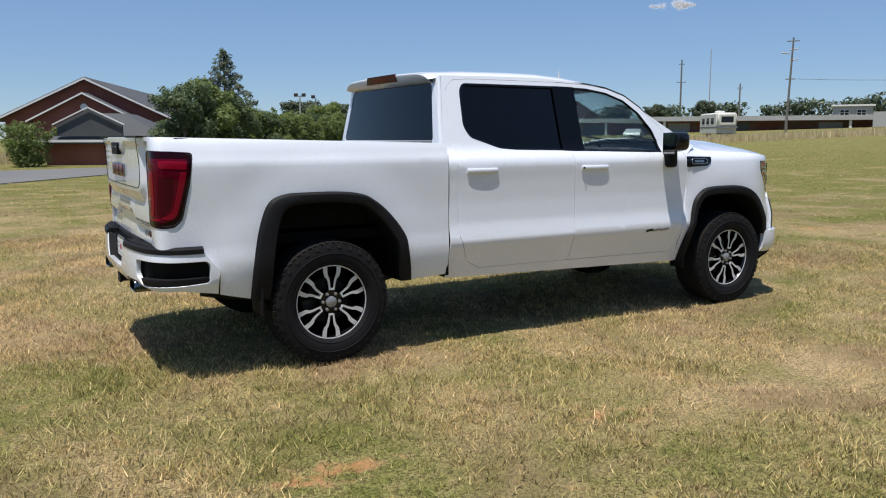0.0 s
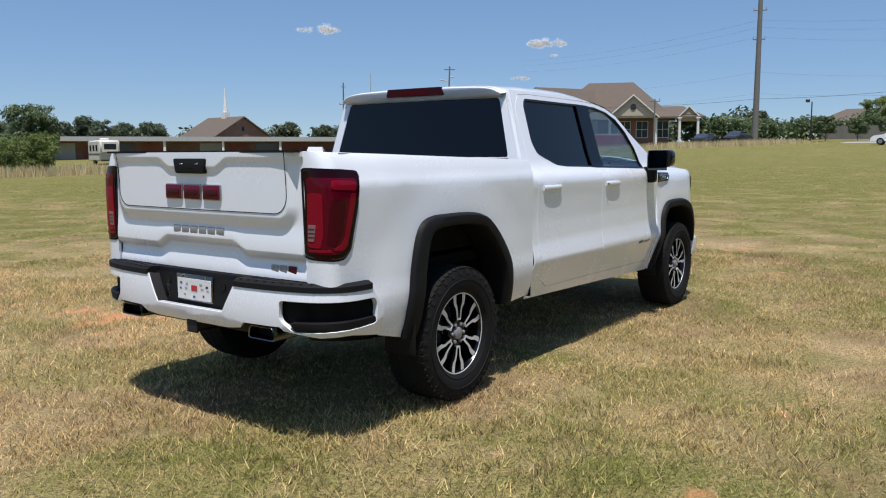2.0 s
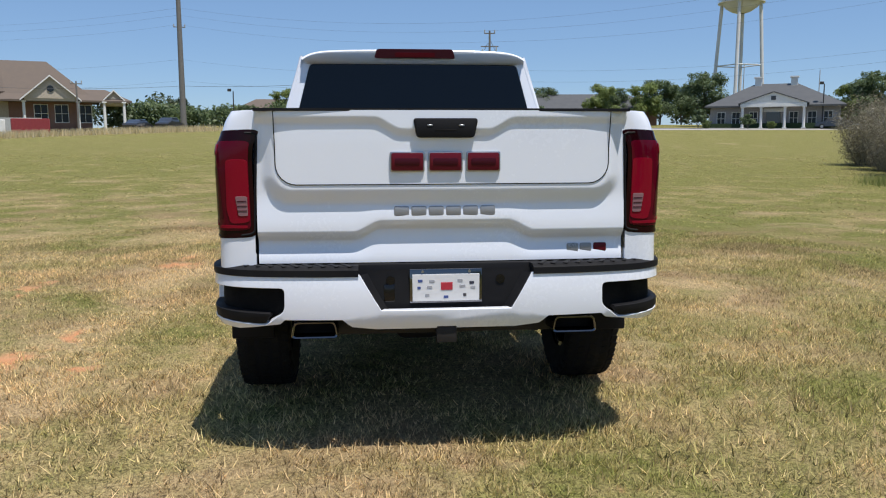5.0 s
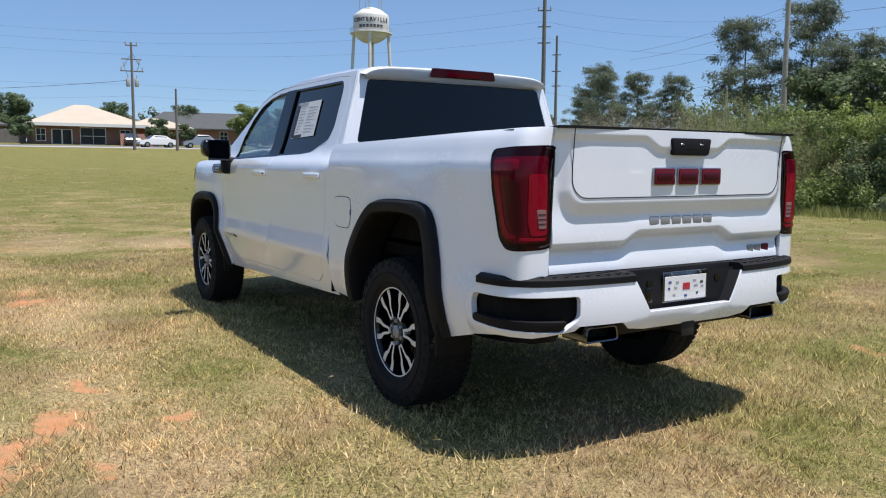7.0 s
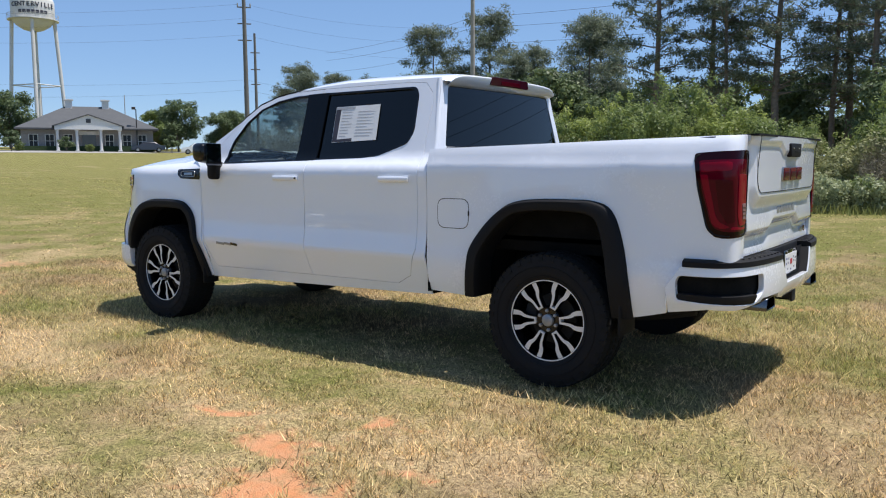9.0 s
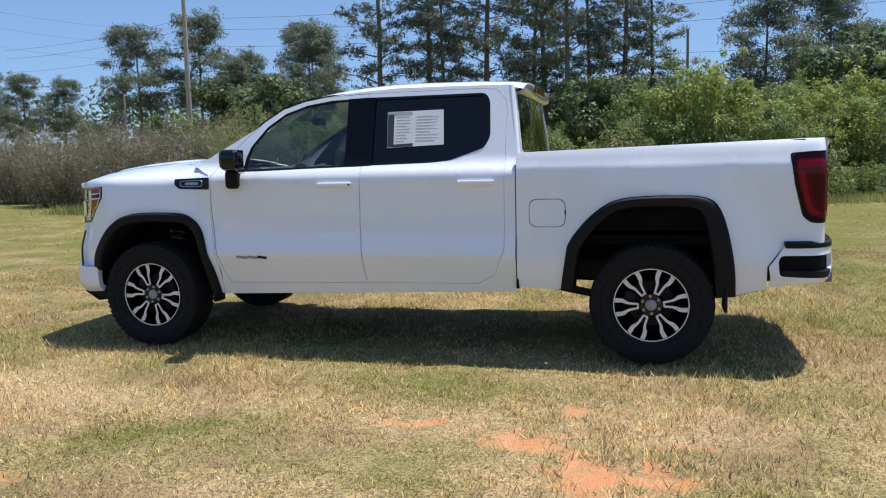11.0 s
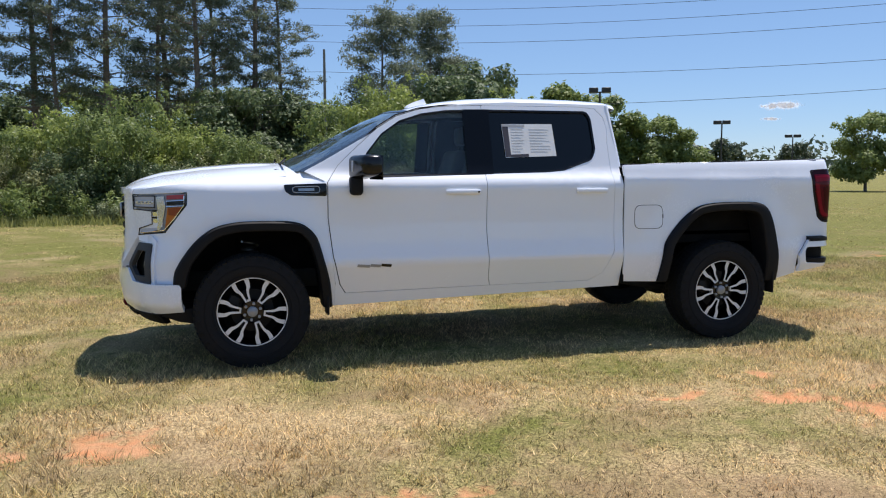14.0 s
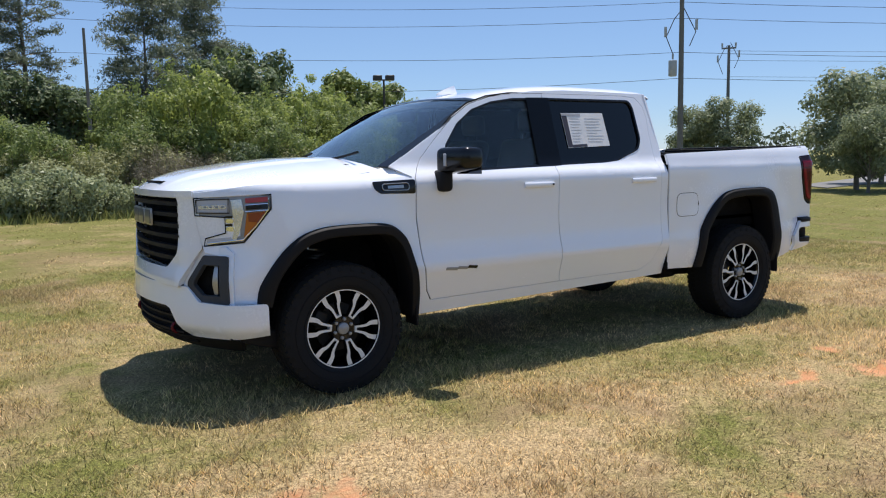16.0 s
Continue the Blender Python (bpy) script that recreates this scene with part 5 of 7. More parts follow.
def turf(name, blades):
    """Mottled dry and green turf over red clay; the blades use the same patches."""
    m, n, l, p = nodes_of(name)
    geo = n.new("ShaderNodeNewGeometry")

    def noise_at(scale, detail=4.0, dist=0.0):
        q = n.new("ShaderNodeTexNoise")
        q.inputs["Scale"].default_value, q.inputs["Detail"].default_value, q.inputs["Distortion"].default_value = scale, detail, dist
        l.new(geo.outputs["Position"], q.inputs["Vector"])
        return q.outputs["Fac"]

    def math2(op, a, b):
        q = n.new("ShaderNodeMath")
        q.operation = op
        for k, v in enumerate((a, b)):
            if isinstance(v, (int, float)):
                q.inputs[k].default_value = v
            else:
                l.new(v, q.inputs[k])
        return q.outputs[0]

    def mix(fac, a, b):
        q = n.new("ShaderNodeMix")
        q.data_type = "RGBA"
        l.new(fac, q.inputs[0])
        for k, v in ((6, a), (7, b)):
            if isinstance(v, tuple):
                q.inputs[k].default_value = lin(v)
            else:
                l.new(v, q.inputs[k])
        return q.outputs[2]

    def span(v, a, b):
        q = n.new("ShaderNodeMapRange")
        q.inputs[1].default_value, q.inputs[2].default_value = a, b
        l.new(v, q.inputs[0])
        return q.outputs[0]

    wide, mid, small = noise_at(.16, 5, .6), noise_at(.9, 4, .5), noise_at(9.0, 6)
    # the driest ground lies beside the truck, greener turf further out
    off = n.new("ShaderNodeVectorMath")
    off.operation = "DISTANCE"
    l.new(geo.outputs["Position"], off.inputs[0])
    off.inputs[1].default_value = (2.0, 3.6, 0.0)
    lush = math2("MULTIPLY", span(off.outputs["Value"], 3.0, 9.0), .28)
    lush = math2("ADD", lush, math2("MULTIPLY", span(off.outputs["Value"], 12.0, 34.0), .22))
    zone = n.new("ShaderNodeAttribute")
    zone.attribute_name = "lush"
    lush = math2("ADD", lush, zone.outputs["Fac"])
    brown = math2("MULTIPLY", span(noise_at(.8, 5, .9), .50, .66), math2("SUBTRACT", .55, math2("MULTIPLY", span(off.outputs["Value"], 9.0, 22.0), .45)))
    dry = math2("ADD", math2("ADD", math2("MULTIPLY", wide, .8), math2("MULTIPLY", mid, 1.25)), math2("MULTIPLY", small, .6))
    dry = span(math2("SUBTRACT", dry, lush), .93, 1.50)
    # far off the patches run together
    away = math2("MULTIPLY", span(off.outputs["Value"], 9.0, 40.0), .62)
    dry = math2("ADD", math2("MULTIPLY", dry, math2("SUBTRACT", 1.0, away)), math2("MULTIPLY", away, .17))
    if blades:
        dry = span(math2("ADD", dry, math2("MULTIPLY", geo.outputs["Random Per Island"], .8)), .22, 1.45)
        col = mix(brown, mix(dry, GREEN, STRAW), (.40, .275, .165))
        hv, vr = n.new("ShaderNodeHueSaturation"), n.new("ShaderNodeMapRange")
        q = math2("FRACT", math2("MULTIPLY", geo.outputs["Random Per Island"], 17.3), 0.0)
        vr.inputs[3].default_value, vr.inputs[4].default_value = .25, 1.95
        l.new(q, vr.inputs[0])
        l.new(vr.outputs[0], hv.inputs["Value"])
        l.new(col, hv.inputs["Color"])
        col = hv.outputs[0]
        l.new(col, p.inputs["Base Color"])
        p.inputs["Roughness"].default_value, p.inputs["Specular IOR Level"].default_value = .6, .25
        tr, ms = n.new("ShaderNodeBsdfTranslucent"), n.new("ShaderNodeMixShader")
        l.new(col, tr.inputs["Color"])
        ms.inputs[0].default_value = .40
        l.new(p.outputs[0], ms.inputs[1])
        l.new(tr.outputs[0], ms.inputs[2])
        l.new(ms.outputs[0], n["Material Output"].inputs["Surface"])
        return m
    at = n.new("ShaderNodeAttribute")
    at.attribute_name = "soil"
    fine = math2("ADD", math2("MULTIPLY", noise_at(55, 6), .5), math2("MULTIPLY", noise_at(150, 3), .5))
    # fine specks at .17 put the shade between blades into the turf colour
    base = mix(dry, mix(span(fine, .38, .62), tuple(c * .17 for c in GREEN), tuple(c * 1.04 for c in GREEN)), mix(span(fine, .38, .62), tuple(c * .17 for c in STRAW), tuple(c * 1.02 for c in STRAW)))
    base = mix(brown, base, (.26, .175, .105))
    clay = mix(span(noise_at(6, 6), .35, .85), (.60, .262, .120), (.54, .34, .20))
    soil = span(math2("ADD", at.outputs["Fac"], math2("MULTIPLY", math2("SUBTRACT", noise_at(9, 6, .6), .5), 1.9)), .28, 1.02)
    thin = span(noise_at(.55, 6, 1.0), .60, .72)
    base = mix(math2("MULTIPLY", thin, .28), base, (.50, .37, .25))
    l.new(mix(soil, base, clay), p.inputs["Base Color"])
    p.inputs["Roughness"].default_value, p.inputs["Specular IOR Level"].default_value = .95, .1
    b = n.new("ShaderNodeBump")
    b.inputs["Strength"].default_value, b.inputs["Distance"].default_value = .9, .03
    l.new(math2("ADD", fine, small), b.inputs["Height"])
    l.new(b.outputs[0], p.inputs["Normal"])
    return m


GREEN, STRAW = (.258, .260, .074), (.700, .515, .280)
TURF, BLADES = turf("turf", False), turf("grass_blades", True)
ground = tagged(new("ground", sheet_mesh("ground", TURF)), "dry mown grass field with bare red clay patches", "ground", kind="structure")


def blade_mesh(name, x, y, z, h, w, lean, rs, material):
    n = len(x)
    a, b = rs.uniform(0, 2 * np.pi, n), rs.uniform(0, 2 * np.pi, n)
    dx, dy = np.cos(a) * w / 2, np.sin(a) * w / 2
    tx, ty = np.cos(b) * lean * h, np.sin(b) * lean * h
    P = np.empty((n, 3, 3), np.float32)
    P[:, 0] = np.stack([x - dx, y - dy, z], 1)
    P[:, 1] = np.stack([x + dx, y + dy, z], 1)
    P[:, 2] = np.stack([x + tx, y + ty, z + h], 1)
    me = bpy.data.meshes.new(name)
    me.vertices.add(3 * n)
    me.vertices.foreach_set("co", P.ravel())
    me.loops.add(3 * n)
    me.loops.foreach_set("vertex_index", np.arange(3 * n, dtype=np.int32))
    me.polygons.add(n)
    me.polygons.foreach_set("loop_start", np.arange(0, 3 * n, 3, dtype=np.int32))
    me.update()
    at = me.attributes.new("lush", "FLOAT", "POINT")
    at.data.foreach_set("value", np.repeat(lushness(x, y), 3).astype(np.float32))
    me.materials.append(material)
    return me


def scatter(seed, count, x0, x1, y0, y1, hlo, hhi, wide, keep=None):
    rs = np.random.RandomState(seed)
    tx, ty = rs.uniform(x0, x1, count // 7), rs.uniform(y0, y1, count // 7)
    x = np.repeat(tx, 7) + rs.normal(0, .018 + wide, (count // 7) * 7)
    y = np.repeat(ty, 7) + rs.normal(0, .018 + wide, (count // 7) * 7)
    ok = rs.uniform(0, 1, len(x)) > bare(x, y) * 1.0
    patch = np.clip(.68 + .45 * wobble(x * 1.3, y * 1.3, 3), .34, 1.0)
    ok &= rs.uniform(0, 1, len(x)) < patch
    if keep is not None:
        ok &= keep(x, y)
    x, y = x[ok], y[ok]
    h = rs.uniform(hlo, hhi, len(x)) * (.65 + .5 * np.clip(wobble(x * .7, y * .7, 1) + .5, 0, 1.3))
    return rs, x, y, h


rs, gx, gy, gh = scatter(1, 1050000, -6.2, 8.5, -6.2, 7.6, .015, .046, 0.0, lambda x, y: np.hypot((x - 1.0) / 1.15, y - .4) < 7.2)
near_grass = tagged(new("grass", blade_mesh("grass", gx, gy, rise(gx, gy) - .014, gh, rs.uniform(.0036, .0086, len(gx)), rs.uniform(.15, 1.4, len(gx)), rs, BLADES)), "short dry and green grass blades", "grass", kind="stuff")
rs, gx, gy, gh = scatter(2, 340000, -26, 40, -21, 40, .012, .030, .02, lambda x, y: (np.hypot((x - 1.0) / 1.15, y - .4) >= 7.0) & (np.hypot(x - 3, y - 3) < 38))
far_grass = tagged(new("grass", blade_mesh("far_grass", gx, gy, rise(gx, gy) - .01, gh, rs.uniform(.010, .022, len(gx)), rs.uniform(.4, 1.8, len(gx)), rs, BLADES)), "short grass tufts further out", "grass", kind="stuff")
# tall straw along the far edge of the field
STRAWM = foliage_mat("tall_straw", (.58, .47, .26), (.74, .62, .38), .4)
way = [(-8, 50), (12, 50), (30, 49), (48, 47), (64, 42), (80, 33), (93, 18)]
rs = np.random.RandomState(5)
seg = rs.randint(0, len(way) - 1, 26000)
tt = rs.uniform(0, 1, len(seg))
wv = np.array(way, float)
gx = wv[seg, 0] + (wv[seg + 1, 0] - wv[seg, 0]) * tt + rs.normal(0, 1.6, len(seg))
gy = wv[seg, 1] + (wv[seg + 1, 1] - wv[seg, 1]) * tt + rs.normal(0, 1.6, len(seg))
tagged(new("tall_grass", blade_mesh("tall_grass", gx, gy, rise(gx, gy) - .02, rs.uniform(.28, .85, len(gx)), rs.uniform(.05, .12, len(gx)), rs.uniform(.05, .4, len(gx)), rs, STRAWM)), "tall dry straw-coloured grass at the field edge", "grass", kind="stuff")
# weeds along the foot of the hedge
WEED = foliage_mat("weeds", (.19, .23, .06), (.40, .39, .15), .5)
way = [(18, -15.2), (14, -15.8), (10, -16.8), (6, -17.2), (1, -17.4), (-5, -19.0), (-11, -22.5)]
wv = np.array(way, float)
seg = rs.randint(0, len(way) - 1, 30000)
tt = rs.uniform(0, 1, len(seg))
gx = wv[seg, 0] + (wv[seg + 1, 0] - wv[seg, 0]) * tt + rs.normal(0, .5, len(seg))
gy = wv[seg, 1] + (wv[seg + 1, 1] - wv[seg, 1]) * tt + rs.normal(0, .5, len(seg))
tagged(new("weeds", blade_mesh("weeds", gx, gy, rise(gx, gy) - .02, rs.uniform(.06, .34, len(gx)), rs.uniform(.012, .04, len(gx)), rs.uniform(.1, .7, len(gx)), rs, WEED)), "rank weeds at the foot of the hedge", "weeds", kind="stuff")

ASPHALT = mat("asphalt", (.13, .13, .13), .9, col2=(.18, .175, .165), scale=.6, fine=30, bump=.004)
CONCRETE = mat("concrete", (.42, .40, .37), .85, col2=(.33, .31, .28), scale=.5, fine=20, bump=.002)


def slab(name, pts, z, material, label, category, thick=.06):
    pts3 = [(x, y, height(x, y) + z) for x, y in pts] + [(x, y, height(x, y) + z - thick) for x, y in pts]
    n = len(pts)
    faces = [tuple(range(n)), tuple(reversed(range(n, 2 * n)))] + [(k, n + k, n + (k + 1) % n, (k + 1) % n) for k in range(n)]
    return tagged(part(name, (pts3, faces, None), material, smooth=False), label, category, kind="structure")


slab("road", [(-60, 20.5), (-1.4, 23.5), (3.2, 29.5), (9, 34), (9, 40), (3.5, 36.8), (-1.2, 35), (-60, 33)], .02, ASPHALT, "grey asphalt drive by the brick house", "road")
slab("road", [(-80, -48), (-60, -24), (-30, -13.5), (-22, -12.0), (-23.5, -14.2), (-33, -17), (-64, -28), (-86, -50)], .02, ASPHALT, "asphalt parking lane beyond the grass", "road")
slab("pavement", [(92, 12), (92, -60), (97, -60), (97, 12)], .03, CONCRETE, "pale concrete pavement along the street", "pavement")
slab("road", [(97.2, 12), (97.2, -90), (104, -90), (104, 12)], .02, ASPHALT, "asphalt street beyond the field", "road")

# ---- trees, shrubs and hedge ----
BARK = mat("pine_bark", (.24, .185, .145), .95, col2=(.12, .095, .08), scale=5, fine=30, bump=.02)
BARK2 = mat("grey_bark", (.19, .165, .135), .95, col2=(.10, .085, .07), scale=6, fine=40, bump=.01)
PINE = foliage_mat("pine_needles", (.086, .116, .080), (.218, .248, .164), .45)
LEAF = foliage_mat("broad_leaves", (.112, .158, .050), (.265, .322, .100), .48)
DEEP = foliage_mat("dark_leaves", (.066, .104, .048), (.160, .208, .092), .42)
LIME = foliage_mat("light_leaves", (.175, .222, .055), (.370, .425, .115), .50)
SCRUB = foliage_mat("scrub_twigs", (.175, .148, .105), (.300, .275, .185), .28)
SAGE = foliage_mat("grey_green_leaves", (.145, .180, .100), (.300, .340, .190), .45)
OLIVE = foliage_mat("olive_leaves", (.190, .205, .085), (.365, .375, .180), .45)
PALE = foliage_mat("pale_creeper_leaves", (.200, .235, .120), (.400, .440, .250), .45)
FARG = foliage_mat("far_leaves", (.060, .085, .050), (.115, .145, .080), .30)


def leaf_mesh(name, puffs, count, size, material, seed, flat=.0, shell=2.2, corners=4, form=1.0):
    """A crown: small bent leaves spread through puffs of (x, y, z, rx, ry, rz)."""
    rs = np.random.RandomState(seed)
    pf = np.array(puffs, float)
    vol = pf[:, 3] * pf[:, 4] * pf[:, 5]
    pick = rs.choice(len(pf), count, p=vol ** .8 / (vol ** .8).sum())
    d = rs.normal(size=(count, 3))
    d /= np.linalg.norm(d, axis=1)[:, None]
    r = rs.uniform(0, 1, count) ** (1 / shell)
    c = pf[pick, :3] + d * r[:, None] * pf[pick, 3:] * (1 + .12 * rs.normal(size=(count, 1)))
    nrm = d * form + rs.normal(0, .70, (count, 3)) + np.array([0, 0, .5 * max(1.0, form)])
    nrm /= np.linalg.norm(nrm, axis=1)[:, None]
    u = np.cross(nrm, rs.normal(size=(count, 3)))
    u /= np.linalg.norm(u, axis=1)[:, None]
    v = np.cross(nrm, u)
    s = size * rs.uniform(.55, 1.3, count)[:, None]
    if flat:
        v *= flat
    k = corners
    P = np.empty((count, k, 3), np.float32)
    if k == 4:
        P[:, 0], P[:, 1] = c - u * s, c - v * s * .5 + nrm * s * .18
        P[:, 2], P[:, 3] = c + u * s, c + v * s * .5 + nrm * s * .18
    else:
        P[:, 0], P[:, 1], P[:, 2] = c - u * s - v * s * .45, c + v * s * .75, c + u * s - v * s * .45
    me = bpy.data.meshes.new(name)
    me.vertices.add(k * count)
    me.vertices.foreach_set("co", P.ravel())
    me.loops.add(k * count)
    me.loops.foreach_set("vertex_index", np.arange(k * count, dtype=np.int32))
    me.polygons.add(count)
    me.polygons.foreach_set("loop_start", np.arange(0, k * count, k, dtype=np.int32))
    me.update()
    me.materials.append(material)
    return me


def leaf_part(name, parent, *a, **k):
    ob = new(name, leaf_mesh(name, *a, **k))
    ob.parent = parent
    return ob


def limb(p, q, r0, r1, rnd, sag=.1, n=5):
    p, q = Vector(p), Vector(q)
    pts = []
    L = (q - p).length
    for k in range(n + 1):
        t = k / n
        pts.append(p.lerp(q, t) + Vector((rnd.uniform(-1, 1), rnd.uniform(-1, 1), rnd.uniform(-1, 1))) * .03 * L * (0 if k in (0, n) else 1) + Vector((0, 0, sag * L * t * (1 - t))))
    return tube(pts, r0, 6, taper=r1)


def pine(h, seed, label, first=.36, spread=.18, dense=1.0, puff=1.0, fill=10800, tufts=7, needle=.0078):
    rnd = random.Random(seed)
    t = thing("pine_tree", label, "tree", "pines behind the hedge")
    lean = rnd.uniform(-.03, .03) * h
    axis = [(lean * (k / 8) ** 1.5 + rnd.uniform(-.01, .01) * h * .3, rnd.uniform(-.01, .01) * h * .3, h * .97 * k / 8) for k in range(9)]
    wood = [tube(axis, .0125 * h, 9, taper=.003 * h)]
    puffs = []
    n = int(30 * dense)
    for k in range(n):
        # limbs in loose storeys, longest below the middle of the crown, short at the rounded top
        g = (k + rnd.random()) / n
        f = first + (1 - first) * g
        a = k * 2.4 + rnd.uniform(-.7, .7)
        ln = h * spread * (.72 + 1.1 * g - 1.45 * g * g) * rnd.uniform(.55, 1.25)
        base = Vector((lean * f ** 1.5, 0, h * .97 * f))
        tip = base + Vector((math.cos(a) * ln, math.sin(a) * ln, ln * rnd.uniform(.0, .5)))
        wood.append(limb(base, tip, .0034 * h * (1.2 - f), .0008 * h, rnd))
        # sprays of needles along the outer limb and on side twigs
        s = h * puff * rnd.uniform(.017, .026)
        puffs.append((*tip, s * 1.3, s * 1.3, s * .8))
        for j in range(tufts):
            t0 = rnd.uniform(.22, 1.0)
            side_way = Vector((-math.sin(a), math.cos(a), 0)) * rnd.uniform(-1, 1) * ln * .42
            c = base.lerp(tip, t0) + side_way + Vector((0, 0, rnd.uniform(-.25, .8))) * s * 1.3
            if j < 3:
                wood.append(limb(base.lerp(tip, t0 * .8), c, .0015 * h, .0006 * h, rnd, .05, 3))
            q = s * rnd.uniform(.7, 1.35)
            puffs.append((*c, q * 1.25, q * 1.25, q * rnd.uniform(.5, .8)))
    for k in range(6):
        puffs.append((lean + rnd.uniform(-.03, .03) * h, rnd.uniform(-.03, .03) * h, h * rnd.uniform(.92, .985), h * .026 * puff, h * .026 * puff, h * .018))
    for k in range(rnd.randint(4, 8)):
        f = rnd.uniform(.25, first)
        a = rnd.uniform(0, 6.283)
        b = Vector((lean * f, 0, h * f))
        wood.append(limb(b, b + Vector((math.cos(a), math.sin(a), rnd.uniform(-.1, .4))) * h * rnd.uniform(.03, .08), .004 * h, .001 * h, rnd))
    part("trunk", join(*wood), BARK, t, "bare brown pine trunk and limbs")
    leaf_part("crown", t, puffs, int(fill * dense), needle * h, PINE, seed, flat=.40, shell=1.7, corners=3, form=1.0)
    return t


def broadleaf(h, seed, label, material, width=.42, low=.16, count=5000, size=.12, name="tree", group="", trunk=.022):
    rnd = random.Random(seed)
    t = thing(name, label, "tree", group)
    wood = [tube([(0, 0, -.05), (rnd.uniform(-.02, .02) * h, rnd.uniform(-.02, .02) * h, h * .25), (rnd.uniform(-.04, .04) * h, rnd.uniform(-.04, .04) * h, h * .6)], trunk * h, 9, taper=.009 * h)]
    puffs = []
    for k in range(15):
        f = rnd.uniform(low + .12, .92)
        a = k * 2.4 + rnd.uniform(-.4, .4)
        w = width * h * (1 - abs(f - .5) ** 2 * 2.6) * rnd.uniform(.45, .8)
        tip = Vector((math.cos(a) * w, math.sin(a) * w, h * f))
        wood.append(limb((0, 0, h * max(.12, f - .32)), tip, .009 * h, .002 * h, rnd, .15))
        s = h * rnd.uniform(.10, .17)
        puffs.append((*tip, s * 1.15, s * 1.15, s * .85))
        for j in range(3):
            q = tip + Vector((rnd.uniform(-1, 1), rnd.uniform(-1, 1), rnd.uniform(-.6, .8))) * s
            puffs.append((*q, s * .5, s * .5, s * .42))
    puffs += [(0, 0, h * .55, h * .2, h * .2, h * .22), (rnd.uniform(-.05, .05) * h, 0, h * .86, h * .13, h * .13, h * .11)]
    part("trunk", join(*wood), BARK2, t)
    leaf_part("crown", t, puffs, count, size, material, seed, shell=3.2, corners=3, form=1.6)
    return t


def shrub(h, w, seed, label, material, count=8000, size=.055, name="shrub", group="hedge shrubs", twigs=22, bushy=True):
    rnd = random.Random(seed)
    t = thing(name, label, "shrub", group)
    wood, puffs = [], []
    for k in range(twigs):
        a, rr = k * 2.4 + rnd.uniform(-.4, .4), w * math.sqrt((k + .5) / twigs) * .85
        top = h * (1.0 - .42 * (rr / w) ** 2) * rnd.uniform(.70, 1.04)
        b, c = Vector((math.cos(a) * rr * .4, math.sin(a) * rr * .4, -.05)), Vector((math.cos(a) * rr, math.sin(a) * rr, top))
        wood.append(limb(b, c, .022, .005, rnd, .05, 4))
        if bushy:
            # rounded boughs, each with a full lit top and a shaded underside
            for f in (.30, .62, .93):
                q = b.lerp(c, f)
                s = w * rnd.uniform(.17, .30) * (1.1 - .25 * f)
                puffs.append((q.x + rnd.uniform(-.15, .15), q.y + rnd.uniform(-.15, .15), q.z, s, s, s * rnd.uniform(.7, 1.0)))
            for j in range(3):
                q = c + Vector((rnd.uniform(-1, 1), rnd.uniform(-1, 1), rnd.uniform(-.8, .5))) * w * .22
                s = w * rnd.uniform(.06, .11)
                puffs.append((*q, s, s, s * 1.2))
        else:
            for f in (.28, .52, .75, .98):
                q = b.lerp(c, f)
                s = w * rnd.uniform(.15, .27) * (1.15 - .35 * f)
                puffs.append((q.x, q.y, q.z, s, s, s * rnd.uniform(.9, 1.4)))
    part("stem", join(*wood), BARK2, t)
    if bushy:
        leaf_part("leaves", t, puffs, count, size, material, seed, flat=.8, shell=4.0, corners=3, form=1.8)
    else:
        leaf_part("brushwood", t, puffs, count, size, material, seed, flat=.16, shell=1.9, corners=3, form=.4)
    return t


def place(proto, spots, seed, tall=1.0):
    """One tree at its first spot and copies at the others: x, y, scale."""
    rnd = random.Random(seed)
    first = True
    for x, y, s in spots:
        m = Matrix.Translation((x, y, height(x, y) - .04)) @ pose(0, 0, 0, 0, 0, rnd.uniform(0, 360))
        ob = proto if first else copy_thing(proto, m)
        ob.matrix_basis = m
        ob.scale = (s, s, s * rnd.uniform(.94, 1.10) * tall)
        first = False


# hedge of shrubs along the far side
S1 = shrub(3.3, 1.9, 11, "tall light green shrub in an overgrown hedge", LIME, 17000, .062, twigs=17)
S2 = shrub(3.0, 2.0, 12, "dark green shrub in an overgrown hedge", LEAF, 16000, .060, twigs=16)
S3 = shrub(2.5, 1.7, 13, "low green shrub in an overgrown hedge", DEEP, 11000, .060, twigs=14)
S4 = shrub(2.7, 2.1, 14, "brown half-bare scrub in an overgrown hedge", SCRUB, 26000, .085, twigs=46, bushy=False)
S5 = shrub(3.6, 2.2, 15, "tall leafy shrub with gaps in an overgrown hedge", LEAF, 17000, .064, twigs=18)
place(S4, [(17.5, -17.4, .95), (20.5, -18.2, .95), (15.3, -17.9, 1.0), (23.5, -19.5, .9), (18.8, -19.5, 1.0), (.3, -18.6, .62), (-1.2, -19.0, .58), (26.5, -20.5, .9)], 1, 1.14)
place(S1, [(9.2, -20.2, .86), (5.6, -20.4, .92), (-1.7, -21.6, 1.2), (-5.4, -23.0, 1.02), (-7.0, -27, 1.22), (-3.2, -25, 1.08), (1.9, -21.8, .56), (11.5, -21.0, .82), (12.9, -20.0, .78), (-9.4, -29.0, 1.35), (-12.5, -32, 1.3)], 2, 1.14)
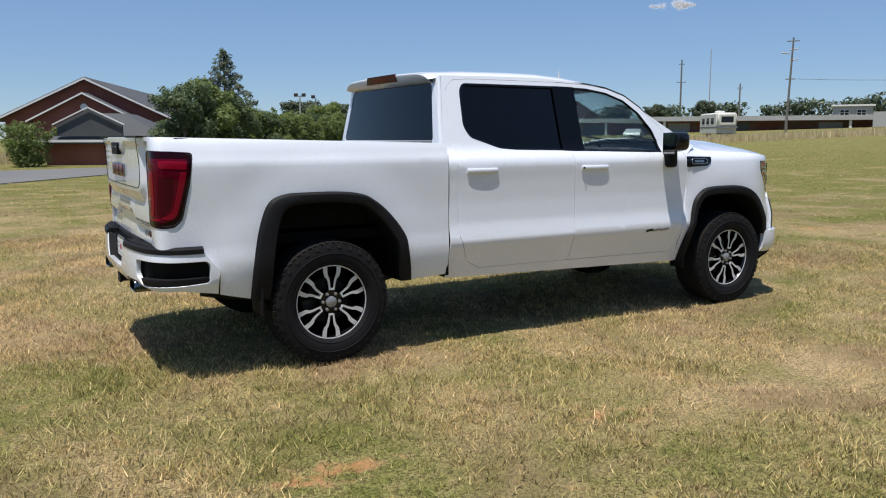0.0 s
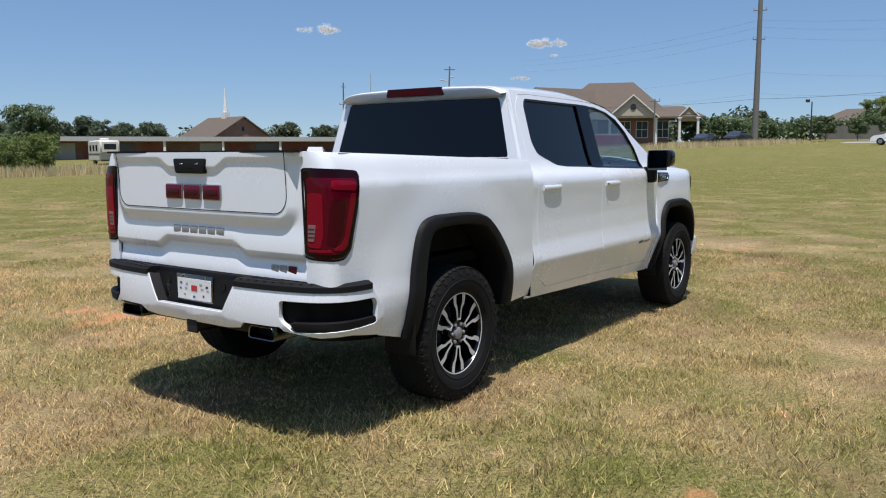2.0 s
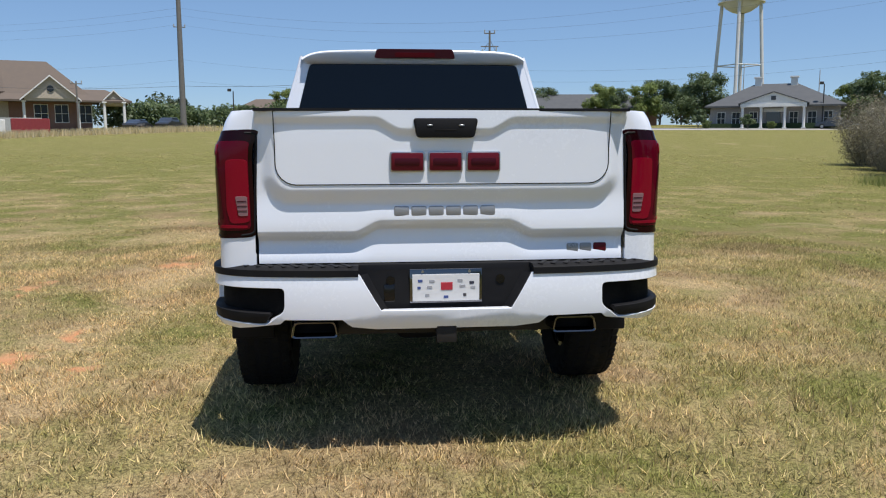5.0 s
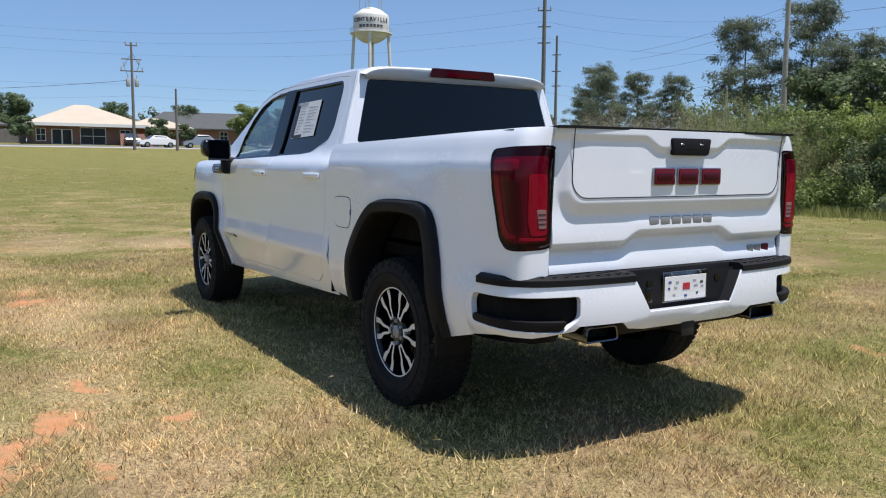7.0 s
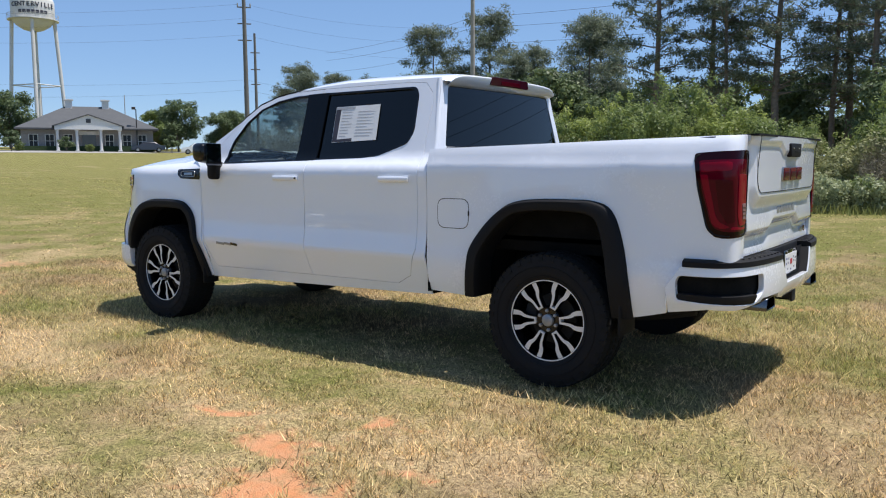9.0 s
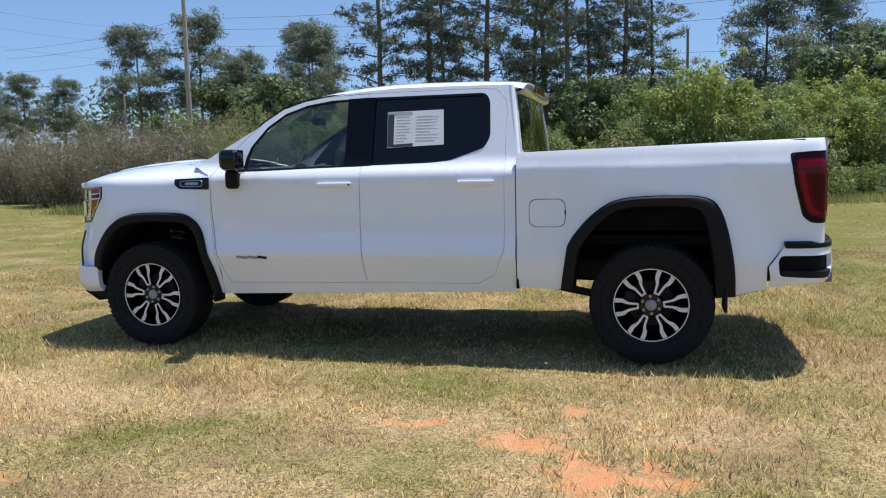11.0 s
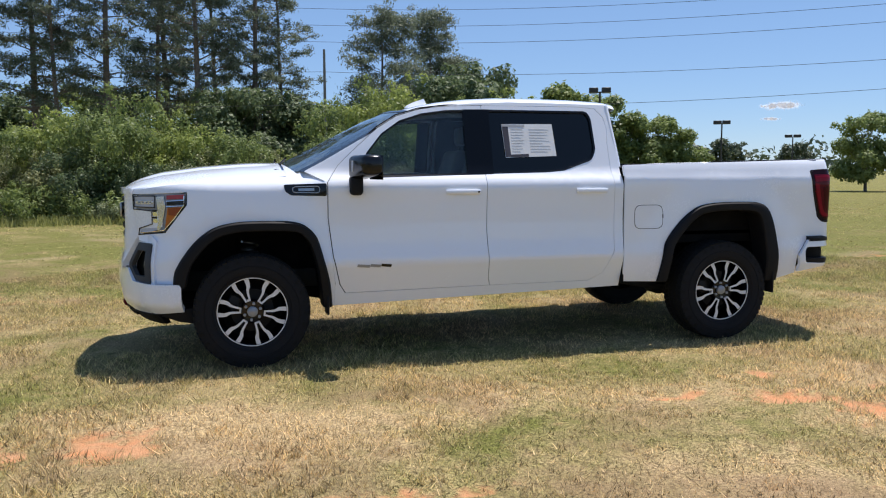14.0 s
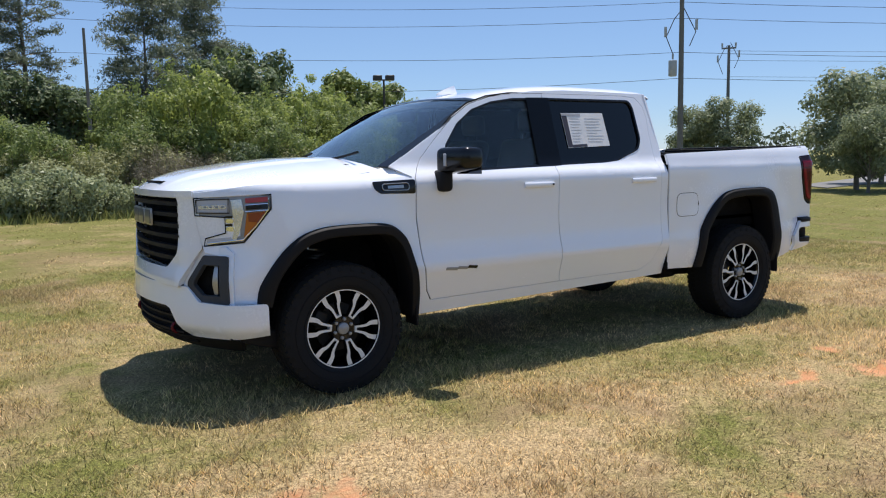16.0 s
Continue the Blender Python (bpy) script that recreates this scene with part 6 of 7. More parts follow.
place(S2, [(7.4, -19.2, .92), (3.9, -19.8, .74), (-3.4, -21.0, .92), (10.9, -19.2, .82), (-7.2, -23.8, 1.0), (0.0, -20.2, .82)], 3, 1.14)
place(S3, [(8.3, -18.4, .8), (5.4, -18.9, .66), (11.9, -18.0, .85), (6.5, -18.3, .6), (-2.6, -19.6, .75), (13.9, -17.3, .5)], 4, 1.14)
place(S5, [(6.7, -21.5, .92), (-.6, -22.8, 1.0), (13.3, -20.8, .76), (-4.0, -24.8, 1.0), (3.6, -22.4, .60), (9.9, -22.6, .80), (-10.2, -27.8, 1.0), (17.0, -21.5, .8)], 5, 1.14)

S6 = shrub(.95, 1.3, 16, "low light green creeper at the hedge foot", LEAF, 6000, .050, twigs=14)
place(S6, [(9.6, -17.4, 1.1), (8.0, -17.6, .9), (6.2, -17.5, 1.0), (4.4, -17.9, 1.1), (2.9, -17.9, .9), (1.0, -18.1, 1.0), (-1.0, -18.4, 1.1), (-2.8, -18.9, 1.0), (-4.6, -19.8, 1.2), (-6.4, -21.2, 1.1), (-8.4, -22.6, 1.2)], 21)

S7 = shrub(2.2, 1.9, 17, "sunlit olive green bush in an overgrown hedge", OLIVE, 15000, .056, twigs=17)
place(S7, [(4.6, -19.0, .80), (2.6, -19.2, .92), (.9, -19.9, 1.0), (-1.2, -20.6, .95), (8.9, -18.9, .85), (-4.4, -21.4, .9)], 23)
S8 = shrub(1.0, 1.2, 18, "pale green creeper at the hedge foot", PALE, 7000, .048, twigs=13)
place(S8, [(4.4, -17.6, 1.05), (3.2, -17.3, 1.2), (2.0, -17.4, .9), (5.5, -17.6, .8), (.9, -17.7, .9), (7.2, -17.2, .6), (3.9, -18.3, 1.4), (2.6, -18.2, 1.2)], 24)

S9 = shrub(2.7, 2.1, 19, "olive green half-bare scrub in an overgrown hedge", OLIVE, 26000, .080, twigs=46, bushy=False)
place(S9, [(13.2, -18.6, 1.02), (11.2, -18.3, .85), (15.0, -19.6, .9)], 25, 1.14)

# tall pines
P1 = pine(23, 21, "tall long-needled pine with a bare lower trunk", .30, .165, 1.2, 1.05)
P2 = pine(25, 22, "tall long-needled pine with a bare lower trunk", .28, .155, 1.3, 1.05)
P3 = pine(21, 23, "tall open pine with a bare lower trunk", .30, .18, 1.25, 1.0)
P4 = pine(15, 24, "open rounded pine on a bare trunk", .36, .25, 1.0, 2.5, 17000, 4, .0125)
place(P1, [(21.5, -57, 1.0), (9.0, -66, 1.1), (2.0, -60, 1.0), (5.0, -66, .9)], 6)
place(P2, [(18.2, -60, .95), (12.8, -58, 1.0), (9.6, -62, .8)], 7)
place(P3, [(6.2, -58, 1.05), (16.0, -57, .85), (-.4, -62.5, .92)], 8)
place(P4, [(-9.0, -63.5, 1.03), (-15.4, -71, 1.05), (45.5, -99, 1.32), (-18.5, -72, .9), (32.4, -67.2, .93), (57.5, -76.1, 1.1), (52, -80, 1.22), (69.9, -64.7, .78), (66.6, -68.1, .72), (63.8, -70.8, .62), (47.6, -82.8, .9), (61.9, -58.1, .6), (36, -66, .66), (39, -64, .7), (74, -66, .6)], 9)

# broad trees
T1 = broadleaf(7.5, 31, "round dark green tree with dense crown", DEEP, .44, .12, 9000, .16)
T2 = broadleaf(7.0, 32, "full green tree with a broad crown", LEAF, .46, .10, 9500, .16)
T3 = broadleaf(5.0, 33, "young open grey-green tree on grass", SAGE, .42, .14, 12000, .085)
T4 = broadleaf(6.0, 34, "distant green tree on the horizon", FARG, .52, .05, 3500, .22, group="far tree line")
T5 = broadleaf(3.4, 35, "small clipped street tree by the bank", DEEP, .50, .3, 5000, .12, group="street trees")
place(T1, [(36, -70, .9), (33.7, -61.1, 1.30), (39.6, -63.8, 1.25), (26.0, -58.9, 1.00), (32.2, -65.1, 1.10), (4.0, -54, .95), (1.0, -56, 1.15), (-1.8, -54, .9), (42, -78, 1.0), (-17.5, -67, 1.1), (15.5, 49.5, .44), (7.9, 39.6, .58), (11.2, 42.5, .50), (14.2, 45.5, .46), (21.5, 57, .48), (-13.0, -53.5, 1.25), (-16.5, -60, 1.35), (13, -68, 1.2), (22, -72, 1.2), (2, -72, 1.15), (136, -5.5, 1.05), (133, 11, .7), (134, -31.3, .84), (136, -20.2, .88), (130, -42, .9), (116.5, -52.5, 1.15), (104, -72, 1.15), (98, -76, .95), (28, -75, 1.2), (128, -86, 1.0), (122, -98, 1.05), (31, 64, .75),
           (134, -52, 1.15), (139, -58, 1.0), (60, -82, .8), (55, -75, .7), (70, -84, .8), (47, -73, .6)], 10)
place(T2, [(17.8, 54, .46), (-4.8, -50, .85), (-7.8, -49, .82), (-10.6, -47.5, .78), (9.3, 41.0, .64), (13.0, 45.0, .48), (16.6, 48.0, .42), (19.5, 52, .40), (25.5, 61, .46), (-19.2, -51.5, .9), (-25.4, -48.9, .88), (-27.2, -47.9, .84), (-29.0, -47.4, .66), (-21.3, -50.7, 1.12), (-23.4, -49.8, .95), (-36.6, -37.2, .72), (8, -71, 1.2), (117, 4, .85), (121, 9, .85), (128, 13, .8), (113, -74, .95), (117, -79, .9), (125, -46, 1.0), (-6, -70, 1.1), (17, -75, 1.25),
           (29, 71, .7), (40, -70, .55), (130, -70, 1.0), (119, -37, .9)], 11)
place(T3, [(-39.8, -33.5, .95), (-21.5, -10.6, .90), (-26.5, -12.5, 1.0), (-19.8, -9.2, .55), (-41.4, -31.7, 1.05)], 12)
place(T4, [(36, 92, .95), (42, 99, .9), (47, 105, 1.0), (53, 120, 1.1), (57, 119, 1.15), (62, 116, 1.0), (66, 114, 1.1), (70, 112, .9), (74, 110, .95), (79, 124, .85), (100, 106, .85), (104, 101, .75), (110, 95, .8), (32, 88, .9), (118, 62, .75), (124, 54, .7), (130, 30, .8), (-58, -92, .9), (-66, -96, 1.0), (-75, -92, .9)], 13)
place(T5, [(104.5, 12, .75), (104.5, 8.5, .95), (105, 5, 1.0), (105, 1.8, .95), (105.5, -4.6, .95), (105.5, -20.5, 1.0), (105.5, -24, .9), (104, 15.5, .9), (100, -44.5, .7), (97, -50, .6), (96, -65.0, .7)], 14)


def fir(h, seed, label):
    rnd = random.Random(seed)
    t = thing("pine_tree", label, "tree")
    part("trunk", tube([(0, 0, -.1), (0, 0, h * .95)], .02 * h, 8, taper=.004 * h), BARK, t)
    puffs = []
    for k in range(60):
        f = .12 + .86 * k / 60
        a = k * 2.4
        w = h * .40 * (1.03 - f) * rnd.uniform(.7, 1.15)
        for q in (.5, .95):
            puffs.append((math.cos(a) * w * q, math.sin(a) * w * q, h * f + w * .35 * q, .055 * h * (1.3 - f), .055 * h * (1.3 - f), .03 * h))
    leaf_part("crown", t, puffs, 6500, .024 * h, PINE, seed, flat=.40)
    return t


place(fir(8.2, 41, "young cone-shaped pine standing over bushes"), [(14.6, 56.0, 1.06)], 15)
B1 = shrub(2.6, 1.5, 51, "roadside bush beside the brick house", LEAF, 7000, .080, group="")
place(B1, [(.2, 40.5, .95), (12.0, 47.5, 1.2), (14.0, 46.5, 1.35), (18.5, 50.5, 1.3), (22.5, 54.5, 1.2), (26, 58, 1.15), (-3.5, 41.5, .8), (30, 61, 1.2), (33, 67, 1.2), (113, -57, .5), (102, -46.5, .5), (98.5, -54, .45), (-21.2, -13.2, .5), (-20, -34, .6), (-23.5, -36.5, .62)], 16)

# ---- buildings, poles and wires beyond the field ----
BRICK = mat("red_brick", (.30, .105, .075), .9, col2=(.22, .08, .06), scale=.8, fine=14, bump=.004)
BRICKD = mat("brown_brick", (.26, .15, .115), .9, col2=(.20, .11, .085), scale=.8, fine=14, bump=.004)
TRIM = mat("white_trim", (.78, .77, .74), .6, vary=.05)
SHINGLE = mat("grey_shingle", (.062, .066, .072), .9, col2=(.095, .098, .102), scale=1.2, fine=18, bump=.006)
SHINGLEB = mat("brown_shingle", (.105, .082, .066), .9, col2=(.14, .11, .088), scale=1.2, fine=18, bump=.006)
TANROOF = mat("pale_metal_roof", (.46, .385, .30), .6, col2=(.52, .44, .35), scale=.8)
STONE = mat("tan_siding", (.50, .43, .34), .8, vary=.08)
METAL = mat("grey_metal", (.45, .45, .44), .5, vary=.1)
WOODP = mat("weathered_pole", (.135, .128, .12), .95, col2=(.19, .18, .165), scale=3, fine=25, bump=.006)
PALEP = mat("pale_pole", (.40, .37, .32), .9, col2=(.32, .29, .25), scale=3, fine=25, bump=.004)
DGLASS = lens_mat("dark_window", (.025, .03, .035), .06)
WIRE = mat("black_wire", (.12, .122, .126), .7)
TANK = mat("tank_white", (.70, .69, .66), .55, col2=(.60, .58, .53), scale=.4, fine=4)
LAMPH = mat("dark_bronze", (.035, .032, .03), .5)
VAN = mat("rv_cream", (.68, .66, .60), .45, col2=(.58, .56, .50), scale=.7)
CARW = mat("car_white", (.75, .75, .75), .3, coat=1.0, vary=.03)
CARD = mat("car_dark", (.03, .03, .035), .3, coat=1.0)
CARG = mat("car_silver", (.35, .36, .37), .3, metal=.5, coat=1.0)


def box(x0, x1, y0, y1, z0, z1, bev=0.0):
    return rbox(x0, x1, y0, y1, z0, z1, bev, 1)


def gable_roof(w, l, ze, zr, over=.4, thick=.18):
    """Ridge along y from y = 0 to l, gable ends facing -y and +y."""
    k = (zr - ze) / (w / 2)
    x, z = w / 2 + over, ze - over * k
    prof = [(-x, z), (0, zr), (x, z), (x, z + thick), (0, zr + thick), (-x, z + thick)]
    pts = [(a, -over, b) for a, b in prof] + [(a, l + over, b) for a, b in prof]
    return pts, [(0, 1, 4, 5), (1, 2, 3, 4), (6, 11, 10, 7), (7, 10, 9, 8)] + [(i, i + 6, (i + 1) % 6 + 6, (i + 1) % 6) for i in range(6)], None


def gable_wall(w, z0, ze, zr, thick=.25):
    prof = [(-w / 2, z0), (w / 2, z0), (w / 2, ze), (0, zr), (-w / 2, ze)]
    pts = [(a, 0, b) for a, b in prof] + [(a, thick, b) for a, b in prof]
    return pts, [(0, 1, 2, 3, 4), (9, 8, 7, 6, 5)] + [((i + 1) % 5, i, i + 5, (i + 1) % 5 + 5) for i in range(5)], None


def barge(w, ze, zr, over=.4, deep=.13):
    k = (zr - ze) / (w / 2)
    x, z = w / 2 + over, ze - over * k
    out = []
    for s in (1, -1):
        pts = [(s * x, -over - .05, z), (0, -over - .05, zr), (0, -over - .05, zr + deep), (s * x, -over - .05, z + deep)]
        pts += [(a, b + .08, c) for a, b, c in pts]
        out.append((pts, [(0, 1, 2, 3), (7, 6, 5, 4), (0, 4, 5, 1), (1, 5, 6, 2), (2, 6, 7, 3), (3, 7, 4, 0)], None))
    return out


def hip_roof(w, l, ze, zr, run, over=.5):
    x, y = w / 2 + over, over
    a = run
    pts = [(-x, -y, ze), (x, -y, ze), (x, l + y, ze), (-x, l + y, ze), (0 - max(0, w / 2 - a), a, zr), (max(0, w / 2 - a), a, zr), (max(0, w / 2 - a), l - a, zr), (-max(0, w / 2 - a), l - a, zr)]
    low = [(p[0], p[1], ze - .22) for p in pts[:4]]
    pts += low
    return pts, [(0, 1, 5, 4), (1, 2, 6, 5), (2, 3, 7, 6), (3, 0, 4, 7), (4, 5, 6, 7), (8, 9, 1, 0), (9, 10, 2, 1), (10, 11, 3, 2), (11, 8, 0, 3), (11, 10, 9, 8)], None


def add_window(owner, x, y, z, w, h, frame=TRIM, muntin=True):
    win = part("window", join(box(x - w / 2 - .08, x + w / 2 + .08, y - .06, y + .02, z - .08, z), box(x - w / 2 - .08, x + w / 2 + .08, y - .06, y + .02, z + h, z + h + .08),
                              box(x - w / 2 - .08, x - w / 2, y - .06, y + .02, z, z + h), box(x + w / 2, x + w / 2 + .08, y - .06, y + .02, z, z + h)), frame, owner, smooth=False)
    part("pane", box(x - w / 2, x + w / 2, y - .025, y + .01, z, z + h), DGLASS, win, smooth=False)
    if muntin:
        part("glazing_bar", join(box(x - .03, x + .03, y - .045, y - .02, z, z + h), box(x - w / 2, x + w / 2, y - .045, y - .02, z + h * .5 - .03, z + h * .5 + .03)), frame, win, smooth=False)
    return win


def column(owner, x, y, z0, z1, r=.18):
    c = part("column", moved(cyl(r, z1 - z0, 14, r * .88), Matrix.Translation((x, y, z0))), TRIM, owner)
    part("capital", box(x - r * 1.4, x + r * 1.4, y - r * 1.4, y + r * 1.4, z1 - .18, z1), TRIM, c, smooth=False)
    part("base", box(x - r * 1.4, x + r * 1.4, y - r * 1.4, y + r * 1.4, z0, z0 + .16), TRIM, c, smooth=False)


def facing(x, y, yaw, dz=0.0):
    """Local -y looks to the field."""
    return Matrix.Translation((x, y, height(x, y) + dz)) @ pose(0, 0, 0, 0, 0, yaw)


# red brick house with stepped gables
h = thing("brick_house", "red brick house with white-trimmed gables and grey roof", "house", at=facing(4.4, 51.5, -21, -.75))
part("wall", join(box(-5.1, 5.1, .1, 26, -.3, 3.5), gable_wall(10.2, -.3, 3.5, 5.95)), BRICK, h, smooth=False)
part("roof", gable_roof(10.2, 26, 3.5, 5.95, .5), SHINGLE, h, smooth=False)
for g in barge(10.2, 3.5, 5.95, .5):
    part("barge_board", g, TRIM, h, smooth=False)
g2 = moved(gable_wall(6.2, -.3, 3.35, 4.95), Matrix.Translation((.2, -1.6, 0)))
part("porch_gable", join(g2, box(-2.9, 3.3, -1.4, .2, -.3, 3.3)), BRICK, h, smooth=False)
part("porch_roof", moved(gable_roof(6.2, 2.2, 3.35, 4.95, .35, .12), Matrix.Translation((.2, -1.6, 0))), SHINGLE, h, smooth=False)
for g in barge(6.2, 3.35, 4.95, .35, .11):
    part("barge_board", moved(g, Matrix.Translation((.2, -1.6, 0))), TRIM, h, smooth=False)
part("wing_wall", box(.2, 6.2, -9.5, -1.8, -.4, 2.0), BRICK, h, smooth=False)
part("wing_roof", moved(hip_roof(6.2, 7.6, 2.1, 3.6, 2.4, .5), Matrix.Translation((3.2, -9.4, 0))), SHINGLE, h, smooth=False)
part("wing_fascia", join(box(-.4, 6.8, -9.95, -9.88, 1.98, 2.11), box(-.35, -.28, -9.95, -1.5, 1.98, 2.11)), TRIM, h, smooth=False)
part("wing_gable", moved(gable_wall(3.4, 2.3, 2.9, 3.75, .2), Matrix.Translation((2.6, -9.9, 0))), SHINGLE, h, smooth=False)
for g in barge(3.4, 2.95, 3.80, .15, .07):
    part("barge_board", moved(g, Matrix.Translation((2.6, -9.85, 0))), TRIM, h, smooth=False)
part("vent", moved(cyl(.22, .1, 16), Matrix.Translation((.2, -1.55, 4.15)) @ pose(0, 0, 0, 90)), TRIM, h)
fence = thing("picket_fence", "low white board fence by the drive", "fence", at=facing(-3.2, 39, -5))
for k in range(7):
    part("post", box(-4.5 + k * .9, -4.38 + k * .9, -.06, .06, -.1, 1.25), TRIM, fence, smooth=False)
for z in (.25, .55, .85, 1.1):
    part("rail", box(-4.6, 1.2, -.03, .03, z, z + .17), TRIM, fence, smooth=False)
bx = thing("utility_box", "dark green utility box by the drive", "utility box", at=facing(4.75, 34.5, -10))
part("cabinet", box(-.58, .58, -.45, .45, -.1, .98, .03), LAMPH, bx)
part("lid", box(-.62, .62, -.49, .49, .98, 1.06, .03), LAMPH, bx)


# long storage building
A, B = Vector((44, 118)), Vector((112, 50))
ang = math.degrees(math.atan2((B - A).y, (B - A).x))
L = (B - A).length
st = thing("storage_building", "long low brown storage building with grey metal roof", "building", at=Matrix.Translation((A.x, A.y, 1.05)) @ pose(0, 0, 0, 0, 0, ang))
part("wall", box(0, L, .4, 12, -1, 2.55), BRICKD, st, smooth=False)
part("roof", join(box(-.8, L + .8, -2.2, 12.6, 2.85, 3.05), box(-.8, L + .8, -2.25, -2.1, 2.45, 3.09)), METAL, st, smooth=False)
for k in range(int(L / 8.0) + 1):
    part("post", box(k * 8.0 - .16, k * 8.0 + .16, -2.0, -1.75, -1, 2.84), TRIM, st, smooth=False)
for k in range(int(L / 4.0)):
    part("bay_door", box(k * 4.0 + .5, k * 4.0 + 3.5, .33, .42, -1, 2.2), (BRICK, DGREY, BRICK, BRICKD, METAL)[k % 5], st, smooth=False)
st2 = thing("storage_building", "pale flat-roofed shed behind the storage units", "building", at=facing(118, 72, -55))
part("wall", box(-2.8, 2.8, 0, 8, -1, 2.9), METAL, st2, smooth=False)
part("roof", box(-3.1, 3.1, -.4, 8.4, 2.9, 3.15), TRIM, st2, smooth=False)
for k in range(2):
    add_window(st2, -1.2 + 2.4 * k, 0, 1.5, 1.2, .8)

# camper
rv = thing("camper_van", "cream camper trailer parked by the storage building", "camper", at=facing(64.5, 51.0, -32))
part("body", box(-1.25, 1.25, 0, 7.5, .5, 3.35, .18), VAN, rv)
part("front_cap", moved(box(-1.2, 1.2, -.35, .3, 1.6, 3.3, .2), Matrix.Translation((0, 0, 0))), VAN, rv)
part("rear_window", box(-.75, .75, -.38, -.33, 2.1, 2.85, .04), DGLASS, rv)
for k in range(3):
    part("window", box(-1.28, -1.24, 1.2 + 2.0 * k, 2.3 + 2.0 * k, 1.9, 2.7, .02), DGLASS, rv)
part("stripe", box(-1.27, 1.27, -.36, 7.4, 1.35, 1.55), CARG, rv, smooth=False)
part("roof_unit", box(-.5, .5, 2.5, 3.6, 3.35, 3.65, .08), TRIM, rv)
for y in (3.2, 4.2):
    for x in (-1.1, 1.1):
        part("wheel", moved(cyl(.36, .22, 18), Matrix.Translation((x - .11, y, .36)) @ pose(0, 0, 0, 0, 90)), RUBBER, rv)
part("bumper", box(-1.2, 1.2, -.45, -.3, .5, .7), CARD, rv, smooth=False)

rv.scale = (.82, .8, .78)
rv2 = copy_thing(rv, facing(45.0, 75.0, -20))
tagged(rv2, "cream camper trailer standing behind the storage roofs", "camper")
# large house with brown hipped roofs
ht = thing("large_house", "large tan house with steep brown hipped roofs", "house", at=facing(100.2, 42.4, -69, 1.12))
part("wall", box(-8, 8, 3, 16, -1, 3.6), BRICKD, ht, smooth=False)
part("roof", moved(hip_roof(15, 14, 3.7, 8.3, 4.3, .6), Matrix.Translation((-.2, 2.5, 0))), SHINGLEB, ht, smooth=False)
part("porch_roof", moved(hip_roof(18, 7, 3.05, 4.6, 2.6, .4), Matrix.Translation((3.4, .9, 0))), SHINGLEB, ht, smooth=False)
turn = Matrix.Translation((-10, -.6, 0)) @ pose(0, 0, 0, 0, 0, -50)
part("wing_wall", moved(join(box(-2.6, 2.6, .2, 9, -1, 4.3), gable_wall(5.2, 3.8, 4.3, 7.1)), turn), STONE, ht, smooth=False)
part("wing_roof", moved(gable_roof(5.2, 10, 4.3, 7.1, .4, .2), turn), SHINGLEB, ht, smooth=False)
part("porch_gable", join(moved(gable_wall(6.2, 3.2, 3.2, 5.9), Matrix.Translation((3.2, .3, 0))), box(.2, 6.2, .4, 3, 2.9, 3.2)), STONE, ht, smooth=False)
part("gable_roof", moved(gable_roof(6.2, 6, 3.2, 5.9, .35, .2), Matrix.Translation((3.2, .4, 0))), SHINGLEB, ht, smooth=False)
part("end_gable", join(moved(gable_wall(2.8, 2.6, 2.9, 4.3), Matrix.Translation((10.6, 1.0, 0))), box(9.2, 12.0, 1.2, 6, 2.5, 2.9)), STONE, ht, smooth=False)
part("end_roof", moved(gable_roof(2.8, 6, 2.9, 4.3, .3, .16), Matrix.Translation((10.6, 1.1, 0))), SHINGLEB, ht, smooth=False)
for w_, ze_, zr_, m_ in ((6.2, 3.2, 5.9, Matrix.Translation((3.2, .35, 0))), (2.8, 2.9, 4.3, Matrix.Translation((10.6, 1.05, 0))), (5.2, 4.3, 7.1, turn @ Matrix.Translation((0, .05, 0)))):
    for g in barge(w_, ze_, zr_, .4, .2):
        part("barge_board", moved(g, m_), TRIM, ht, smooth=False)
for m_, z_ in ((Matrix.Translation((3.2, .29, 0)), 4.4), (turn, 5.4)):
    part("round_vent", moved(cyl(.40, .08, 20), m_ @ Matrix.Translation((0, 0, z_)) @ pose(0, 0, 0, 90)), DGLASS, ht)
part("eave_band", box(-8.4, 8.6, 1.9, 2.1, 3.3, 3.6), TRIM, ht, smooth=False)
for x_, y_ in ((-2.3, -.1), (-1.0, -.1), (1.0, -.1), (2.3, -.1)):
    p_ = turn @ Vector((x_, y_, 0))
    column(ht, p_.x, p_.y, -1, 4.2, .2)
for x_ in (.1, 6.3, 9.4, 11.8):
    column(ht, x_, .75, -1, 2.95, .2)
for x_ in (-5.6, -2.8, 2.0, 4.4, 7.2):
    add_window(ht, x_, 2.98, .3, 1.5, 2.2)
part("low_fence", box(-12, 2, -6, -5.8, -1.2, .6), METAL, ht, smooth=False)
for px_, py_, lab in ((83.2, 34.9, "dull red freight container by the large house"), (82.0, 38.9, "white freight container by the large house")):
    c = thing("freight_container", lab, "container", at=facing(px_, py_, -66, -.1))
    body = mat("container_red", (.30, .04, .045), .6) if "red" in lab else TRIM
    part("body", box(-1.8, 1.8, 0, 2.3, 0, 1.9, .03), body, c)
    for k in range(9):
        part("rib", box(-1.7 + k * .4, -1.55 + k * .4, -.05, 0, .1, 1.8), body, c, smooth=False)

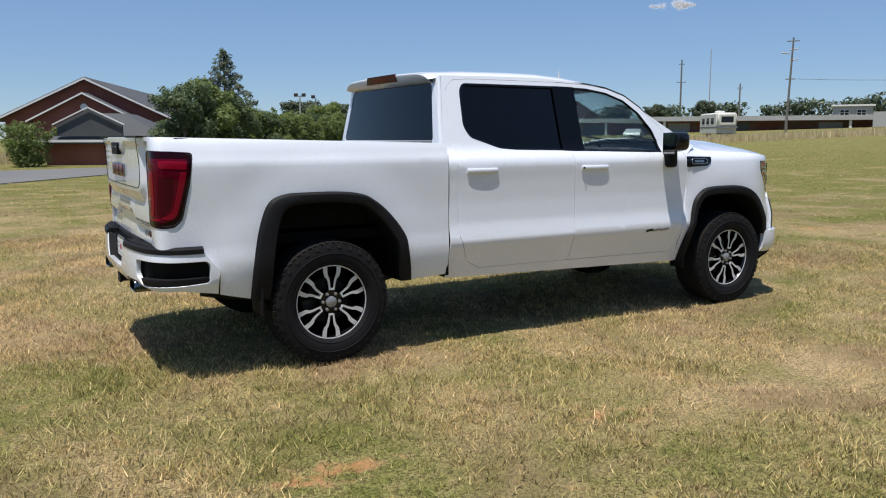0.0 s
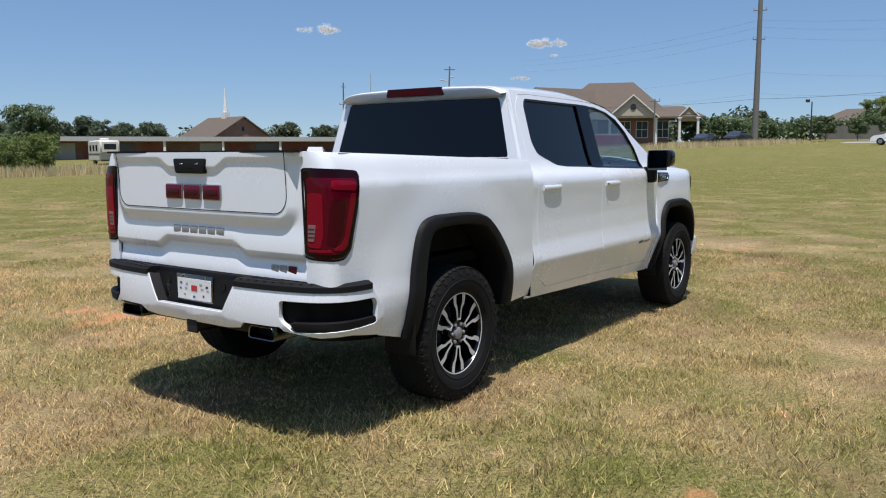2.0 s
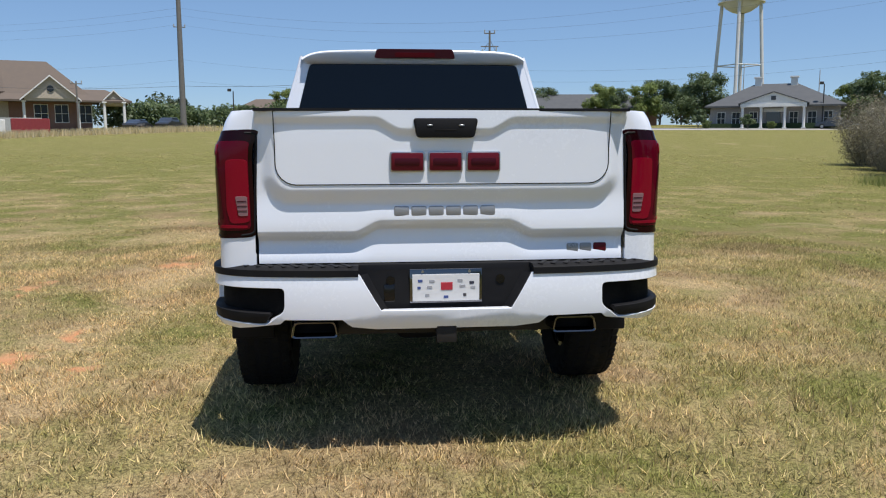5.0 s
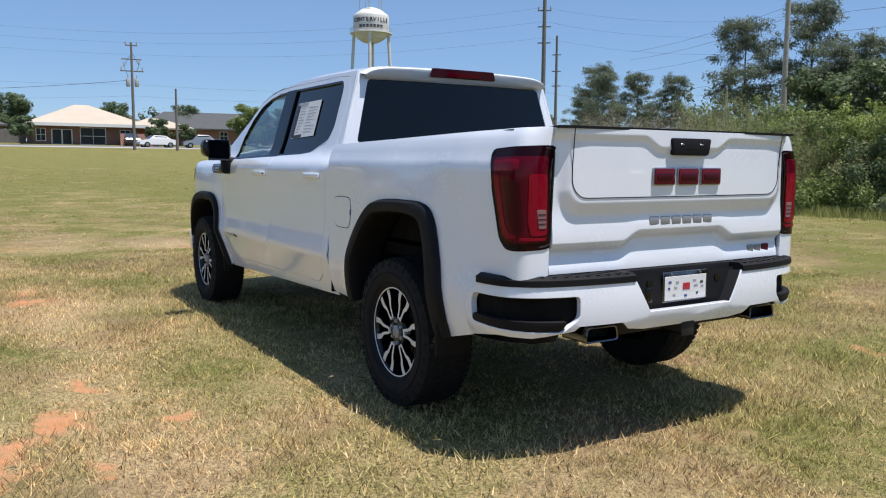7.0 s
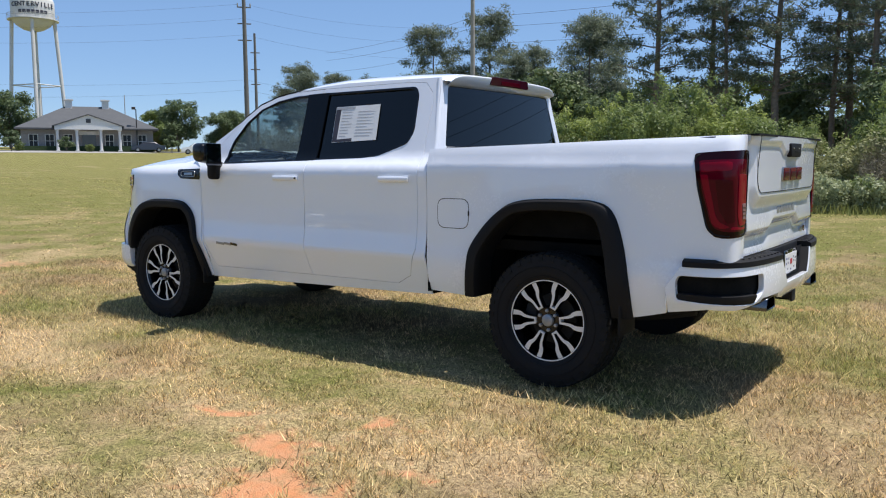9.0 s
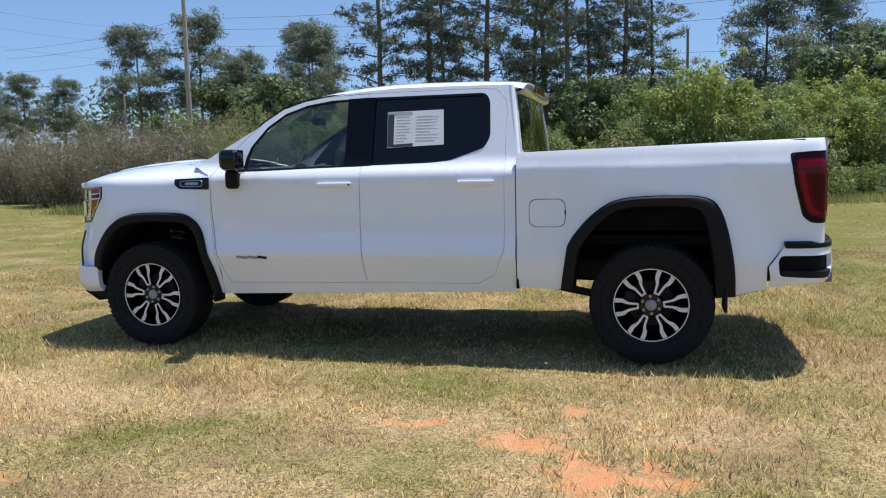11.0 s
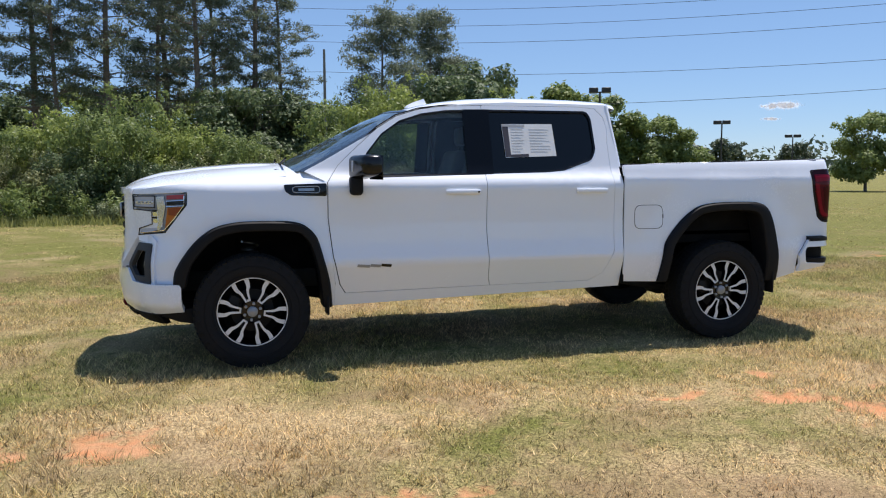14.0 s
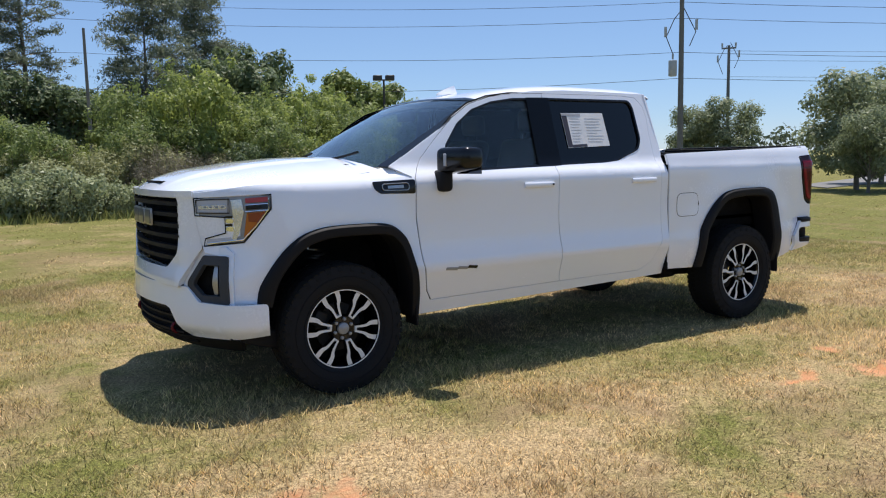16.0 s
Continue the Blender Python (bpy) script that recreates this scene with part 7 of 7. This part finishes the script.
# street bank
bk = thing("bank_building", "small brick bank with a pale hipped metal roof", "building", at=facing(109.5, -12.8, -90, .0))
part("wall", box(-6.4, 6.4, 1.2, 12, -1, 2.75), BRICKD, bk, smooth=False)
part("roof", moved(hip_roof(13.4, 12, 2.75, 5.5, 5.8, .7), Matrix.Translation((0, .6, 0))), TANROOF, bk, smooth=False)
part("fascia", box(-7.5, 7.5, -.25, -.1, 2.35, 2.75), TRIM, bk, smooth=False)
part("side_roof", moved(hip_roof(8, 9, 2.6, 4.0, 3.2, .6), Matrix.Translation((9.5, 3, 0))), TANROOF, bk, smooth=False)
part("side_wall", box(6.3, 13, 4, 11, -1, 2.5), BRICK, bk, smooth=False)
part("door", box(-4.4, -1.9, 1.08, 1.22, 0, 2.0), TRIM, bk, smooth=False)
for x_ in (-3.75, -2.55):
    part("door_glass", box(x_ - .5, x_ + .5, 1.0, 1.1, .1, 1.9), DGLASS, bk, smooth=False)
add_window(bk, .6, 1.18, .1, 3.0, 2.1)
add_window(bk, 4.6, 1.18, .5, 1.2, 1.5)
add_window(bk, -5.6, 1.18, .5, 1.0, 1.5)
part("low_wall", box(3.4, 8.0, -2.2, -1.9, -.3, 1.5), mat("pink_brick", (.55, .30, .24), .9), bk, smooth=False)

sg = thing("street_sign", "white square board sign on two posts", "sign", at=facing(95.2, -.7, -90))
for x_ in (-1.05, 1.05):
    part("post", box(x_ * .55 - .06, x_ * .55 + .06, -.06, .06, 0, 2.0), TRIM, sg, smooth=False)
part("board", box(-.62, .62, -.08, .08, 1.0, 2.1, .03), TRIM, sg)
part("writing_bar", box(-.42, .42, -.11, -.08, 1.7, 1.80), GREYINK, sg, smooth=False)
part("writing_bar", box(-.36, .36, -.11, -.08, 1.4, 1.48), GREYINK, sg, smooth=False)

# columned clubhouse with two chimneys
cl = thing("columned_hall", "grey-roofed hall with white columns and two chimneys", "building", at=facing(101, -55.5, -120, .4))
part("wall", box(-8.4, 8.4, 2, 13, -1, 2.6), mat("pale_grey_brick", (.36, .34, .33), .9), cl, smooth=False)
part("roof", moved(hip_roof(16.8, 12, 2.8, 6.1, 5.6, .7), Matrix.Translation((0, 1.6, 0))), SHINGLE, cl, smooth=False)
part("portico", join(box(-4.2, 4.2, -.4, 2, 2.55, 3.0), moved(gable_wall(8.4, 3.0, 3.02, 4.5), Matrix.Translation((0, -.3, 0)))), TRIM, cl, smooth=False)
part("portico_roof", moved(gable_roof(8.4, 5, 3.02, 4.5, .3, .14), Matrix.Translation((0, -.2, 0))), SHINGLE, cl, smooth=False)
for x_ in (-3.9, -1.5, 1.5, 3.9):
    column(cl, x_, 0, -.4, 2.6, .2)
part("door", box(-.9, .9, 1.9, 2.05, -.4, 1.9), CARD, cl, smooth=False)
part("door_arch", box(-1.3, 1.3, 1.85, 2.0, 1.9, 2.4), TRIM, cl, smooth=False)
for x_ in (-6.9, -4.9, -2.6, 2.6, 4.9, 6.9):
    add_window(cl, x_, 1.98, .2, 1.0, 1.7)
for x_ in (-2.4, 2.4):
    ch = part("chimney", box(x_ - .45, x_ + .45, 6.6, 7.6, 5.6, 6.9), TRIM, cl, smooth=False)
    part("chimney_cap", box(x_ - .6, x_ + .6, 6.45, 7.75, 6.9, 7.1), TRIM, ch, smooth=False)
part("vent", box(-.3, .3, -.36, -.3, 3.45, 4.0), SHINGLE, cl, smooth=False)
part("hedge_bed", box(-8.5, 8.5, .9, 1.6, -.4, .35), mat("low_hedge", (.03, .06, .02), .9, scale=4, bump=.05), cl, smooth=False)


def cottage(x, y, yaw, w, d, ze, zr, roofm, label):
    c = thing("house", label, "house", "far houses", at=facing(x, y, yaw))
    part("wall", box(-w / 2, w / 2, .6, d, -1, ze), BRICKD, c, smooth=False)
    part("roof", moved(hip_roof(w, d, ze, zr, d * .42, .5), Matrix.Translation((0, .3, 0))), roofm, c, smooth=False)
    for k in range(3):
        add_window(c, -w * .3 + w * .3 * k, .58, .8, 1.2, 1.3)
    part("door", box(w * .12, w * .12 + 1.0, .5, .62, 0, 2.1), TRIM, c, smooth=False)


cottage(128, -36, -95, 26, 10, 2.6, 5.4, SHINGLE, "grey-roofed single-storey house behind the street")
cottage(128, 3, -90, 14, 9, 2.4, 4.4, SHINGLE, "grey-roofed house behind street trees")
cottage(140, 16, -85, 14, 9, 2.4, 4.6, SHINGLEB, "brown-roofed far house beyond the street")
cottage(140, -20, -90, 14, 9, 2.6, 5.0, SHINGLEB, "far tan house with brown roof")
bf = thing("board_fence", "weathered grey board fence behind the street trees", "fence", at=facing(116, 6, -90))
for k in range(10):
    part("fence_panel", box(-12 + k * 2.4, -9.7 + k * 2.4, -.05, .05, 0, 1.75), WOODP, bf, smooth=False)
    part("post", box(-12.1 + k * 2.4, -11.95 + k * 2.4, -.1, .1, 0, 1.9), WOODP, bf, smooth=False)
ch = thing("church", "brown-roofed brick church with a thin white steeple", "church", at=facing(87.2, 103.1, -4))
part("wall", join(box(-5.7, 5.7, .1, 9.5, -1, 2.6), gable_wall(11.4, -1, 2.6, 5.9)), BRICKD, ch, smooth=False)
part("roof", gable_roof(11.4, 9.5, 2.6, 5.9, .5), SHINGLEB, ch, smooth=False)
part("vent", box(-.22, .22, -.04, .04, 3.6, 4.3), DGLASS, ch, smooth=False)
part("steeple", join(box(-.5, .5, 4.3, 5.3, 5.2, 6.9), moved(cyl(.42, 4.2, 8, .03), Matrix.Translation((0, 4.8, 6.9)))), TRIM, ch, smooth=False)


# water tower
wt = thing("water_tower", "white water tower on four legs with black lettering", "water tower", at=Matrix.Translation((137.5, -67.8, 3.9)))
part("tank", lathe([(20.2, .6), (20.5, 1.6), (21.2, 2.7), (22.0, 3.35), (22.3, 3.45), (25.2, 3.45), (25.6, 3.3), (26.6, 1.9), (27.1, .4), (27.1, .0)], 40, "z"), TANK, wt)
rail = part("balcony", lathe([(22.0, 3.4), (22.0, 4.05), (22.12, 4.05), (22.12, 3.4)], 40, "z"), TANK, wt)
part("hand_rail", lathe([(22.95, 4.0), (22.95, 4.06), (23.0, 4.06), (23.0, 4.0)], 40, "z", True), METAL, rail)
for k in range(16):
    a = 2 * math.pi * k / 16
    part("rail_post", tube([(4.03 * math.cos(a), 4.03 * math.sin(a), 22.1), (4.03 * math.cos(a), 4.03 * math.sin(a), 23.0)], .03, 5), METAL, rail)
for k in range(4):
    a = math.pi / 4 + math.pi / 2 * k + .25
    part("leg", tube([(4.6 * math.cos(a), 4.6 * math.sin(a), -.2), (3.3 * math.cos(a), 3.3 * math.sin(a), 22.2)], .32, 10), TANK, wt)
    b = a + math.pi / 2
    part("strut", tube([(3.95 * math.cos(a), 3.95 * math.sin(a), 11), (3.95 * math.cos(b), 3.95 * math.sin(b), 11)], .10, 6), TANK, wt)
for k in range(5):
    a = 2 * math.pi * k / 5
    part("aerial", tube([(2.2 * math.cos(a), 2.2 * math.sin(a), 26.2), (2.2 * math.cos(a), 2.2 * math.sin(a), 29.0)], .09, 6), METAL, wt)


def lettering(text, z, size, r, step, owner, mid):
    for i, c in enumerate(text):
        if c == " ":
            continue
        cu = bpy.data.curves.new("letter", "FONT")
        cu.body, cu.size, cu.extrude, cu.align_x, cu.offset = c, size, .03, "CENTER", .02
        cu.materials.append(INK)
        ob = new("letter", cu)
        ob.parent = owner
        a = mid + (i - (len(text) - 1) / 2) * step
        ob.matrix_basis = Matrix.Translation((r * math.cos(a), r * math.sin(a), z)) @ pose(0, 0, 0, 90, 0, math.degrees(a) + 90)


toward = math.atan2(67.8 + 3, -137.5 - 3)
lettering("CENTERVILLE", 24.0, 1.05, 3.5, .20, wt, toward)
for k in range(7):
    a = toward + (k - 3) * .2
    part("writing_bar", moved(box(-.26, .26, -.03, .03, 22.9, 23.4), Matrix.Translation((3.48 * math.cos(a), 3.48 * math.sin(a), 0)) @ pose(0, 0, 0, 0, 0, math.degrees(a) + 90)), INK, wt, smooth=False)


# poles
def pole(x, y, h, r, material, arms=(), label="weathered wooden utility pole", extra=None, lean=0.0, yaw=0.0, group="utility poles"):
    p = thing("utility_pole", label, "utility pole", group, at=facing(x, y, yaw, -.1))
    part("shaft", tube([(0, 0, 0), (lean * h * .5, 0, h * .5), (lean * h, 0, h)], r, 12, taper=r * .62), material, p)
    for z, w, kind in arms:
        arm = part("crossarm", box(lean * z - w * .75, lean * z + w * .75, -.06, .06, z - .055, z + .055, .015), material, p)
        for q in (-.68, .68) if kind else ():
            part("insulator", moved(cyl(.07, .3, 10), Matrix.Translation((lean * z + q * w, 0, z + .08))), METAL, arm)
    if extra:
        extra(p)
    return p


def post_insulators(zs, reach=1.0):
    def f(p):
        for k, (z, s) in enumerate(zs):
            part("insulator", tube([(0, 0, z), (s * reach, 0, z + .12)], .07, 8), METAL, p)
    return f


def transformer(z, n=1):
    def f(p):
        for k in range(n):
            t = part("transformer", moved(cyl(.21, .80, 16, bev=.03), Matrix.Translation((-.42 + .84 * k, -.1, z))), METAL, p)
            part("bushing", moved(cyl(.05, .3, 8), Matrix.Translation((-.42 + .84 * k, -.1, z + .85))), METAL, t)
        part("jumper", tube([(-.4, 0, z + 1.1), (-.75, 0, z + 2.0), (-.35, 0, z + 2.9), (-.1, 0, z + 3.2)], .025, 5), WIRE, p)
        part("jumper", tube([(.4, 0, z + 1.5), (.7, 0, z + 2.2), (.3, 0, z + 3.0), (.1, 0, z + 3.4)], .025, 5), WIRE, p)
        part("switch", box(-.85, -.72, -.08, .08, z + 2.0, z + 2.5), METAL, p, smooth=False)
        part("switch", box(.66, .79, -.08, .08, z + 2.3, z + 2.8), METAL, p, smooth=False)
    return f


pole(104.1, 23.9, 20.5, .42, WOODP, ((13.2, 1.0, 1), (16.8, 1.1, 1)), "tall grey steel transmission pole", yaw=-77)
pole(61.0, -49, 19, .27, WOODP, ((15.2, .9, 1), (13.6, .9, 0), (12.0, .9, 0)), "tall grey transmission pole", yaw=-130)
pole(70.3, -58.4, 14.4, .21, WOODP, ((12.2, .7, 0), (10.3, .7, 0), (8.6, .7, 0)), "dark pole with side brackets", yaw=-130)
pole(42.7, -62.4, 18, .30, PALEP, (), "pale bare wooden pole", yaw=-150)
pole(56.4, -71.5, 8.6, .16, PALEP, (), "short pale pole at the scrub", yaw=-150)
pole(84.4, -13.6, 11.1, .17, WOODP, ((10.8, .8, 1), (9.4, 1.3, 0), (8.2, 1.5, 1)), "wooden utility pole with transformers", transformer(6.6, 2), yaw=-95)
pole(83.7, -17.8, 6.6, .16, WOODP, (), "short wooden service pole", yaw=-95)
pole(80.1, 55.7, 11.0, .15, WOODP, ((10.6, .9, 0), (6.3, .7, 0)), "dark leaning utility pole", post_insulators(((9.6, 1), (8.4, 1), (9.2, -1)), .9), .03, -55)
pole(111.6, 88.7, 7.5, .18, WOODP, ((6.6, .5, 1),), "far wooden utility pole", yaw=-52)
pole(122, 112, 13.5, .22, WOODP, ((12.6, .8, 0), (9.0, 1.2, 1)), "far wooden utility pole", yaw=-48)
pole(118, 101, 14.5, .12, METAL, (), "thin grey mast far off", yaw=-48)
pole(98.8, 35.4, 6.3, .14, WOODP, ((6.0, .9, 1),), "short service pole by the large house", yaw=-70)
pole(-2.4, -48.7, 9.8, .13, WOODP, (), "broken-topped wooden pole among trees", yaw=-180)
pole(-26.8, -23.2, 11.2, .165, WOODP, ((9.6, .8, 1),), "wooden pole with wires and a transformer can", transformer(5.4, 1), yaw=135)
pole(-45.0, -34.6, 9.4, .16, WOODP, ((9.2, .7, 1),), "wooden pole with looping jumper wires", transformer(6.2, 0), yaw=128)
pole(150, -75, 12, .12, METAL, (), "thin grey far mast", yaw=-110)
pole(118, -72, 9, .10, METAL, (), "thin grey far mast", yaw=-110)


def flood(x, y, h, heads, label, material=METAL, w=.45):
    p = thing("lamp_post", label, "lamp post", "lamp posts", at=facing(x, y, math.degrees(math.atan2(y, x)) - 90 + 180))
    part("post", tube([(0, 0, 0), (0, 0, h)], .10, 10, taper=.07), material, p)
    for q in heads:
        hd = part("lamp_head", box(q - w / 2, q + w / 2, -.25, .25, h - .05, h + .30, .04), LAMPH, p, "dark lamp head")
        part("lens", box(q - w * .4, q + w * .4, -.2, .2, h - .07, h - .05), CLEARL, hd, smooth=False)
    part("bracket", box(min(heads), max(heads) + .02, -.04, .04, h - .05, h + .03), LAMPH, p, smooth=False)
    return p


flood(29.0, 79.1, 5.7, (-.42, .42), "dark pole with twin floodlights")
flood(32.4, 83.1, 5.7, (.3,), "pale pole with one floodlight", PALEP)
flood(-20.3, -43.3, 6.7, (-.42, .42), "parking lot lamp post with two dark heads", LAMPH, .62)
flood(-43.7, -64.0, 6.1, (-.42, .42), "parking lot lamp post with two dark heads", LAMPH, .8)
flood(-64.5, -79.7, 5.6, (-.5, .5), "parking lot lamp post with two dark heads", LAMPH, .9)
flood(99, -61.5, 6.0, (.3,), "street lamp on a thin post", LAMPH, .5)
flood(108, 18, 5.0, (.5,), "street lamp on a thin post", LAMPH, .5)


def wire(a, b, sag, r=.015):
    a, b = Vector(a), Vector(b)
    pts = []
    for k in range(17):
        t = k / 16
        pts.append(a.lerp(b, t) - Vector((0, 0, 4 * sag * t * (1 - t))))
    return tube(pts, r, 4, cap=False)


def line(label, spans, sag=.5, r=.015):
    w = thing("overhead_wire", label, "overhead wire", "overhead wires")
    for a, b in zip(spans, spans[1:]):
        part("span", wire(a, b, sag, r), WIRE, w)


for z1, z2, z3 in ((9.7, 12.4, 15.6), (9.0, 11.3, 14.6), (8.2, 10.2, 13.0), (6.5, 8.2, 10.0), (5.2, 6.0, 7.0)):
    line("thin black overhead power wire", [(-120, 30, z1 + .3), (-67, -2.5, z1 + .1), (-26.8, -23.2, z1), (-2.4, -48.7, z2), (42.7, -62.4, z3), (75, -75, z3 + .5)], .45)
for z1 in (8.9, 8.2, 7.0):
    line("thin black overhead service wire", [(-110, 2, z1 + .3), (-45, -34.6, z1)], .5)
for z1, z2, z3, z4 in ((15.0, 17.0, 14.4, 18.5), (13.6, 15.6, 13.4, 17.6), (12.0, 14.0, 12.2, 16.4), (8.4, 9.6, 9.2, 12.0), (7.4, 8.6, 8.0, 9.3)):
    line("thin black overhead power wire", [(42.7, -62.4, z1 - .3), (61, -49, z2), (84.4, -13.6, z3), (104.1, 23.9, z4), (132, 75, z4 + 1)], .9, .008)
line("thin overhead wire along the far street", [(80.1, 55.7, 8.0), (104.1, 23.9, 8.6), (84.4, -13.6, 9.6)], .8, .024)


# parked cars far off
def car(x, y, yaw, paint, label, tall=0.0):
    c = thing("parked_car", label, "car", "cars parked far off", at=facing(x, y, yaw))
    prof = [(-2.2, .35), (-2.25, .75), (-2.1, .95), (-1.55, 1.02 + tall * .3), (-.9, 1.42 + tall), (.5, 1.45 + tall), (1.15, 1.0), (2.0, .88), (2.25, .65), (2.25, .35)]
    pts, faces = [], []
    n = len(prof)
    for s, k in ((-.86, 1), (-.80, 0), (.80, 0), (.86, 1)):
        for a, b in prof:
            yy = s * (.86 if b > 1.1 else 1)
            pts.append((a, yy, min(b, 1.0) if k else b) if not (k and b > 1.0) else (a, yy, b - .06))
    for r in range(3):
        for i in range(n):
            j = (i + 1) % n
            faces.append((r * n + i, r * n + j, (r + 1) * n + j, (r + 1) * n + i))
    faces += [tuple(reversed(range(n))), tuple(3 * n + i for i in range(n))]
    part("body", (pts, faces, None), paint, c)
    for s in (-1, 1):
        part("side_window", ([(-1.25, s * .76, 1.06), (.95, s * .76, 1.06), (.42, s * .752, 1.36 + tall), (-.85, s * .752, 1.34 + tall), (-1.25, s * .79, 1.06), (.95, s * .79, 1.06), (.42, s * .775, 1.36 + tall), (-.85, s * .775, 1.34 + tall)],
                             [(0, 1, 2, 3), (7, 6, 5, 4), (0, 4, 5, 1), (1, 5, 6, 2), (2, 6, 7, 3), (3, 7, 4, 0)], None), DGLASS, c, smooth=False)
    for a in (-1.4, 1.4):
        for s in (-.78, .78):
            w = part("wheel", moved(cyl(.33, .2, 20), Matrix.Translation((a, s + .1, .33)) @ pose(0, 0, 0, 90)), RUBBER, c)
            part("rim", moved(cyl(.2, .22, 14), Matrix.Translation((a, s + .11, .33)) @ pose(0, 0, 0, 90)), STEEL, w)
    part("windscreen", ([(1.12, -.68, 1.04), (1.12, .68, 1.04), (.56, .62, 1.40 + tall), (.56, -.62, 1.40 + tall), (1.17, -.68, 1.06), (1.17, .68, 1.06), (.62, .62, 1.42 + tall), (.62, -.62, 1.42 + tall)],
                        [(4, 5, 6, 7), (3, 2, 1, 0), (0, 1, 5, 4), (1, 2, 6, 5), (2, 3, 7, 6), (3, 0, 4, 7)], None), DGLASS, c, smooth=False)


car(84, 5.6, 92, CARW, "white saloon at the far edge of the field")
car(98.6, -18.9, 95, CARW, "white saloon parked on the street")
car(98.4, -24.2, 85, CARG, "silver estate car parked on the street", .2)
car(108, -17.5, 0, CARD, "dark car parked beside the bank", .15)
car(98, -62.5, 60, CARD, "dark car parked by the hall")
car(88, -63.5, 55, CARW, "white car parked by the hall")
car(84, -66.5, 50, CARW, "white van parked by the hall", .35)
car(94, 27, -10, CARD, "dark car parked by the large house")
car(97, 24, -12, CARD, "dark estate car parked by the large house", .15)
car(-42, -38, 40, CARW, "white car parked beyond the trees")
car(-46, -42, 40, CARG, "silver car parked beyond the trees", .1)
car(-62, -30, 30, CARW, "white car in the far parking lot", .1)
car(57.2, 56.5, 40, CARW, "white car parked in tall dry grass")

# far woods: a low uneven belt
def belt(name, way, hlo, hhi, count, size, seed, material, label):
    rnd = random.Random(seed)
    puffs = []
    for (x0, y0), (x1, y1) in zip(way, way[1:]):
        d = math.hypot(x1 - x0, y1 - y0)
        for k in range(int(d / 2.2)):
            t = k * 2.2 / d
            x, y = x0 + (x1 - x0) * t + rnd.uniform(-3, 3), y0 + (y1 - y0) * t + rnd.uniform(-3, 3)
            h = rnd.uniform(hlo, hhi) * (1.35 if rnd.random() < .12 else 1)
            g = height(x, y)
            puffs += [(x, y, g + h * .72, 2.2 + h * .12, 2.2 + h * .12, h * .28), (x + rnd.uniform(-1.5, 1.5), y, g + h * .32, 2.4, 2.4, h * .34)]
    ob = new(name, leaf_mesh(name, puffs, count, size, material, seed, shell=2.6))
    return tagged(ob, label, "woods", kind="stuff")


belt("far_woods", [(20, 118), (48, 128), (85, 122), (120, 96), (150, 60), (165, 20)], 3.4, 5.0, 20000, .45, 61, FARG, "low belt of green woods along the horizon")
belt("far_woods", [(112, 36), (120, 24), (124, 8), (125, -4)], 2.6, 4.4, 7000, .34, 65, DEEP, "low row of trees and shrubs behind the street")
belt("far_woods", [(152, 12), (156, -30), (150, -60), (140, -95)], 3.5, 6.0, 6000, .5, 62, FARG, "low belt of green woods behind the town")
belt("far_woods", [(-40, -130), (-70, -120), (-110, -100), (-150, -70), (-170, -30)], 4.0, 6.5, 7000, .5, 63, FARG, "low belt of woods beyond the parking lot")
belt("far_woods", [(110, -115), (70, -118), (30, -105), (-12, -92)], 7.0, 12.0, 12000, .5, 64, DEEP, "dark woods behind the pines")

# small fair-weather clouds: thin scattered vapour
def cloud_mat():
    m, n, l, p = nodes_of("cloud_vapour")
    p.inputs["Base Color"].default_value, p.inputs["Roughness"].default_value = (.95, .96, .98, 1), 1.0
    p.inputs["Specular IOR Level"].default_value = 0.0
    tr, cl, ms, m2 = n.new("ShaderNodeBsdfTranslucent"), n.new("ShaderNodeBsdfTransparent"), n.new("ShaderNodeMixShader"), n.new("ShaderNodeMixShader")
    tr.inputs["Color"].default_value = (.95, .96, .98, 1)
    ms.inputs[0].default_value, m2.inputs[0].default_value = .6, .13
    l.new(p.outputs[0], ms.inputs[1])
    l.new(tr.outputs[0], ms.inputs[2])
    l.new(cl.outputs[0], m2.inputs[1])
    l.new(ms.outputs[0], m2.inputs[2])
    l.new(m2.outputs[0], n["Material Output"].inputs["Surface"])
    return m


CLOUD = cloud_mat()


def cloud(x, y, z, w, hgt, seed):
    rnd = random.Random(seed)
    a = math.atan2(y, x) + math.pi / 2
    puffs = []
    for k in range(16):
        t = rnd.uniform(-1, 1)
        s = (1 - t * t * .75) * rnd.uniform(.35, .7)
        puffs.append((x + math.cos(a) * t * w * .8, y + math.sin(a) * t * w * .8, z + rnd.uniform(-.15, .3) * hgt * (1 - t * t), w * .5 * s, w * .5 * s, hgt * s * .75))
    ob = tagged(new("cloud", leaf_mesh("cloud", puffs, 1800, w * .075, CLOUD, seed, shell=1.0, corners=3)), "small white fair-weather cloud in blue sky", "cloud", "clouds", "stuff")
    ob.visible_shadow = False


for k, (x, y, z, w, hg) in enumerate(((2197, 1183, 338, 80, 32), (1790, 1740, 380, 80, 32), (2186, 1150, 300, 18, 11), (2160, 1250, 236, 39, 11), (-1520, -1975, 187, 73, 23), (-1500, -1990, 150, 34, 9))):
    cloud(x, y, z, w, hg, 70 + k)
